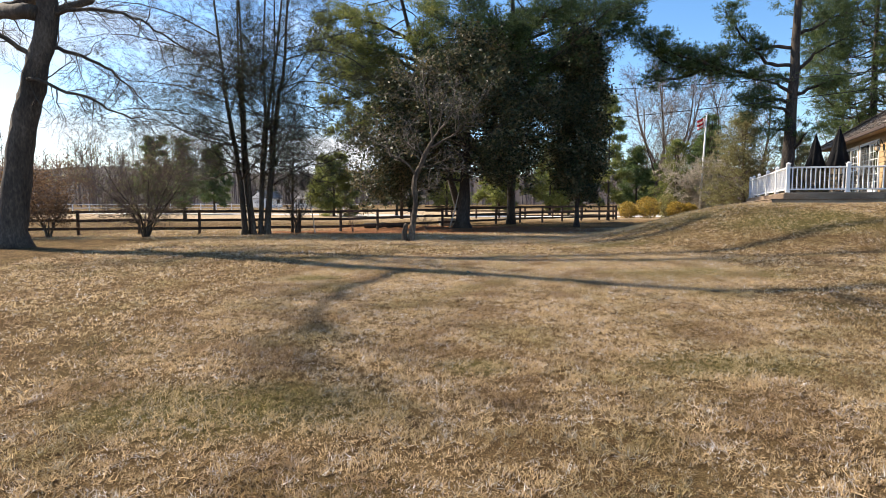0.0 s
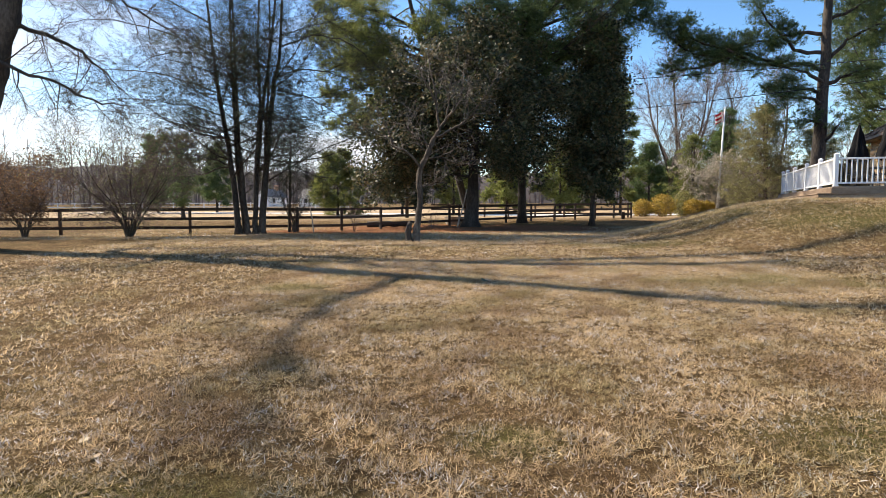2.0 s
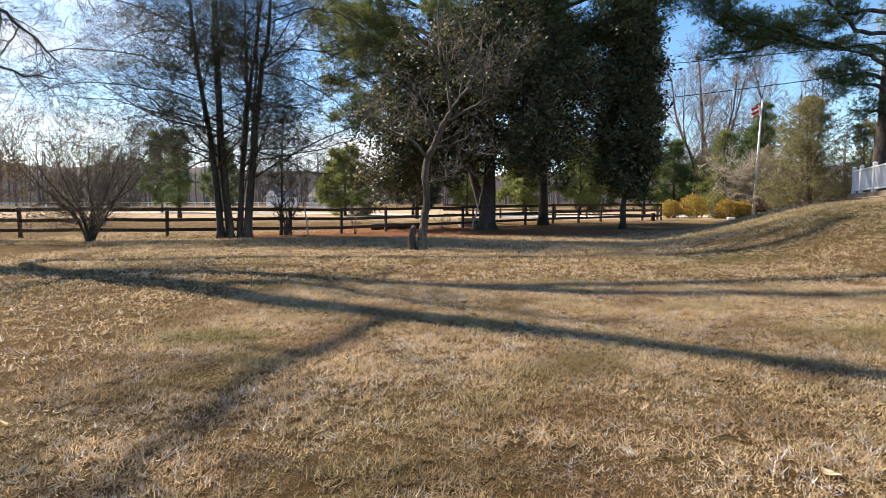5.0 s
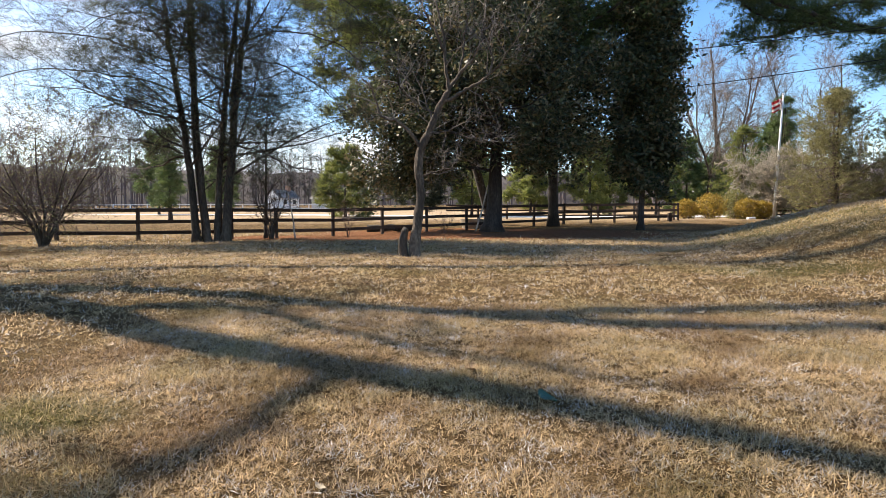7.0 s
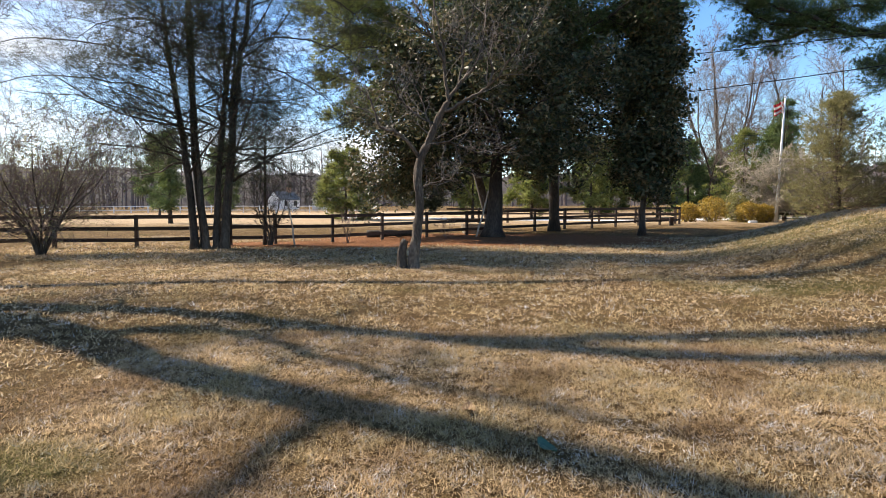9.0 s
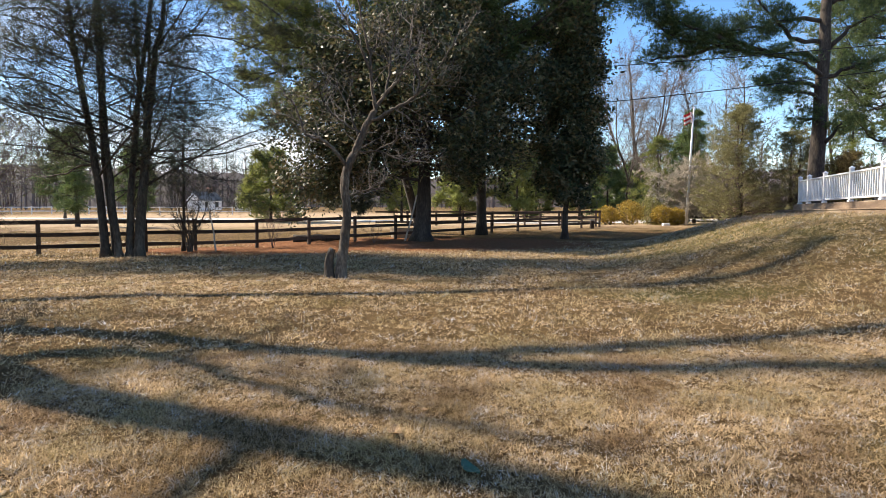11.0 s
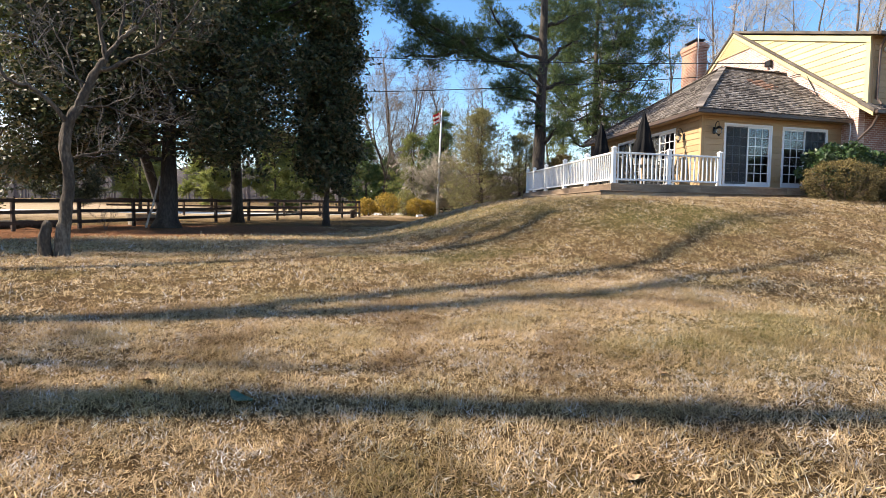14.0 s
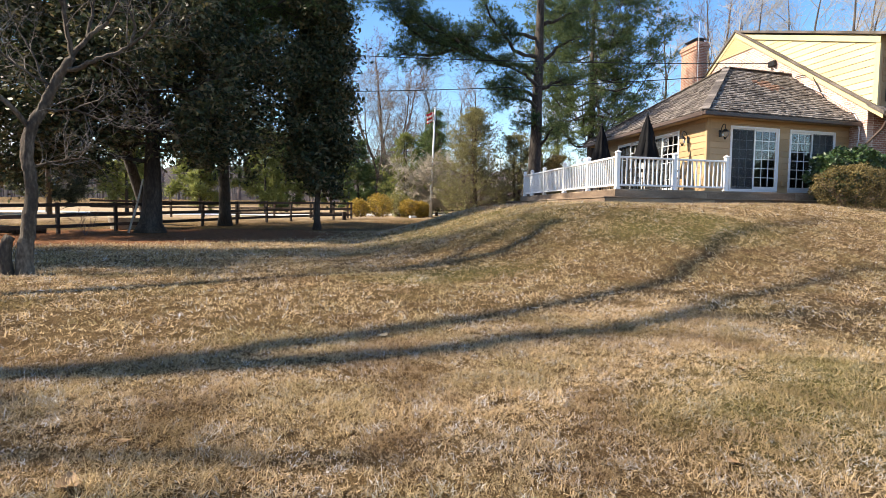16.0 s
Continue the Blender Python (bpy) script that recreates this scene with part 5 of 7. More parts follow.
bare_tree("twiggy_shrub", -17.9, 23.6, 2.6, 0.035, 72, "low bare shrub with dry brown leaves by the fence", [(7, 0.2, 45, 1.0, 0.2, 0.05, 0.2, 4), (6, 0.25, 45, 0.5, 0.2, 0.0, 0.25, 3), (3, 0.3, 40, 0.25, 0.2, 0.0, 0.3, 2)], BARK, TWIG_RED, stems=9, splay=0.6,
          group="shrubs along the fence", category="shrub", foliage=lambda tips: [("foliage", leaves(tips, 4, 0.14, 0.09, 0.045, 72), 4, LEAF_BROWN)])
bare_tree("twiggy_shrub", -20.6, 24.4, 3.2, 0.04, 73, "bare shrub with dry brown leaves beside the fence", [(7, 0.2, 45, 1.1, 0.2, 0.05, 0.2, 4), (6, 0.25, 45, 0.5, 0.2, 0.0, 0.25, 3), (3, 0.3, 40, 0.25, 0.2, 0.0, 0.3, 2)], BARK, TWIG_RED, stems=9, splay=0.55,
          group="shrubs along the fence", category="shrub", foliage=lambda tips: [("foliage", leaves(tips, 4, 0.14, 0.09, 0.045, 73), 4, LEAF_BROWN)])
bare_tree("twiggy_shrub", -8.9, 29.9, 2.2, 0.035, 74, "dense dark bare shrub against the board fence", [(6, 0.2, 40, 0.9, 0.2, 0.1, 0.2, 4), (5, 0.25, 45, 0.45, 0.2, 0.05, 0.25, 3), (3, 0.3, 40, 0.22, 0.2, 0.0, 0.3, 2)], BARK_DARK, BARK_DARK, stems=9, splay=0.36,
          group="shrubs along the fence", category="shrub")
bare_tree("young_tree", -9.25, 30.15, 6.4, 0.075, 75, "slender leafless young tree beside the board fence", [(14, 0.3, 50, 1.7, 0.5, 0.12, 0.14, 5), (5, 0.25, 45, 0.6, 0.2, 0.05, 0.2, 3), (3, 0.3, 40, 0.3, 0.2, 0.0, 0.3, 2)], BARK_DARK, BARK_DARK, (0.25, 0.1), group="trees on the lawn")
bare_tree("twiggy_shrub", -6.4, 32.2, 1.5, 0.018, 76, "small bare shrub beside the board fence", [(5, 0.2, 40, 0.6, 0.2, 0.1, 0.2, 4), (4, 0.25, 45, 0.3, 0.2, 0.05, 0.25, 2)], TWIG_RED, TWIG_RED, stems=5, splay=0.3, group="shrubs along the fence", category="shrub")
bare_tree("twiggy_shrub", -2.4, 34.9, 0.8, 0.012, 77, "knee-high bare shrub under the magnolia", [(5, 0.2, 40, 0.4, 0.2, 0.1, 0.2, 3), (4, 0.25, 45, 0.2, 0.2, 0.05, 0.25, 2)], TWIG_RED, TWIG_RED, stems=6, splay=0.6, group="shrubs along the fence", category="shrub")


def leaning_stick(name, a, b, r, mat, label):
    ob = thing(name, a, label, "stick")
    rng = random.Random(5)
    v, f = tube_mesh([(spaced([a, Vector(a).lerp(Vector(b), 0.5) + Vector((0.03, 0.02, 0)), b], r, r * 0.7, rng, 0.006), 7)])
    raw("stick_wood", v, f, mat, ob, smooth=True)
    return ob


PALE_WOOD = material("pale_weathered_wood", [(0.26, 0.22, 0.18), (0.40, 0.36, 0.31), (0.55, 0.50, 0.45)], 0.85, 3, 30, 0.3)
leaning_stick("leaning_stake", (-7.95, 30.0, ground(-7.95, 30.0)), (-8.35, 30.3, 1.75), 0.035, PALE_WOOD, "pale weathered stake leaning beside the fence")
leaning_stick("leaning_branch", (-1.0, 36.0, ground(-1.0, 36.0)), (-0.42, 36.3, 2.3), 0.05, PALE_WOOD, "pale broken branch propped against the magnolia trunk")


def fallen_log():
    z = ground(-5.2, 36.0)
    ob = thing("fallen_log", (-5.2, 36.0, z), "dark fallen log lying behind the fence", "log")
    rng = random.Random(6)
    v, f = tube_mesh([(spaced([(-6.4, 35.75, z + 0.17), (-5.2, 35.95, z + 0.19), (-3.9, 36.35, z + 0.15)], 0.19, 0.14, rng, 0.015), 10)])
    raw("log_wood", v, f, BARK_DARK, ob, smooth=True)
    z = ground(-1.3, 38.6)
    tub = thing("stone_trough", (-1.3, 38.6, z), "round tan stone planter standing behind the fence", "planter")
    bm = bmesh.new()
    bmesh.ops.create_cone(bm, cap_ends=True, segments=20, radius1=0.55, radius2=0.66, depth=0.5, matrix=Matrix.Translation((-1.3, 38.6, z + 0.25)))
    top = max(bm.faces, key=lambda f: f.calc_center_median().z)
    bmesh.ops.inset_individual(bm, faces=[top], thickness=0.08)
    bmesh.ops.translate(bm, verts=top.verts, vec=(0, 0, -0.12))
    part("bowl", bm, STONE, tub)
    z = ground(11.6, 47.9)
    bo = thing("marker_post", (11.6, 47.9, z), "short dark marker post standing in the lawn", "post")
    part("post_wood", bevelled((11.6, 47.9, z + 0.26), (0.26, 0, 0), (0, 0.26, 0), (0, 0, 0.62), 0.02), FENCE_WOOD, bo)
    z = ground(20.2, 56.0)
    st = thing("white_stone", (20.2, 56.0, z), "low white stone block beside the yellow shrubs", "stone")
    part("block", bevelled((20.2, 56.0, z + 0.07), (0.6, 0, 0), (0, 0.35, 0), (0, 0, 0.22), 0.04), WHITE, st)


STONE = material("tan_stone", [(0.22, 0.18, 0.13), (0.32, 0.27, 0.20), (0.42, 0.37, 0.29)], 0.9, 4, 40, 0.3)
fallen_log()


# ---- flagpole ----
def flagpole():
    x, y = 23.1, 58.6
    z = ground(x, y)
    ob = thing("flagpole", (x, y, z), "tall white flagpole with a furled red and white flag", "flagpole")
    rng = random.Random(8)
    v, f = tube_mesh([([(Vector((x, y, z - 0.1)), 0.12), (Vector((x + 0.2, y, z + 5)), 0.10), (Vector((x + 0.42, y, z + 10.3)), 0.06)], 10)])
    raw("pole", v, f, STEEL, ob, smooth=True)
    bm = bmesh.new()
    bmesh.ops.create_uvsphere(bm, u_segments=10, v_segments=8, radius=0.10, matrix=Matrix.Translation((x + 0.42, y, z + 10.38)))
    part("finial", bm, STEEL, ob)
    flag_red = material("flag_red", [(0.42, 0.02, 0.03), (0.52, 0.03, 0.04), (0.60, 0.06, 0.06)], 0.8, 3, 40, 0.1, through_light=0.5)
    flag_white = material("flag_white", [(0.7, 0.68, 0.66), (0.78, 0.76, 0.74), (0.82, 0.8, 0.79)], 0.8, 3, 40, 0.1, through_light=0.5)
    nu_, nv_ = 12, 9
    bands = {"flag_red": ([], []), "flag_white": ([], [])}
    def at(i, j):
        s, t = i / nu_, j / nv_
        fold = 0.16 * math.sin(s * 9 + t * 2)
        return (x + 0.38 - 0.85 * s + 0.02 * math.sin(t * 5), y + fold, z + 10.0 - 0.95 * t - 0.30 * s * s + 0.05 * math.sin(7 * s))
    for i in range(nu_):
        for j in range(nv_):
            red = (j // 2) % 2 == 0 if i > 3 else (i + j) % 3 == 0
            vs, fs = bands["flag_red" if red else "flag_white"]
            b = len(vs)
            vs += [at(i, j), at(i + 1, j), at(i + 1, j + 1), at(i, j + 1)]
            fs.append((b, b + 1, b + 2, b + 3))
    for nm, (vs, fs) in bands.items():
        o = raw(nm, vs, fs, flag_red if nm == "flag_red" else flag_white, ob)
        so = o.modifiers.new("cloth", "SOLIDIFY")
        so.thickness = 0.006


flagpole()


# ---- shrubs and trees beyond the lawn ----
def leafy_mass(name, centre, dims, count, size, mat, seed, label, group="", stems=True, square=2.6, hollow=0.45, category="shrub", base=None):
    """A rounded shrub of many small leaves on branching stems."""
    g = np.random.default_rng(seed)
    cx, cy, cz = centre
    d = g.normal(0, 1, (count, 3))
    d /= (np.abs(d) ** square).sum(axis=1, keepdims=True) ** (1 / square)
    r = hollow + (1 - hollow) * g.random((count, 1)) ** 0.5
    lump = 1 + 0.10 * np.sin(d[:, :1] * 7 + seed) * np.cos(d[:, 1:2] * 6) + 0.07 * np.sin(d[:, 2:3] * 9 + d[:, :1] * 5)
    p = d * r * lump * np.array(dims) / 2 + np.array(centre)
    p = p[p[:, 2] > cz - dims[2] * 0.49]
    z = base if base is not None else cz - dims[2] / 2
    tips = [(Vector(q), Vector((0, 0, 1))) for q in p]
    ob = thing(name, (cx, cy, z), label, category, group)
    many("foliage", leaves(tips, 1, 0.01, size, size * 0.5, seed), mat, ob)
    if stems:
        rng = random.Random(seed)
        lines, t = [], []
        for k in range(12):
            w = rng.uniform(0, 6.28)
            e = Vector((cx + math.cos(w) * dims[0] * 0.42, cy + math.sin(w) * dims[1] * 0.42, cz + dims[2] * rng.uniform(-0.2, 0.45)))
            s0 = Vector((cx + math.cos(w) * dims[0] * 0.12, cy + math.sin(w) * dims[1] * 0.12, z - 0.05))
            l = spaced([s0, s0.lerp(e, 0.5) + Vector((0, 0, 0.1)), e], 0.03, 0.008, rng, 0.03)
            lines.append(l)
            sprout(rng, l, [(6, 0.3, 45, dims[2] * 0.3, 0.2, 0.1, 0.2, 3)], lines, t)
        v, f = tube_mesh(sided(lines))
        raw("branchwork", v, f, TWIG_RED, ob, smooth=True)
    return ob


for k, (x, y, w, h) in enumerate(((16.3, 59.6, 1.8, 1.7), (18.0, 58.7, 2.4, 2.2), (20.5, 57.6, 1.9, 1.7), (21.6, 57.2, 1.4, 1.5))):
    leafy_mass("yellow_shrub", (x, y, ground(x, y) + h / 2), (w, w, h), 2600, 0.16, LEAF_YELLOW, 80 + k, "golden-yellow leafy shrub at the end of the fence", "golden shrubs")
leafy_mass("green_shrub", (20.4, 60.0, ground(20.4, 60) + 1.3), (1.8, 1.8, 2.6), 2600, 0.16, LEAF_OLIVE, 85, "upright olive-green shrub behind the golden shrubs")


def cedar(x, y, height, radius, seed, mat, label, low=0.8, n=70, group="cedars beyond the flagpole", per=10, stems=2):
    rng = random.Random(seed)
    z = ground(x, y)
    trunks, lines, tips = [], [], []
    for k in range(stems):
        ox, oy = rng.uniform(-0.5, 0.5) * (stems > 1), rng.uniform(-0.5, 0.5) * (stems > 1)
        t = spaced([(x + ox * 0.4, y + oy * 0.4, z - 0.1), (x + ox, y + oy, z + height * 0.5), (x + ox * 1.3, y + oy * 1.3, z + height * rng.uniform(0.9, 1.0))], 0.16, 0.02, rng, 0.04, 6)
        trunks.append(t)
        m = len(t) - 1
        for j in range(n // stems):
            f = low / height + (1 - low / height) * ((j + rng.random()) / (n // stems)) ** 1.35
            i = min(m - 1, int(f * m))
            p = t[i][0].lerp(t[i + 1][0], f * m - i)
            w = rng.uniform(0, 6.28)
            L = radius * (1 - f) ** 0.75 * rng.uniform(0.6, 1.15) + 0.25
            e = p + Vector((math.cos(w), math.sin(w), rng.uniform(0.15, 0.6))) * L
            l = spaced([p, p.lerp(e, 0.5) - Vector((0, 0, 0.05 * L)), e], 0.03, 0.008, rng, 0.03, 3)
            lines.append(l)
            sprout(rng, l, [(9, 0.15, 48, 0.42 * L, 0.3, 0.05, 0.2, 3)], lines, tips)
    return tree("cedar_tree", (x, y, z), trunks, lines, label, "tree", BARK, TWIG_RED, [("foliage", tufts(tips, 3, per, 0.23, 0.032, seed, 0.17, 0.8, 0.25), 3, mat)], group)


cedar(24.9, 52.6, 9.6, 3.9, 91, LEAF_CEDAR, "tall olive-grey cedar with bare inner branches", n=150, per=9)
cedar(26.4, 64.0, 11.6, 2.6, 92, NEEDLE, "blue-green cedar rising behind the flagpole", n=80, per=9)
cedar(27.8, 51.0, 7.5, 2.8, 93, LEAF_CEDAR, "short olive-grey cedar beyond the deck", n=80, per=8)
cedar(30.6, 49.6, 5.6, 2.6, 94, LEAF_BRONZE, "low bronze-green cedar beyond the deck", n=70, per=9)
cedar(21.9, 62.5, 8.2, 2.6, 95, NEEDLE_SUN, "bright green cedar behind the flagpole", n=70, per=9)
bare_tree("grey_shrub", 23.8, 60.2, 5.0, 0.06, 96, "wide pale grey leafless shrub behind the flagpole", [(10, 0.15, 48, 2.1, 0.2, 0.0, 0.16, 4), (8, 0.2, 48, 1.0, 0.2, 0.0, 0.2, 3), (4, 0.3, 45, 0.5, 0.2, 0.0, 0.3, 2)], TWIG_ASH, TWIG_ASH, stems=14, splay=0.50, category="shrub", thin=0.024, slim=0.014)

FAR_SPEC = [(16, 0.2, 46, 8.0, 0.55, 0.16, 0.11, 6), (9, 0.2, 42, 3.2, 0.3, 0.1, 0.16, 3), (4, 0.25, 42, 1.5, 0.2, 0.05, 0.22, 2)]
NEAR_SPEC = [(17, 0.15, 42, 7.0, 0.5, 0.10, 0.12, 6), (11, 0.15, 42, 2.8, 0.3, 0.06, 0.18, 4), (5, 0.2, 42, 1.3, 0.2, 0.04, 0.25, 2)]
for k, (x, y, h, r, st, sp) in enumerate(((31.0, 92.5, 22, 0.32, 5, 0.26), (39.5, 96, 23, 0.30, 2, 0.18), (26, 84, 16, 0.2, 2, 0.2), (44, 88, 20, 0.3, 1, 0), (36.5, 78, 15, 0.2, 1, 0), (52, 58, 22, 0.3, 1, 0), (57, 55, 25, 0.35, 2, 0.1), (62, 50, 24, 0.32, 1, 0),
                                           (66, 44, 25, 0.35, 2, 0.1), (70, 38, 24, 0.32, 1, 0), (47, 62, 21, 0.3, 2, 0.08), (56, 41, 25, 0.3, 2, 0.1), (63, 35, 26, 0.3, 2, 0.1), (52, 47, 22, 0.26, 2, 0.08), (44, 70, 19, 0.22, 1, 0))):
    bare_tree("bare_tree", x, y, h, r, 100 + k, "tall leafless tree standing far beyond the lawn", NEAR_SPEC if k < 3 else FAR_SPEC, BARK_GREY, TWIG_RED if k % 3 == 0 else TWIG_PALE if k < 5 else TWIG_ASH, stems=st, splay=sp, group="distant bare trees", thin=0.018, slim=0.013)

# mid-distance evergreens; NEEDLE_SUN paints some of them as sunlit
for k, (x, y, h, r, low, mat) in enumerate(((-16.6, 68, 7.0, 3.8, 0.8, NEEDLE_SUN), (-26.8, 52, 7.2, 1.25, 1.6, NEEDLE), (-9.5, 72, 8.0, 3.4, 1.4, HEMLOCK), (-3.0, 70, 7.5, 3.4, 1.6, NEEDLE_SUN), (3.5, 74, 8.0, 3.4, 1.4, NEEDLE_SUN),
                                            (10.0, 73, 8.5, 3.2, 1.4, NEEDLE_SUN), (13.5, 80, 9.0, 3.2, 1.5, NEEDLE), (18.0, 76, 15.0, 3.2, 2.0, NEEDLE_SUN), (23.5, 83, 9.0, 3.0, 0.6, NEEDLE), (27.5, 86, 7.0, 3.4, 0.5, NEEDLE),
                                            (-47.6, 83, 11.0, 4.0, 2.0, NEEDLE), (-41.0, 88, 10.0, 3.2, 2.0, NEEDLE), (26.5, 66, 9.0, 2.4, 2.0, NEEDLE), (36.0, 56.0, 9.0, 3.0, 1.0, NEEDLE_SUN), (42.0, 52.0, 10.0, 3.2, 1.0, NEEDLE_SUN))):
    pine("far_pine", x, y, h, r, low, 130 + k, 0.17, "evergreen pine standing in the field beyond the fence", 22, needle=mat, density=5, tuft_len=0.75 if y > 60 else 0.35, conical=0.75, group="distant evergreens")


# ---- the far field: woods, ridge, houses, fences, track ----
def far_woods():
    g = random.Random(201)
    lines = []
    for k in range(640):
        ang = g.uniform(-62, 58)
        dist = g.uniform(150, 215)
        x, y = dist * math.sin(radians(ang)), dist * math.cos(radians(ang))
        z, h = ground(x, y), g.uniform(10, 17)
        top = Vector((x + g.uniform(-1, 1), y, z + h))
        p0 = Vector((x, y, z - 0.3))
        lines.append(([(p0, 0.16), (p0.lerp(top, 0.5), 0.11), (top, 0.03)], 3))
        for j in range(15):
            f = g.uniform(0.2, 0.95)
            p = p0.lerp(top, f)
            L = g.uniform(1.5, 4.0) * (1.15 - f * 0.7)
            w = g.uniform(0, 6.28)
            e = p + Vector((math.cos(w) * L * 0.7, math.sin(w) * L * 0.5, L * 0.75))
            lines.append(([(p, 0.07), (p.lerp(e, 0.6) + Vector((0, 0, 0.2)), 0.05), (e, 0.025)], 3))
    v, f = tube_mesh(lines)
    tagged(raw("far_woods", v, f, WOODS, None), "grey-brown leafless woodland across the far field", "woods", kind="stuff")


WOODS = material("far_wood", [(0.09, 0.068, 0.064), (0.14, 0.108, 0.102), (0.20, 0.16, 0.15)], 0.95, 0.05, 2, 0)
RIDGE = material("far_ridge", [(0.022, 0.017, 0.017), (0.04, 0.031, 0.030), (0.065, 0.052, 0.050)], 1.0, 0.06, 0.5, 0)
far_woods()


def ridge():
    vs, fs = [], []
    n = 900
    for i in range(n + 1):
        a = radians(-75 + 150 * i / n)
        for j, (d, h) in enumerate(((205, -2.0), (222, 0.55), (250, 1.0), (310, 0.8))):
            top = 14.0 + 2.4 * noise.noise((i * 0.03, 0, 1)) + 1.3 * noise.noise((i * 0.19, 2, 1)) + (1.3 * noise.noise((i * 0.83, j, 4)) if j > 1 else 0)
            z = ground(d * math.sin(a), d * math.cos(a)) + (h if h < 0 else h * top)
            vs.append((d * math.sin(a), d * math.cos(a), z))
    for i in range(n):
        for j in range(3):
            b = i * 4 + j
            fs.append((b, b + 4, b + 5, b + 1))
    tagged(raw("backdrop_ridge", vs, fs, RIDGE, None, smooth=True), "wooded ridge closing the far field", "backdrop", kind="structure")


ridge()


def far_house(x, y, w, d, h, turn, wall, roof_mat, label, seed, chimney=False):
    z = ground(x, y)
    ob = thing("far_house", (x, y, z), label, "house", "houses across the field")
    ax = Vector((math.cos(radians(turn)), math.sin(radians(turn)), 0))
    ay = Vector((-ax.y, ax.x, 0))
    c = Vector((x, y, z))
    part("wall", bevelled(c + Vector((0, 0, h / 2 - 0.2)), ax * w, ay * d, (0, 0, h + 0.4), 0), wall, ob)
    rise = d * 0.42
    bm = bmesh.new()
    pts = []
    for s in (-1, 1):
        e = c + ax * (w / 2 + 0.3) * s
        pts.append([bm.verts.new(e + ay * (d / 2 + 0.35) + Vector((0, 0, h - 0.15))), bm.verts.new(e - ay * (d / 2 + 0.35) + Vector((0, 0, h - 0.15))), bm.verts.new(e + Vector((0, 0, h + rise)))])
    a, b = pts
    for f in ((a[0], a[2], b[2], b[0]), (a[1], b[1], b[2], a[2]), (a[0], b[0], b[1], a[1]), (a[0], a[1], a[2]), (b[0], b[2], b[1])):
        bm.faces.new(f)
    bmesh.ops.recalc_face_normals(bm, faces=bm.faces)
    part("roof", bm, roof_mat, ob)
    for s in (-1, 1):
        bm = bmesh.new()
        e = c + ax * (w / 2 + 0.02) * s
        t = [bm.verts.new(e + ay * (d / 2) + Vector((0, 0, h - 0.1))), bm.verts.new(e - ay * (d / 2) + Vector((0, 0, h - 0.1))), bm.verts.new(e + Vector((0, 0, h + rise - 0.25)))]
        u = [bm.verts.new(v.co + ax * s * 0.32) for v in t]
        bm.faces.new(t)
        bm.faces.new(u[::-1])
        for i in range(3):
            bm.faces.new((t[i], u[i], u[(i + 1) % 3], t[(i + 1) % 3]))
        part("gable", bm, wall, ob)
    n = max(2, int(w / 2.6))
    for k in range(n):
        q = c - ay * (d / 2 + 0.03) + ax * (w * ((k + 0.5) / n - 0.5)) + Vector((0, 0, h * 0.55))
        win = part("window", bevelled(q, ax * 1.0, ay * 0.06, (0, 0, 1.3), 0), WHITE, ob)
        # solid pane, coloured dark for the unlit room behind it
        part("pane", bevelled(q - ay * 0.03, ax * 0.8, ay * 0.03, (0, 0, 1.1), 0), DARK_ROOM, win)
    if chimney:
        part("chimney", bevelled(c + ax * w * 0.25 + Vector((0, 0, h + rise)), ax * 0.8, ay * 0.8, (0, 0, 1.8), 0), BRICK, ob)


GREY_ROOF = material("grey_shingle", [(0.10, 0.095, 0.09), (0.16, 0.15, 0.145), (0.22, 0.21, 0.20)], 0.9, 0.5, 6, 0)
CREAM = material("cream_board", [(0.60, 0.56, 0.50), (0.68, 0.64, 0.58), (0.74, 0.70, 0.64)], 0.7, 0.5, 6, 0)
far_house(-47.0, 127, 5.0, 4.2, 2.0, 60, WHITE, GREY_ROOF, "small white gabled house across the field", 1, True)
far_house(-36.2, 126, 6.5, 4.5, 1.9, -15, CREAM, GREY_ROOF, "cream house with grey gable roof across the field", 3, True)
far_house(62, 175, 14, 8, 3.5, 5, WHITE, GREY_ROOF, "pale house glimpsed far behind the trees", 4)


def rail_fence(points, name, label, mat, height, rails, thick):
    x0, y0 = points[0]
    ob = thing(name, (x0, y0, ground(x0, y0)), label, "fence", "paddock fences")
    for (xa, ya), (xb, yb) in zip(points, points[1:]):
        n = max(1, round(math.hypot(xb - xa, yb - ya) / 3.0))
        for k in range(n):
            p = [Vector((xa + (xb - xa) * q / n, ya + (yb - ya) * q / n, 0)) for q in (k, k + 1)]
            for q in p:
                q.z = ground(q.x, q.y)
            d = (p[1] - p[0])
            c = Vector((d.y, -d.x, 0)).normalized()
            part("post", bevelled(p[0] + Vector((0, 0, height / 2 - 0.05)), d.normalized() * 0.13, c * 0.13, (0, 0, height + 0.1), 0), mat, ob)
            for h in rails:
                part("rail", bevelled((p[0] + p[1]) / 2 + Vector((0, 0, h)) + c * 0.08, d, c * 0.04, (0, 0, thick), 0), mat, ob)


rail_fence([(12.9, 51.5), (3, 58), (-4, 52)], "board_fence", "dark board fence dividing the paddocks", FENCE_WOOD, 1.25, (0.35, 0.75, 1.15), 0.13)
rail_fence([(-95, 98), (-60, 104), (-20, 100)], "white_fence", "white rail fence across the far paddock", WHITE, 1.3, (0.5, 1.15), 0.14)
rail_fence([(23.5, 60.5), (29, 57.5), (34, 54.5)], "board_fence", "dark board fence behind the flagpole", FENCE_WOOD, 1.1, (0.35, 0.7, 1.0), 0.12)

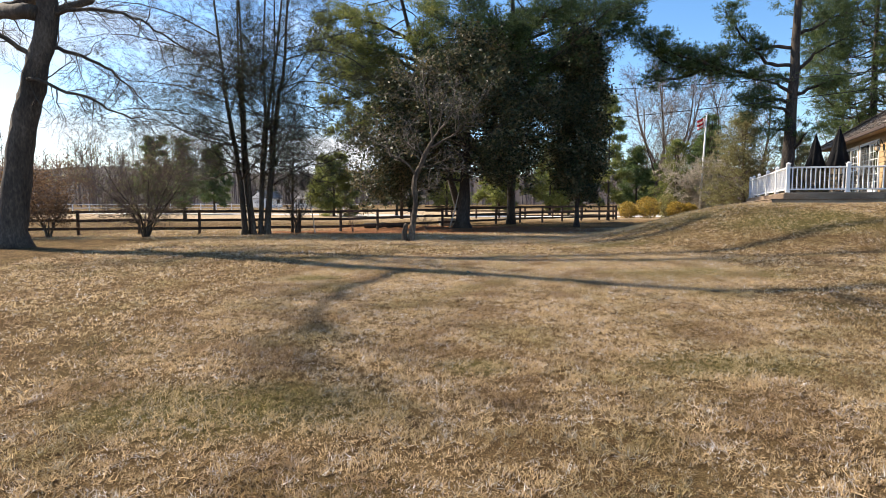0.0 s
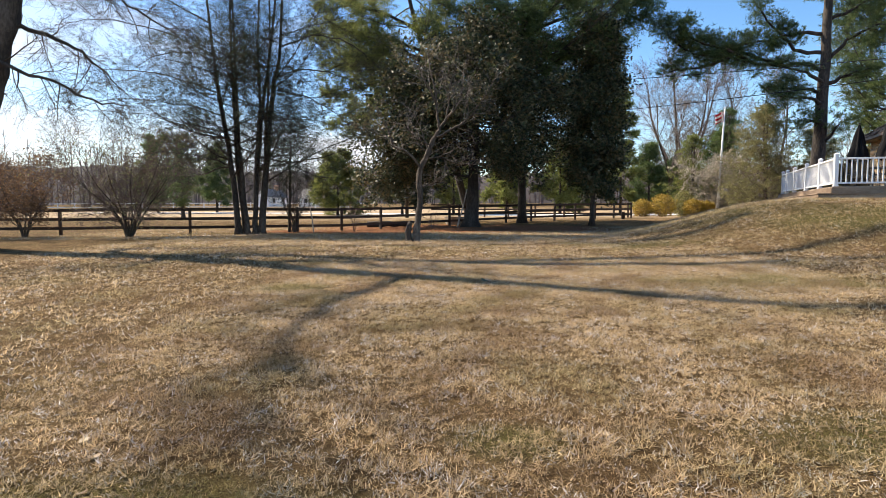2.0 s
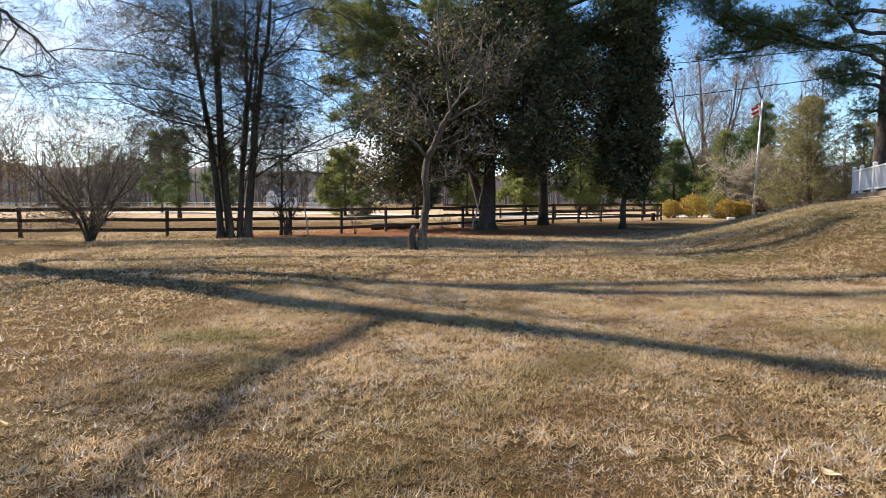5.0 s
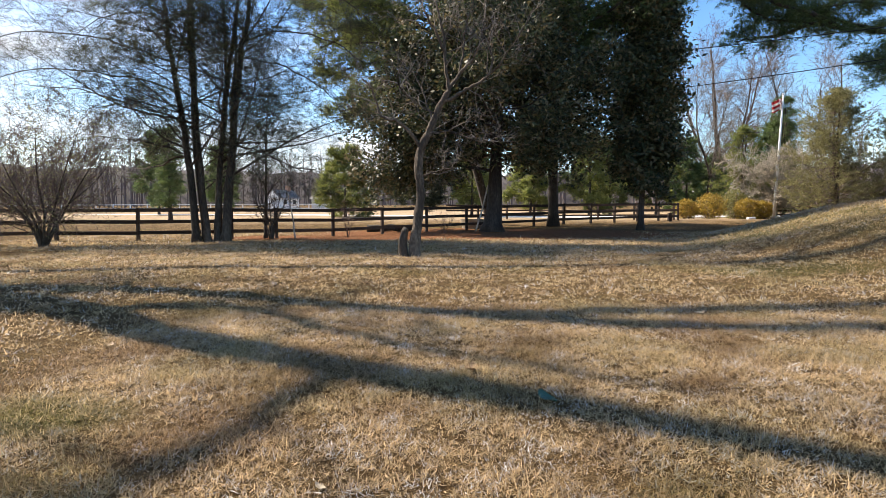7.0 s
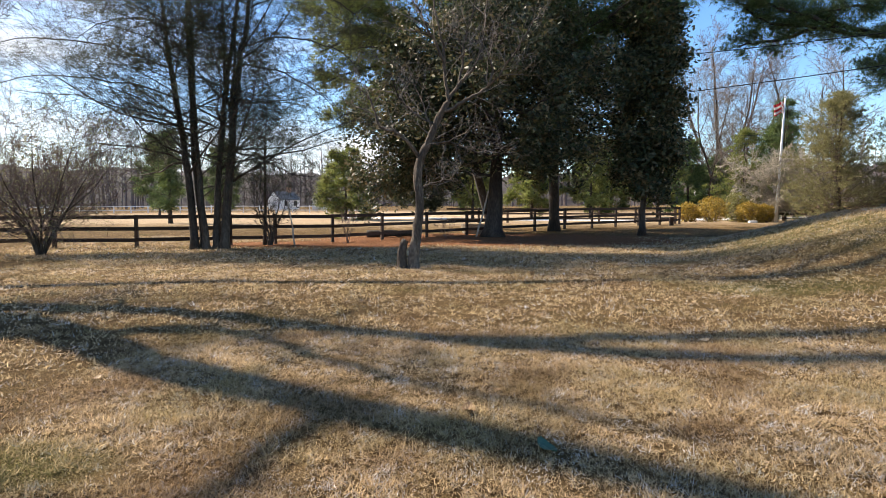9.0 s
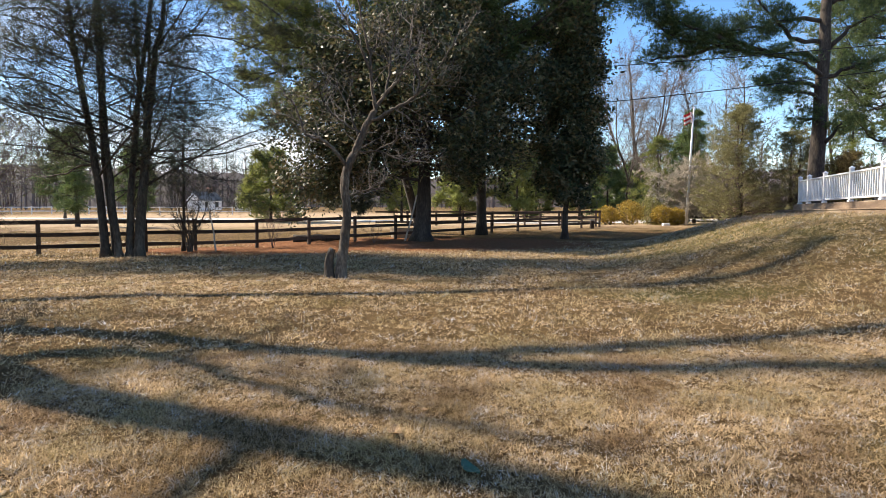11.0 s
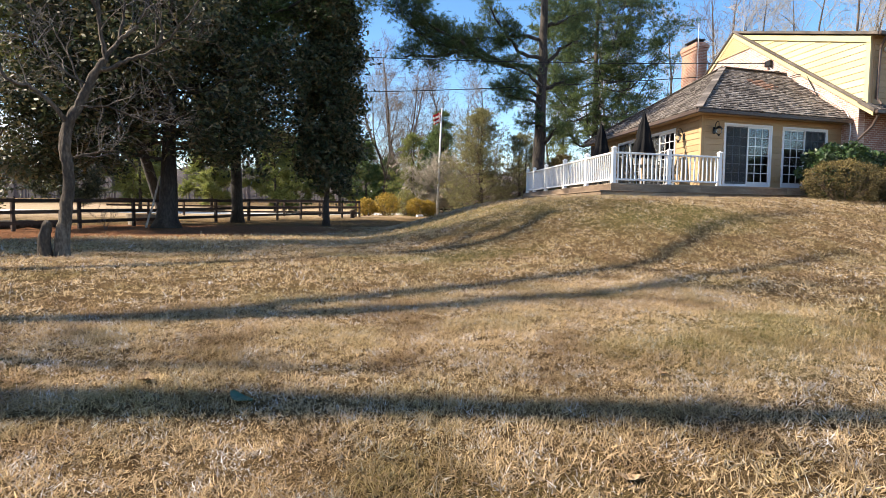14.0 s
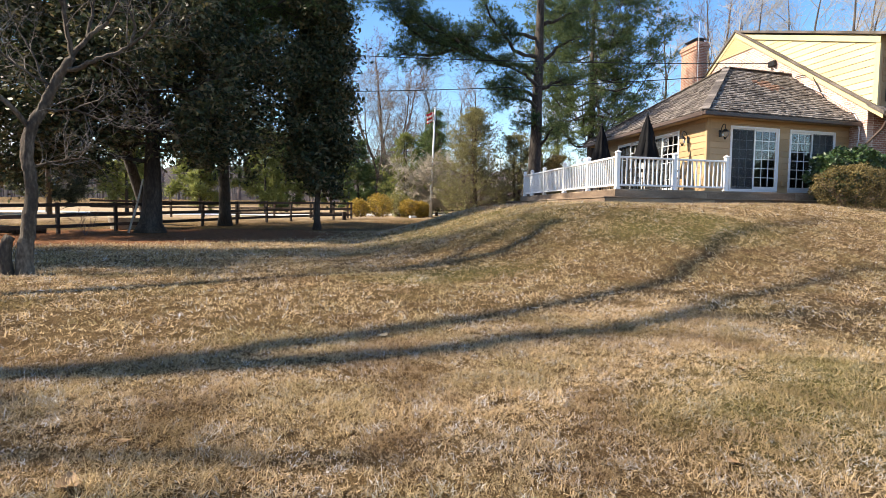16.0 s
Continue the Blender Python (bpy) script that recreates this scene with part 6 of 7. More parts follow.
GRAVEL = material("pale_gravel", [(0.48, 0.45, 0.41), (0.60, 0.57, 0.52), (0.70, 0.66, 0.61)], 0.95, 0.6, 12, 0.3)


def track():
    vs, fs = [], []
    pts = [(-60, 84), (-30, 80), (-8, 72), (6, 66), (18, 67), (34, 74), (60, 84)]
    line = spaced([(x, y, 0) for x, y in pts], 1, 1, random.Random(1), 0, 8)
    for i, (p, _) in enumerate(line):
        d = (line[min(i + 1, len(line) - 1)][0] - line[max(i - 1, 0)][0]).normalized()
        c = Vector((-d.y, d.x, 0))
        for s in (-3.4, -1.1, 1.1, 3.4):
            q = p + c * s
            vs.append((q.x, q.y, ground(q.x, q.y) + 0.05))
    for i in range(len(line) - 1):
        for j in range(3):
            b = i * 4 + j
            fs.append((b, b + 1, b + 5, b + 4))
    tagged(raw("road", vs, fs, GRAVEL, None, smooth=True), "pale gravel track crossing the far paddock", "track", kind="structure")


track()


# ---- wires to the house ----
def wire(name, a, b, sag, label, r=0.018):
    ob = thing(name, a, label, "wire", "overhead wires")
    a, b = Vector(a), Vector(b)
    line = []
    for i in range(25):
        t = i / 24
        line.append((a.lerp(b, t) - Vector((0, 0, 4 * sag * t * (1 - t))), r))
    v, f = tube_mesh([(line, 5)])
    raw("cable", v, f, BLACK_METAL, ob, smooth=True)


wire("overhead_wire", at_house(9.72, 4.6, 7.25), (-6.0, 50.5, 11.5), 0.5, "black service wire running to the brick gable")
wire("overhead_wire", at_house(9.72, 3.9, 6.75), (-6.0, 50.5, 8.4), 0.6, "lower black wire running to the brick gable")
pole_z = ground(-51.2, 110.0)
far_pole = thing("utility_pole", (-51.2, 110.0, pole_z), "thin dark utility pole standing across the field", "utility pole")
pv, pf = tube_mesh([([(Vector((-51.2, 110.0, pole_z - 0.2)), 0.16), (Vector((-51.1, 110.0, pole_z + 7.4)), 0.11)], 8)])
raw("pole", pv, pf, BARK_DARK, far_pole, smooth=True)
wire("overhead_wire", (60, 70, 9.5), (-6.0, 50.5, 8.0), 1.0, "thin black wire crossing behind the flagpole", 0.012)
pz = ground(-6.0, 50.5)
up_ = thing("utility_pole", (-6.0, 50.5, pz), "brown wooden utility pole hidden behind the magnolias", "utility pole")
v_, f_ = tube_mesh([([(Vector((-6.0, 50.5, pz - 0.2)), 0.15), (Vector((-6.0, 50.5, 12.0)), 0.11)], 10)])
raw("pole", v_, f_, BARK, up_, smooth=True)
part("crossarm", bevelled((-6.0, 50.5, 11.3), (2.0, 0.6, 0), (-0.03, 0.11, 0), (0, 0, 0.12), 0.01), BARK, up_)


# ---- more of the house ----
def flat_prism(corners, a0, a1):
    """A solid between two planes across the house: corners as (b, z)."""
    bm = bmesh.new()
    f0 = [bm.verts.new(at_house(a0, b, z)) for b, z in corners]
    f1 = [bm.verts.new(at_house(a1, b, z)) for b, z in corners]
    bm.faces.new(f0)
    bm.faces.new(f1[::-1])
    for i in range(len(corners)):
        j = (i + 1) % len(corners)
        bm.faces.new((f0[i], f1[i], f1[j], f0[j]))
    bmesh.ops.recalc_face_normals(bm, faces=bm.faces)
    return bm


def rake_b(z, over=0.0):
    """How far forward the front roof slope of the main block lies at a height."""
    return 7.08 - (9.32 - over - z) / 0.634


def dormer_cheek():
    z = 4.68
    while z < 9.0:
        zt = z + 0.23
        top_front = 7.0 - 0.06
        # the board runs from the front corner back to the roof slope
        def front(h):
            return -0.25 if h <= top_front else -0.25 + (h - top_front) / 0.303
        b0, b1 = front(zt), rake_b(z)
        b2 = rake_b(zt)
        f0 = front(z)
        if b1 - f0 > 0.15:
            lo, hi = GABLE_A + 0.068, GABLE_A + 0.09
            bm = bmesh.new()
            c = [(lo, f0, z), (lo, b1, z), (hi, max(b2, b0 + 0.02), zt - 0.005), (hi, b0, zt - 0.005)]
            vs = [bm.verts.new(at_house(*p)) for p in c] + [bm.verts.new(at_house(GABLE_A + 0.1, p[1], p[2])) for p in c]
            for f in ((0, 1, 2, 3), (0, 4, 5, 1), (1, 5, 6, 2), (2, 6, 7, 3), (3, 7, 4, 0)):
                bm.faces.new([vs[i] for i in f])
            bmesh.ops.recalc_face_normals(bm, faces=bm.faces)
            part("siding_board", bm, SIDING_YELLOW, house)
        z += 0.23
    # trim along the dormer's top and its front corner
    part("corner_board", house_box(GABLE_A + 0.03, GABLE_A + 0.10, -0.30, -0.12, 4.6, 6.95, 0.004), TRIM_YELLOW, house)
    p, q = at_house(GABLE_A + 0.04, -0.3, 6.82), at_house(GABLE_A + 0.04, 7.0, 9.05)
    part("frieze_board", bevelled((p + q) / 2, q - p, U * 0.05, (0, 0, 0.2), 0.004), TRIM_YELLOW, house)


def gable_vent():
    """Louvres in the peak of the gable."""
    z = 8.26
    while z < 9.02:
        half = (9.32 - 0.2 - z) / 0.66 - 0.15
        if half > 0.1:
            part("louvre_slat", flat_prism([(7.08 - half, z), (7.08 + half, z), (7.08 + half - 0.06, z + 0.06), (7.08 - half + 0.06, z + 0.06)], GABLE_A - 0.045, GABLE_A - 0.004), TRIM_YELLOW, house)
        z += 0.085


def chimney():
    ob = thing("chimney", at_house(9.6, 10.1, 4.0), "tall red brick chimney with corbelled top and metal cap", "chimney")
    part("shaft", house_box(9.28, 9.95, 9.4, 10.75, 2.0, 9.1, 0.01), BRICK_CHIMNEY, ob)
    for k, (o, z0, z1) in enumerate(((0.04, 9.1, 9.25), (0.08, 9.25, 9.4), (0.03, 9.4, 9.5))):
        part("corbel", house_box(9.28 - o, 9.95 + o, 9.4 - o, 10.75 + o, z0, z1 - 0.004, 0.008), BRICK_CHIMNEY, ob)
    part("flue", house_box(9.4, 9.83, 9.6, 10.5, 9.5, 9.66), BLACK_METAL, ob)
    part("cap", house_box(9.33, 9.9, 9.5, 10.6, 9.66, 9.72, 0.01), BLACK_METAL, ob)
    v, f = tube_mesh([([(at_house(9.3, 9.3, z), 0.016) for z in (6.6, 8.0, 9.0, 10.4)], 6)])
    raw("vent_pipe", v, f, STEEL, ob)


dormer_cheek()
gable_vent()
chimney()


def downspouts():
    for pts in ([(9.9, -0.72, 4.28), (9.9, -0.5, 3.9), (9.72, 0.1, 3.3), (9.72, 0.12, 1.4)], [(10.15, -0.62, 6.9), (10.18, -0.40, 6.5), (10.18, -0.36, 4.85), (10.2, -0.55, 4.62)]):
        line = [(at_house(*p), 0.045) for p in pts]
        v, f = tube_mesh([(line, 8)])
        raw("downspout", v, f, BROWN_METAL, house, "brown metal downspout")
    for b, z in ((0.0, 6.45),):
        part("floodlight", house_box(10.45, 10.62, -0.46, -0.30, z, z + 0.16, 0.03), WHITE, house)
        part("floodlight", house_box(10.70, 10.87, -0.46, -0.30, z, z + 0.16, 0.03), WHITE, house)
    part("outlet_box", house_box(6.76, 6.88, 0.62, 0.665, 2.0, 2.16, 0.008), SIDING, house, "tan outlet cover")
    # loose service cables on the gable
    rng = random.Random(3)
    for pts in ([(9.74, 4.6, 7.2), (9.74, 3.9, 6.5), (9.73, 2.2, 5.7), (9.73, 0.6, 4.6), (9.66, 0.2, 3.9), (9.66, 0.3, 2.6)], [(9.73, 3.3, 6.4), (9.73, 2.4, 6.2), (9.72, 1.6, 5.0), (9.72, 0.5, 4.5)]):
        v, f = tube_mesh([(spaced([at_house(*p) for p in pts], 0.018, 0.018, rng, 0.015), 5)])
        raw("cable", v, f, STEEL if pts[0][1] > 4 else BLACK_METAL, house)
    part("wire_bracket", house_box(9.62, 9.78, 4.4, 4.75, 7.1, 7.35, 0.03), BLACK_METAL, house)


downspouts()


def shakes(c0, c1, c2, c3, seed, name="shake"):
    """Split shingles in overlapping courses over a roof plane: eave from c0 to c1, upper edge from c3 to c2."""
    rng = random.Random(seed)
    p0, p1, p2, p3 = [at_house(*c) for c in (c0, c1, c2, c3)]
    up = ((p3 + p2) / 2 - (p0 + p1) / 2)
    courses = int(up.length / 0.185)
    nrm = (p1 - p0).cross(p3 - p0).normalized()
    if nrm.z < 0:
        nrm = -nrm
    verts, faces, stained = [], [], []
    stain = at_house(7.6, 2.4, 5.75)
    for k in range(courses):
        f0, f1 = k / courses, min(1.0, (k + 1.25) / courses)
        a0, b0 = p0.lerp(p3, f0), p1.lerp(p2, f0)
        a1, b1 = p0.lerp(p3, f1), p1.lerp(p2, f1)
        L = (b0 - a0).length
        s = 0.0
        while s < L - 0.02:
            w = rng.uniform(0.09, 0.20)
            e = min(L, s + w)
            t0, t1 = s / L, (e - 0.008) / L
            drop = rng.uniform(-0.028, 0.022) / up.length
            q0, q1 = a0.lerp(b0, t0) - up * (0.012 / up.length + drop), a0.lerp(b0, t1) - up * (0.012 / up.length + drop)
            q2, q3 = a1.lerp(b1, t1), a1.lerp(b1, t0)
            th = rng.uniform(0.024, 0.05)
            if ((q0 + q1) / 2 - stain).length * rng.uniform(0.75, 1.5) < 0.5:
                stained.append(len(faces) // 4)
            b = len(verts)
            verts += [q0 + nrm * 0.004, q1 + nrm * 0.004, q2 + nrm * 0.004, q3 + nrm * 0.004, q0 + nrm * th, q1 + nrm * th, q2 + nrm * 0.010, q3 + nrm * 0.010]
            faces += [(b + 4, b + 5, b + 6, b + 7), (b, b + 1, b + 5, b + 4), (b + 1, b + 2, b + 6, b + 5), (b + 3, b, b + 4, b + 7)]
            s = e
    if stained:
        hit = set(stained)
        red = [f for i, f in enumerate(faces) if i // 4 in hit]
        faces = [f for i, f in enumerate(faces) if i // 4 not in hit]
        used = {v: k for k, v in enumerate(sorted({v for f in red for v in f}))}
        tagged(raw(name, [verts[v] for v in sorted(used)], [tuple(used[v] for v in f) for f in red], SHAKE_RED, house, "newer reddish cedar shakes"), kind="stuff")
    ob = raw(name, verts, faces, SHAKE_REST, house, "weathered grey split cedar shakes")
    tagged(ob, kind="stuff")
    # cap of the slope's two hips
    return ob


EA, EB = WALL_A - 0.47, WALL_B - 0.47
shakes((EA, EB, EAVE_Z + 0.01), (GABLE_A - 0.02, EB, EAVE_Z + 0.01), (GABLE_A - 0.02, 3.68, 6.56), (6.65, 3.68, 6.56), 1)
shakes((EA, 9.8, EAVE_Z + 0.01), (EA, EB, EAVE_Z + 0.01), (6.65, 3.66, 6.56), (6.64, 3.70, 6.56), 2)
shakes((GABLE_A - 0.12, -0.71, 4.39), (GABLE_A + 8, -0.71, 4.39), (GABLE_A + 8, -0.03, 4.82), (GABLE_A - 0.12, -0.03, 4.82), 3)
for p, q in (((EA, EB, EAVE_Z + 0.02), (6.65, 3.68, 6.58)), ((6.65, 3.68, 6.58), (GABLE_A - 0.03, 3.68, 6.58)), ((EA, 9.8, EAVE_Z + 0.02), (6.65, 3.68, 6.58))):
    a_, b_ = at_house(*p), at_house(*q)
    n_ = int((b_ - a_).length / 0.28)
    for k in range(n_):
        m0, m1 = a_.lerp(b_, k / n_), a_.lerp(b_, (k + 1.1) / n_)
        d_ = m1 - m0
        side_ = d_.cross(Vector((0, 0, 1))).normalized()
        part("ridge_cap", bevelled((m0 + m1) / 2 + Vector((0, 0, 0.02)), d_, side_ * 0.24, d_.cross(side_).normalized() * 0.035, 0.004), SHAKE, house)


def wall_lantern(at, out, label):
    """A gooseneck carriage lamp with a glass globe on a wall."""
    at, out = Vector(at), Vector(out).normalized()
    ob = thing("wall_lantern", at, label, "lantern", "wall lanterns")
    side = Vector((-out.y, out.x, 0))
    part("back_plate", bevelled(at + out * 0.015, side * 0.11, out * 0.03, (0, 0, 0.22), 0.012), BLACK_METAL, ob)
    rng = random.Random(2)
    v, f = tube_mesh([(spaced([at + out * 0.03 + Vector((0, 0, 0.05)), at + out * 0.10 + Vector((0, 0, 0.24)), at + out * 0.20 + Vector((0, 0, 0.26)), at + out * 0.22 + Vector((0, 0, 0.10))], 0.014, 0.012, rng, 0.0), 7)])
    raw("arm", v, f, BLACK_METAL, ob, smooth=True)
    bm = bmesh.new()
    bmesh.ops.create_cone(bm, cap_ends=True, segments=14, radius1=0.13, radius2=0.035, depth=0.10, matrix=Matrix.Translation(at + out * 0.22 + Vector((0, 0, 0.07))))
    part("hood", bm, BLACK_METAL, ob)
    bm = bmesh.new()
    bmesh.ops.create_uvsphere(bm, u_segments=14, v_segments=10, radius=0.095, matrix=Matrix.Translation(at + out * 0.22 + Vector((0, 0, -0.05))) @ Matrix.Diagonal((1, 1, 1.15, 1)))
    g = part("globe", bm, GLASS, ob, "clear glass globe")
    g.data.polygons.foreach_set("use_smooth", [True] * len(g.data.polygons))
    bm = bmesh.new()
    bmesh.ops.create_cone(bm, cap_ends=True, segments=10, radius1=0.02, radius2=0.05, depth=0.06, matrix=Matrix.Translation(at + out * 0.22 + Vector((0, 0, -0.18))))
    part("finial", bm, BLACK_METAL, ob)


FACE_FRONT, FACE_SIDE = Vector((U.y, -U.x, 0)), Vector((-V.y, V.x, 0))
wall_lantern(at_house(4.12, WALL_B - 0.03, 3.60), FACE_FRONT, "black gooseneck carriage lantern on the tan siding")
wall_lantern(at_house(WALL_A - 0.03, 1.70, 3.50), FACE_SIDE, "black gooseneck carriage lantern near the corner")


# ---- on the deck ----
def umbrella(a, b, top, label):
    c = at_house(a, b, DECK_Z)
    ob = thing("patio_umbrella", c, label, "umbrella", "umbrellas on the deck")
    v, f = tube_mesh([([(c, 0.024), (Vector((c.x, c.y, top - 0.03)), 0.022)], 8)])
    raw("pole", v, f, BLACK_METAL, ob, smooth=True)
    bm = bmesh.new()
    bmesh.ops.create_cone(bm, cap_ends=True, segments=20, radius1=0.27, radius2=0.23, depth=0.10, matrix=Matrix.Translation(c + Vector((0, 0, 0.05))))
    part("base", bm, BLACK_METAL, ob)
    n, rows = 32, 14
    vs, fs = [], []
    z0, z1 = top - 1.55, top - 0.06
    for j in range(rows + 1):
        t = j / rows
        R = 0.30 * (1 - t) ** 0.8 + 0.035
        if t > 0.82:
            R *= 0.85
        for i in range(n):
            w = 2 * math.pi * i / n
            r = R * (1 + 0.28 * math.cos(8 * w + 2.2 * t) * (1 - 0.4 * t)) * (0.93 if 0.42 < t < 0.48 else 1)
            vs.append((c.x + r * math.cos(w + 0.5 * t), c.y + r * math.sin(w + 0.5 * t), z0 + (z1 - z0) * t + 0.05 * math.cos(8 * w) * (1 - t)))
    for j in range(rows):
        for i in range(n):
            fs.append((j * n + i, j * n + (i + 1) % n, (j + 1) * n + (i + 1) % n, (j + 1) * n + i))
    raw("canopy", vs, fs, CANVAS, ob, "folded black canvas canopy", smooth=True)
    zt = z0 + (z1 - z0) * 0.45
    v, f = tube_mesh([([(Vector((c.x + 0.20 * math.cos(k), c.y + 0.20 * math.sin(k), zt)), 0.012) for k in np.linspace(0, 6.28, 17)], 5)])
    raw("strap", v, f, CANVAS, ob)
    bm = bmesh.new()
    bmesh.ops.create_uvsphere(bm, u_segments=8, v_segments=6, radius=0.04, matrix=Matrix.Translation((c.x, c.y, top)))
    part("finial", bm, BLACK_METAL, ob)


umbrella(2.15, 2.0, 4.32, "closed black patio umbrella standing on the deck")
umbrella(2.15, 5.6, 4.5, "closed black patio umbrella farther along the deck")


def patio_table(a, b, r, label):
    c = at_house(a, b, DECK_Z)
    ob = thing("patio_table", c, label, "table", "patio furniture")
    bm = bmesh.new()
    bmesh.ops.create_cone(bm, cap_ends=True, segments=28, radius1=r, radius2=r, depth=0.035, matrix=Matrix.Translation(c + Vector((0, 0, 0.72))))
    part("tabletop", bm, BLACK_METAL, ob)
    for k in range(4):
        w = 0.78 + k * math.pi / 2
        d = Vector((math.cos(w), math.sin(w), 0))
        v, f = tube_mesh([([(c + d * r * 0.75, 0.02), (c + d * r * 0.6 + Vector((0, 0, 0.4)), 0.018), (c + d * r * 0.7 + Vector((0, 0, 0.70)), 0.018)], 6)])
        raw("leg", v, f, BLACK_METAL, ob)


def patio_chair(proto=None):
    ob = thing("patio_chair", (0, 0, 0), "black metal patio chair with slatted back on the deck", "chair", "patio furniture")
    def tube(nm, pts, r=0.014):
        v, f = tube_mesh([([(Vector(p), r) for p in pts], 6)])
        raw(nm, v, f, BLACK_METAL, ob)
    for x in (-0.24, 0.24):
        tube("leg", [(x, -0.23, 0), (x, -0.23, 0.64)])
        tube("leg", [(x, 0.26, 0), (x, 0.22, 0.45), (x * 0.95, 0.34, 0.95)])
        tube("armrest", [(x, -0.25, 0.64), (x, 0.0, 0.67), (x, 0.27, 0.66)], 0.018)
    part("seat", bevelled((0, 0, 0.43), (0.48, 0, 0), (0, 0.46, 0), (0, 0, 0.03), 0.008), BLACK_METAL, ob)
    tube("top_rail", [(-0.23, 0.34, 0.95), (0, 0.36, 0.98), (0.23, 0.34, 0.95)], 0.016)
    for k in range(7):
        x = -0.18 + 0.06 * k
        part("back_slat", bevelled((x, 0.275, 0.69), (0.022, 0, 0), (0, 0.012, 0), (0, 0.12, 0.50), 0), BLACK_METAL, ob)
    return ob


patio_table(2.15, 2.0, 0.65, "round black metal patio table under the umbrella")
patio_table(2.15, 5.6, 0.6, "round black metal patio table by the railing")
chair = patio_chair()
spots = [(2.15, 2.0, w) for w in (20, 110, 200, 290)] + [(2.15, 5.6, w) for w in (60, 180, 300)] + [(1.0, 3.8, 250)]
for k, (a, b, w) in enumerate(spots):
    c = at_house(a, b, DECK_Z)
    d = Vector((math.cos(radians(w)), math.sin(radians(w)), 0))
    q = c + d * (0.95 if k < 7 else 0)
    m = pose(q.x, q.y, DECK_Z, 0, 0, w - 90)
    if k == 0:
        chair.matrix_basis = m
    else:
        copy_thing(chair, m)


# ---- planting by the house ----
def house_mass(name, a, b, z, dims, count, size, mat, seed, label, square=4.0, hollow=0.72):
    c = at_house(a, b, z)
    return leafy_mass(name, tuple(c), dims, count, size, mat, seed, label, "planting by the house", True, square, hollow, base=z - dims[2] / 2)


house_mass("laurel_shrub", 9.15, -0.25, 2.25, (4.2, 1.3, 1.9), 9000, 0.15, LEAF_LAUREL, 301, "glossy green laurel shrub against the house", 3.0, 0.6)
house_mass("clipped_shrub", 7.85, -1.25, 1.88, (2.7, 1.6, 1.35), 15000, 0.055, LEAF_BRONZE, 302, "clipped bronze-brown hedge shrub beside the deck", 2.9)
house_mass("clipped_shrub", 10.5, -1.45, 1.9, (2.3, 1.5, 1.3), 11000, 0.055, LEAF_BRONZE, 303, "clipped bronze-brown hedge shrub by the brick wall", 2.9)
house_mass("clipped_shrub", 10.2, -2.5, 1.72, (1.5, 1.2, 0.95), 7000, 0.05, LEAF_OLIVE, 304, "low clipped olive-green shrub at the border's edge", 2.8)


def brick_edging():
    ob = thing("brick_edging", at_house(9.1, -3.05, 1.25), "short stack of red bricks edging the shrub border", "bricks")
    rng = random.Random(7)
    for row in range(3):
        for k in range(5):
            o = 0.11 * (row % 2)
            part("brick", house_box(9.0 + k * 0.225 + o, 9.215 + k * 0.225 + o, -3.15 + rng.uniform(-0.01, 0.01), -3.04, 1.18 + row * 0.08, 1.255 + row * 0.08, 0.006), BRICK, ob)


brick_edging()


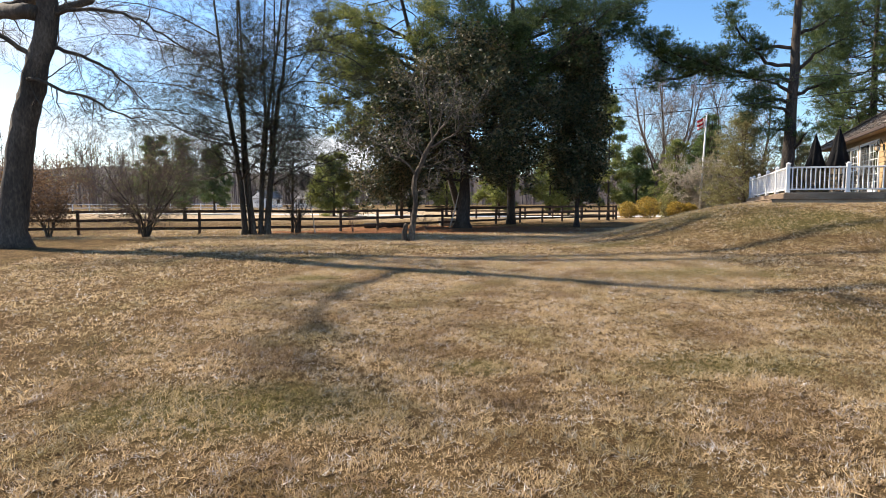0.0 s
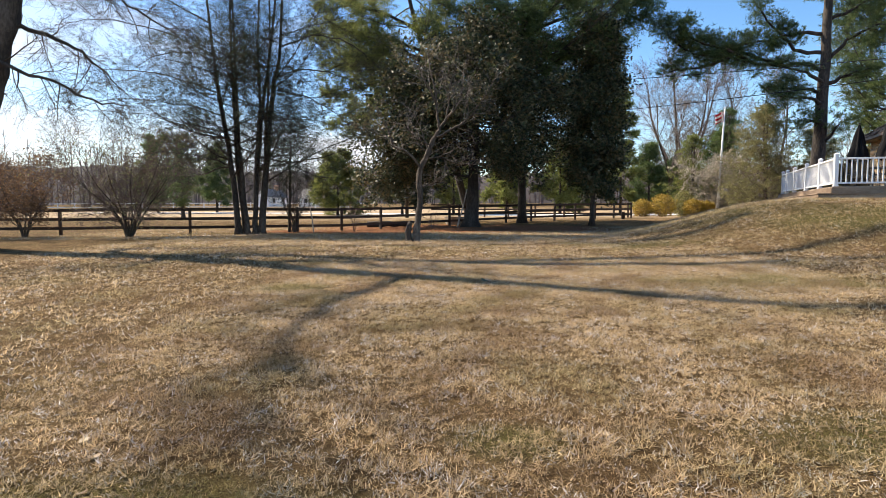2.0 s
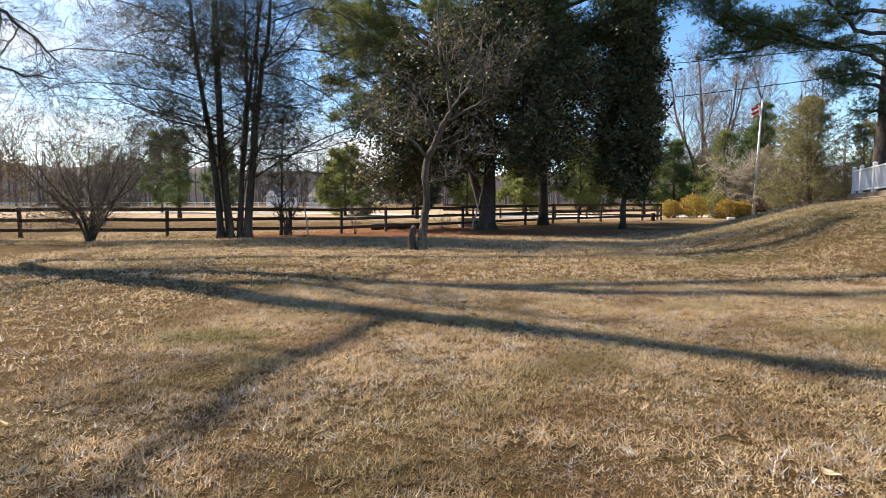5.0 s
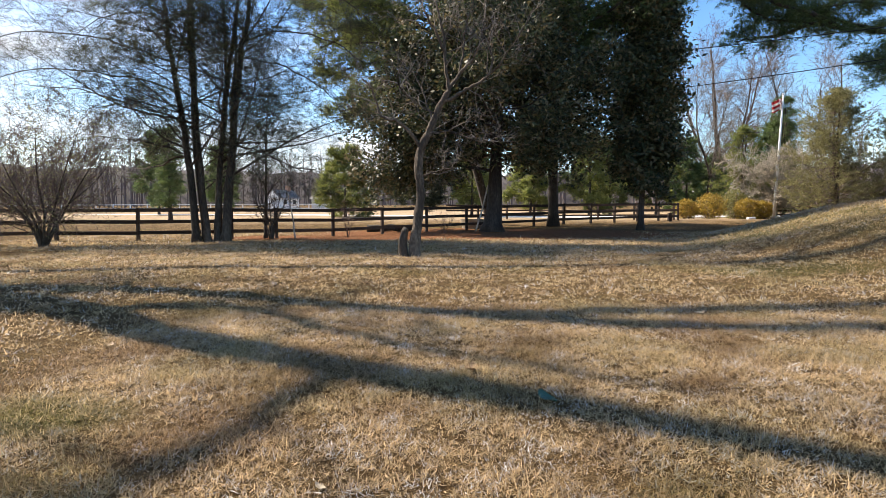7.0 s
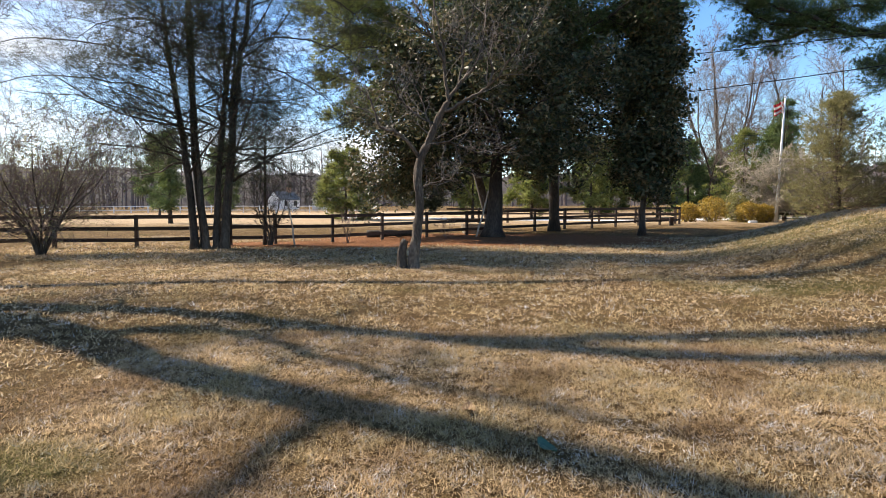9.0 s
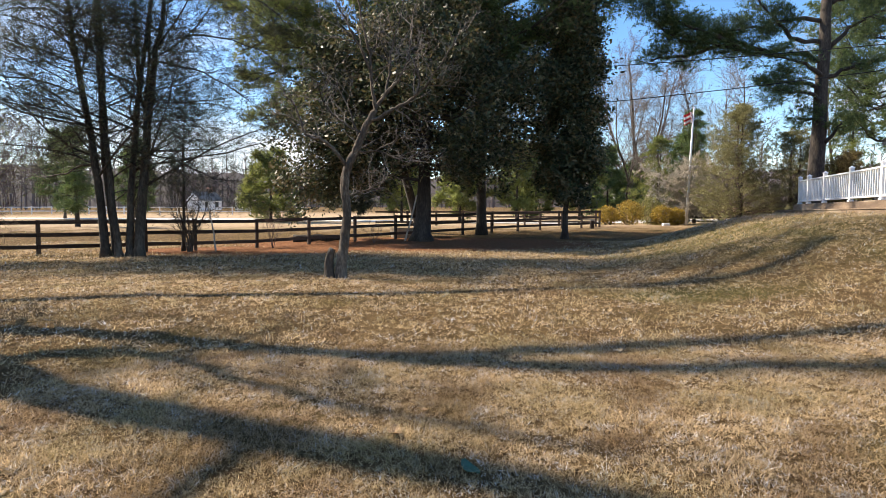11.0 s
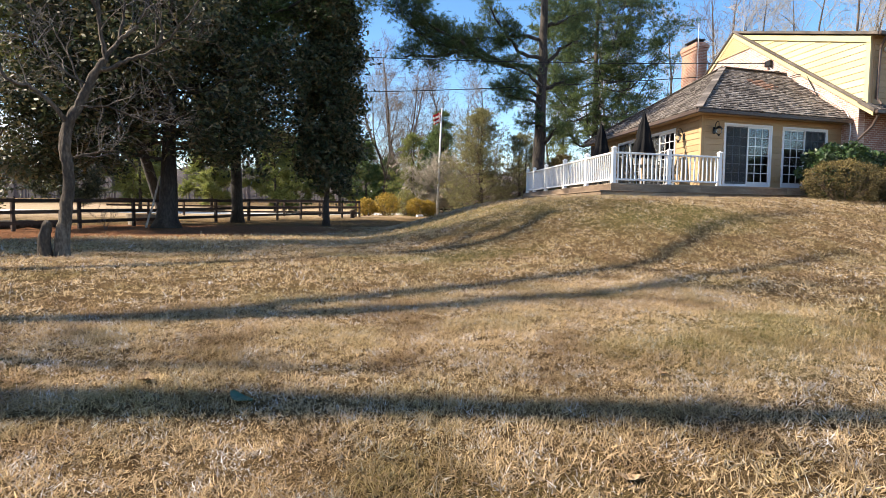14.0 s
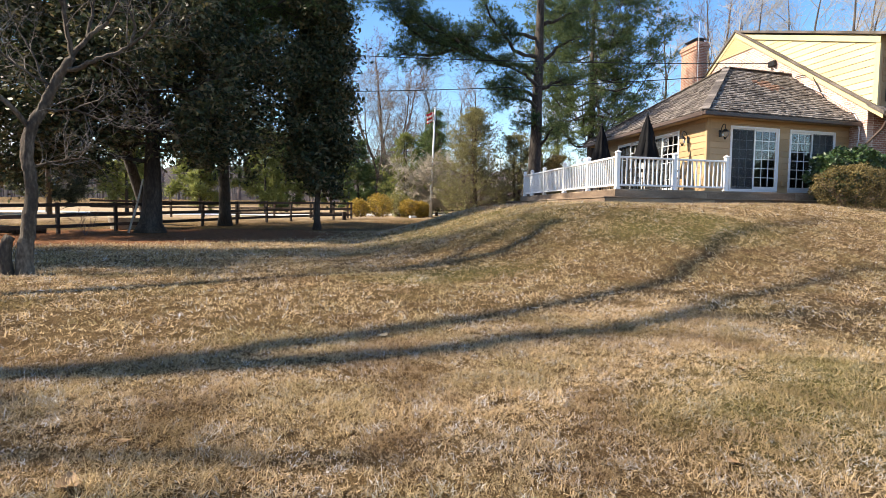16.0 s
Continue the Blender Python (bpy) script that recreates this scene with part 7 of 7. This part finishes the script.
# ---- grass blades and fallen leaves ----
def grass_material():
    m = bpy.data.materials.new("dormant_grass")
    m.use_nodes = True
    n, l = m.node_tree.nodes, m.node_tree.links
    b = n["Principled BSDF"]
    b.inputs["Roughness"].default_value, b.inputs["Specular IOR Level"].default_value = 0.95, 0.03
    geo, tc, no, fine = n.new("ShaderNodeNewGeometry"), n.new("ShaderNodeTexCoord"), n.new("ShaderNodeTexNoise"), n.new("ShaderNodeTexNoise")
    ramp = n.new("ShaderNodeValToRGB")
    els = ramp.color_ramp.elements
    for pos, c in ((0.0, (0.030, 0.017, 0.007)), (0.32, (0.112, 0.070, 0.033)), (0.64, (0.305, 0.205, 0.101)), (1.0, (0.82, 0.63, 0.385))):
        e = els.new(pos) if pos not in (0.0, 1.0) else els[int(pos)]
        e.color = (*c, 1)
    fine.inputs["Scale"].default_value, fine.inputs["Detail"].default_value, fine.inputs["Roughness"].default_value = 5.0, 6, 0.8
    l.new(tc.outputs["Object"], fine.inputs["Vector"])
    fm = n.new("ShaderNodeMapRange")
    fm.inputs["From Min"].default_value, fm.inputs["From Max"].default_value = 0.40, 0.60
    l.new(fine.outputs["Fac"], fm.inputs["Value"])
    mixf = n.new("ShaderNodeMix")
    mixf.inputs["Factor"].default_value = 0.40
    l.new(geo.outputs["Random Per Island"], mixf.inputs["A"])
    l.new(fm.outputs["Result"], mixf.inputs["B"])
    l.new(mixf.outputs["Result"], ramp.inputs["Fac"])
    no.inputs["Scale"].default_value, no.inputs["Detail"].default_value = 0.8, 8
    l.new(tc.outputs["Object"], no.inputs["Vector"])
    mr = n.new("ShaderNodeMapRange")
    mr.inputs["From Min"].default_value, mr.inputs["From Max"].default_value, mr.inputs["To Max"].default_value = 0.48, 0.64, 0.55
    l.new(no.outputs["Fac"], mr.inputs["Value"])
    mx = n.new("ShaderNodeMixRGB")
    mx.inputs[2].default_value = (0.19, 0.175, 0.06, 1)
    gp = n.new("ShaderNodeMath")
    gp.operation = "MULTIPLY_ADD"
    gp.inputs[1].default_value = 0.38
    l.new(patches(n, l, tc.outputs["Object"], GREENS, 0.9, 1.9, 1.6), gp.inputs[0])
    l.new(mr.outputs["Result"], gp.inputs[2])
    lim = n.new("ShaderNodeMath")
    lim.operation = "MULTIPLY"
    l.new(gp.outputs[0], lim.inputs[0])
    shy = n.new("ShaderNodeMapRange")
    shy.inputs["From Min"].default_value, shy.inputs["From Max"].default_value, shy.inputs["To Min"].default_value = 0.2, 0.75, 0.35
    l.new(geo.outputs["Random Per Island"], shy.inputs["Value"])
    l.new(shy.outputs["Result"], lim.inputs[1])
    lim.use_clamp = True
    l.new(lim.outputs[0], mx.inputs[0])
    # worn red-brown patches among the pale straw
    pn, pm, px = n.new("ShaderNodeTexNoise"), n.new("ShaderNodeMapRange"), n.new("ShaderNodeMixRGB")
    pn.inputs["Scale"].default_value, pn.inputs["Detail"].default_value = 1.1, 6
    pm.inputs["From Min"].default_value, pm.inputs["From Max"].default_value, pm.inputs["To Max"].default_value = 0.47, 0.62, 0.55
    px.inputs[2].default_value = (0.185, 0.108, 0.058, 1)
    l.new(tc.outputs["Object"], pn.inputs["Vector"])
    l.new(pn.outputs["Fac"], pm.inputs["Value"])
    l.new(pm.outputs["Result"], px.inputs[0])
    l.new(ramp.outputs["Color"], px.inputs[1])
    l.new(px.outputs["Color"], mx.inputs[1])
    l.new(mx.outputs["Color"], b.inputs["Base Color"])
    tr, ms = n.new("ShaderNodeBsdfTranslucent"), n.new("ShaderNodeMixShader")
    ms.inputs[0].default_value = 0.48
    l.new(mx.outputs["Color"], tr.inputs["Color"])
    l.new(b.outputs[0], ms.inputs[1])
    l.new(tr.outputs[0], ms.inputs[2])
    l.new(ms.outputs[0], n["Material Output"].inputs["Surface"])
    return m


GRASS = grass_material()


def grass(name, x0, x1, y0, y1, count, length, width, seed, skip=None, each=12):
    """Matted dormant turf: tufts of slender blades that lie outwards, over and across one another."""
    g = np.random.default_rng(seed)
    tuft = count // each
    tx, ty = g.uniform(x0 - 0.6, x1 + 0.6, tuft), g.uniform(y0 - 0.6, y1 + 0.6, tuft)
    swell = np.zeros(tuft)
    for k in range(6):
        f, w = 3.5 * 1.5 ** k, g.uniform(0, 6.28)
        swell += np.sin((tx * np.cos(w) + ty * np.sin(w)) * f + g.uniform(0, 6.28) + 1.3 * np.sin((ty * np.cos(w) - tx * np.sin(w)) * f * 0.7)) / 6
    size = np.clip(0.98 + 1.0 * swell, 0.55, 1.6) * g.uniform(0.7, 1.3, tuft)
    comb = g.uniform(0, 2 * np.pi, tuft)
    x = np.repeat(tx, each) + g.normal(0, length * 0.30, tuft * each)
    y = np.repeat(ty, each) + g.normal(0, length * 0.30, tuft * each)
    size, comb = np.repeat(size, each), np.repeat(comb, each)
    ex, ey = x + g.normal(0, 0.25, len(x)), y + g.normal(0, 0.25, len(x))
    keep = (ex > x0) & (ex < x1) & (ey > y0) & (ey < y1) & (abs(x - ex) < 0.95) & (abs(y - ey) < 0.95)
    for cx, cy, rx, ry in BEDS:
        keep &= ((x - cx) / rx) ** 2 + ((y - cy) / ry) ** 2 + g.normal(0, 0.18, len(x)) > 0.85
    if skip:
        keep &= ~((ex > skip[0]) & (ex < skip[1]) & (ey > skip[2]) & (ey < skip[3]))
    x, y, size, comb = x[keep], y[keep], size[keep], comb[keep]
    # the height of the land, read off a fine grid
    gx, gy = np.arange(x0 - 1.5, x1 + 2, 0.25), np.arange(y0 - 1.5, y1 + 2, 0.25)
    table = np.array([[ground(a, b) for a in gx] for b in gy])
    fx, fy = (x - gx[0]) / 0.25, (y - gy[0]) / 0.25
    ix, iy = fx.astype(int), fy.astype(int)
    fx, fy = fx - ix, fy - iy
    z = table[iy, ix] * (1 - fx) * (1 - fy) + table[iy, ix + 1] * fx * (1 - fy) + table[iy + 1, ix] * (1 - fx) * fy + table[iy + 1, ix + 1] * fx * fy
    n = len(x)
    long = length * size * g.uniform(0.55, 1.25, n)
    rise = np.clip(g.normal(0.50, 0.28, n), 0.02, 0.97)
    root = np.stack([x, y, z - 0.004 + 0.012 * size * g.random(n)], axis=1)
    w = comb + g.normal(0, 1.5, n)
    flat = np.sqrt(1 - rise ** 2)
    tip = root + np.stack([np.cos(w) * flat, np.sin(w) * flat, rise], axis=1) * long[:, None]
    a = w + np.pi / 2 + g.normal(0, 0.5, n)
    side = np.stack([np.cos(a), np.sin(a), g.normal(0, 0.5, n)], axis=1) * (width * g.uniform(0.6, 1.3, n))[:, None] / 2
    ob = many(name, np.stack([root - side, root + side, tip], axis=1), GRASS, None, corners=3)
    return tagged(ob, "short dormant straw-coloured grass with green patches", "grass", kind="stuff")


grass("lawn_grass", -3.2, 6.2, 10.2, 14.2, 520000, 0.046, 0.0057, 401, None, 7)
grass("lawn_grass", -3.2, 5.2, 2.8, 10.2, 380000, 0.052, 0.0072, 404, None, 7)
grass("lawn_grass", -11.0, 20.0, 3.5, 22.0, 520000, 0.060, 0.0122, 402, (-3.2, 5.2, 2.8, 14.2), 4)
grass("lawn_grass", -18.0, 18.0, 22.0, 36.0, 130000, 0.088, 0.025, 403, None, 2)

LEAF_DEAD = material("fallen_leaf", [(0.22, 0.13, 0.06), (0.36, 0.25, 0.14), (0.52, 0.42, 0.28)], 0.75, 6, 40, 0.2, random_by="object")
LEAF_GREEN = material("fallen_magnolia_leaf", [(0.02, 0.06, 0.035), (0.035, 0.09, 0.05), (0.06, 0.12, 0.07)], 0.4, 6, 40, 0.1)


def leaf_mesh(length, width, curl, seed):
    rng = random.Random(seed)
    vs, fs = [], []
    for i in range(7):
        t = i / 6
        w = width * math.sin(math.pi * (0.06 + 0.9 * t)) * 0.5
        z = curl * (4 * (t - 0.5) ** 2)
        for j, s in enumerate((-1, 0, 1)):
            vs.append(((t - 0.5) * length, s * w, z + 0.35 * curl * abs(s) + rng.uniform(-0.003, 0.003)))
    for i in range(6):
        for j in range(2):
            b = i * 3 + j
            fs.append((b, b + 3, b + 4, b + 1))
    return vs, fs


def fallen_leaf(x, y, size, mat, seed, label):
    z = ground(x, y)
    rng = random.Random(seed)
    vs, fs = leaf_mesh(size, size * rng.uniform(0.4, 0.6), size * 0.13, seed)
    m = pose(x, y, z + 0.014, rng.uniform(-9, 9), rng.uniform(-9, 9), rng.uniform(0, 360))
    me = bpy.data.meshes.new("fallen_leaf")
    me.from_pydata(vs, [], fs)
    me.materials.append(mat)
    ob = new("fallen_leaf", me)
    ob.matrix_world = m
    so = ob.modifiers.new("blade", "SOLIDIFY")
    so.thickness = 0.0015
    tagged(ob, label, "leaf", "leaves on the lawn")


for k, (x, y, size) in enumerate(((0.1, 12.1, 0.19), (2.08, 8.6, 0.11), (1.9, 6.2, 0.08), (-2.56, 6.41, 0.09), (1.38, 5.66, 0.07), (-1.6, 4.86, 0.07), (0.3, 12.5, 0.08), (-0.73, 12.42, 0.10), (2.83, 15.0, 0.10), (2.89, 15.28, 0.12),
                                   (4.36, 14.43, 0.15), (3.3, 11.1, 0.06), (2.78, 9.98, 0.09), (5.9, 12.5, 0.11), (-0.5, 10.47, 0.07), (-3.6, 14.2, 0.14), (-3.1, 12.6, 0.12), (0.6, 7.0, 0.10), (-0.9, 7.4, 0.12), (3.4, 7.9, 0.08))):
    fallen_leaf(x, y, size, LEAF_DEAD, 500 + k, "curled tan dead leaf lying on the lawn")
fallen_leaf(0.6, 11.55, 0.18, LEAF_GREEN, 530, "dark green magnolia leaf lying on the lawn")
rng_ = random.Random(77)
for k in range(70):
    fallen_leaf(rng_.uniform(-8, 12), rng_.uniform(4, 20), rng_.uniform(0.05, 0.11), LEAF_DEAD, 540 + k, "curled tan dead leaf lying on the lawn")
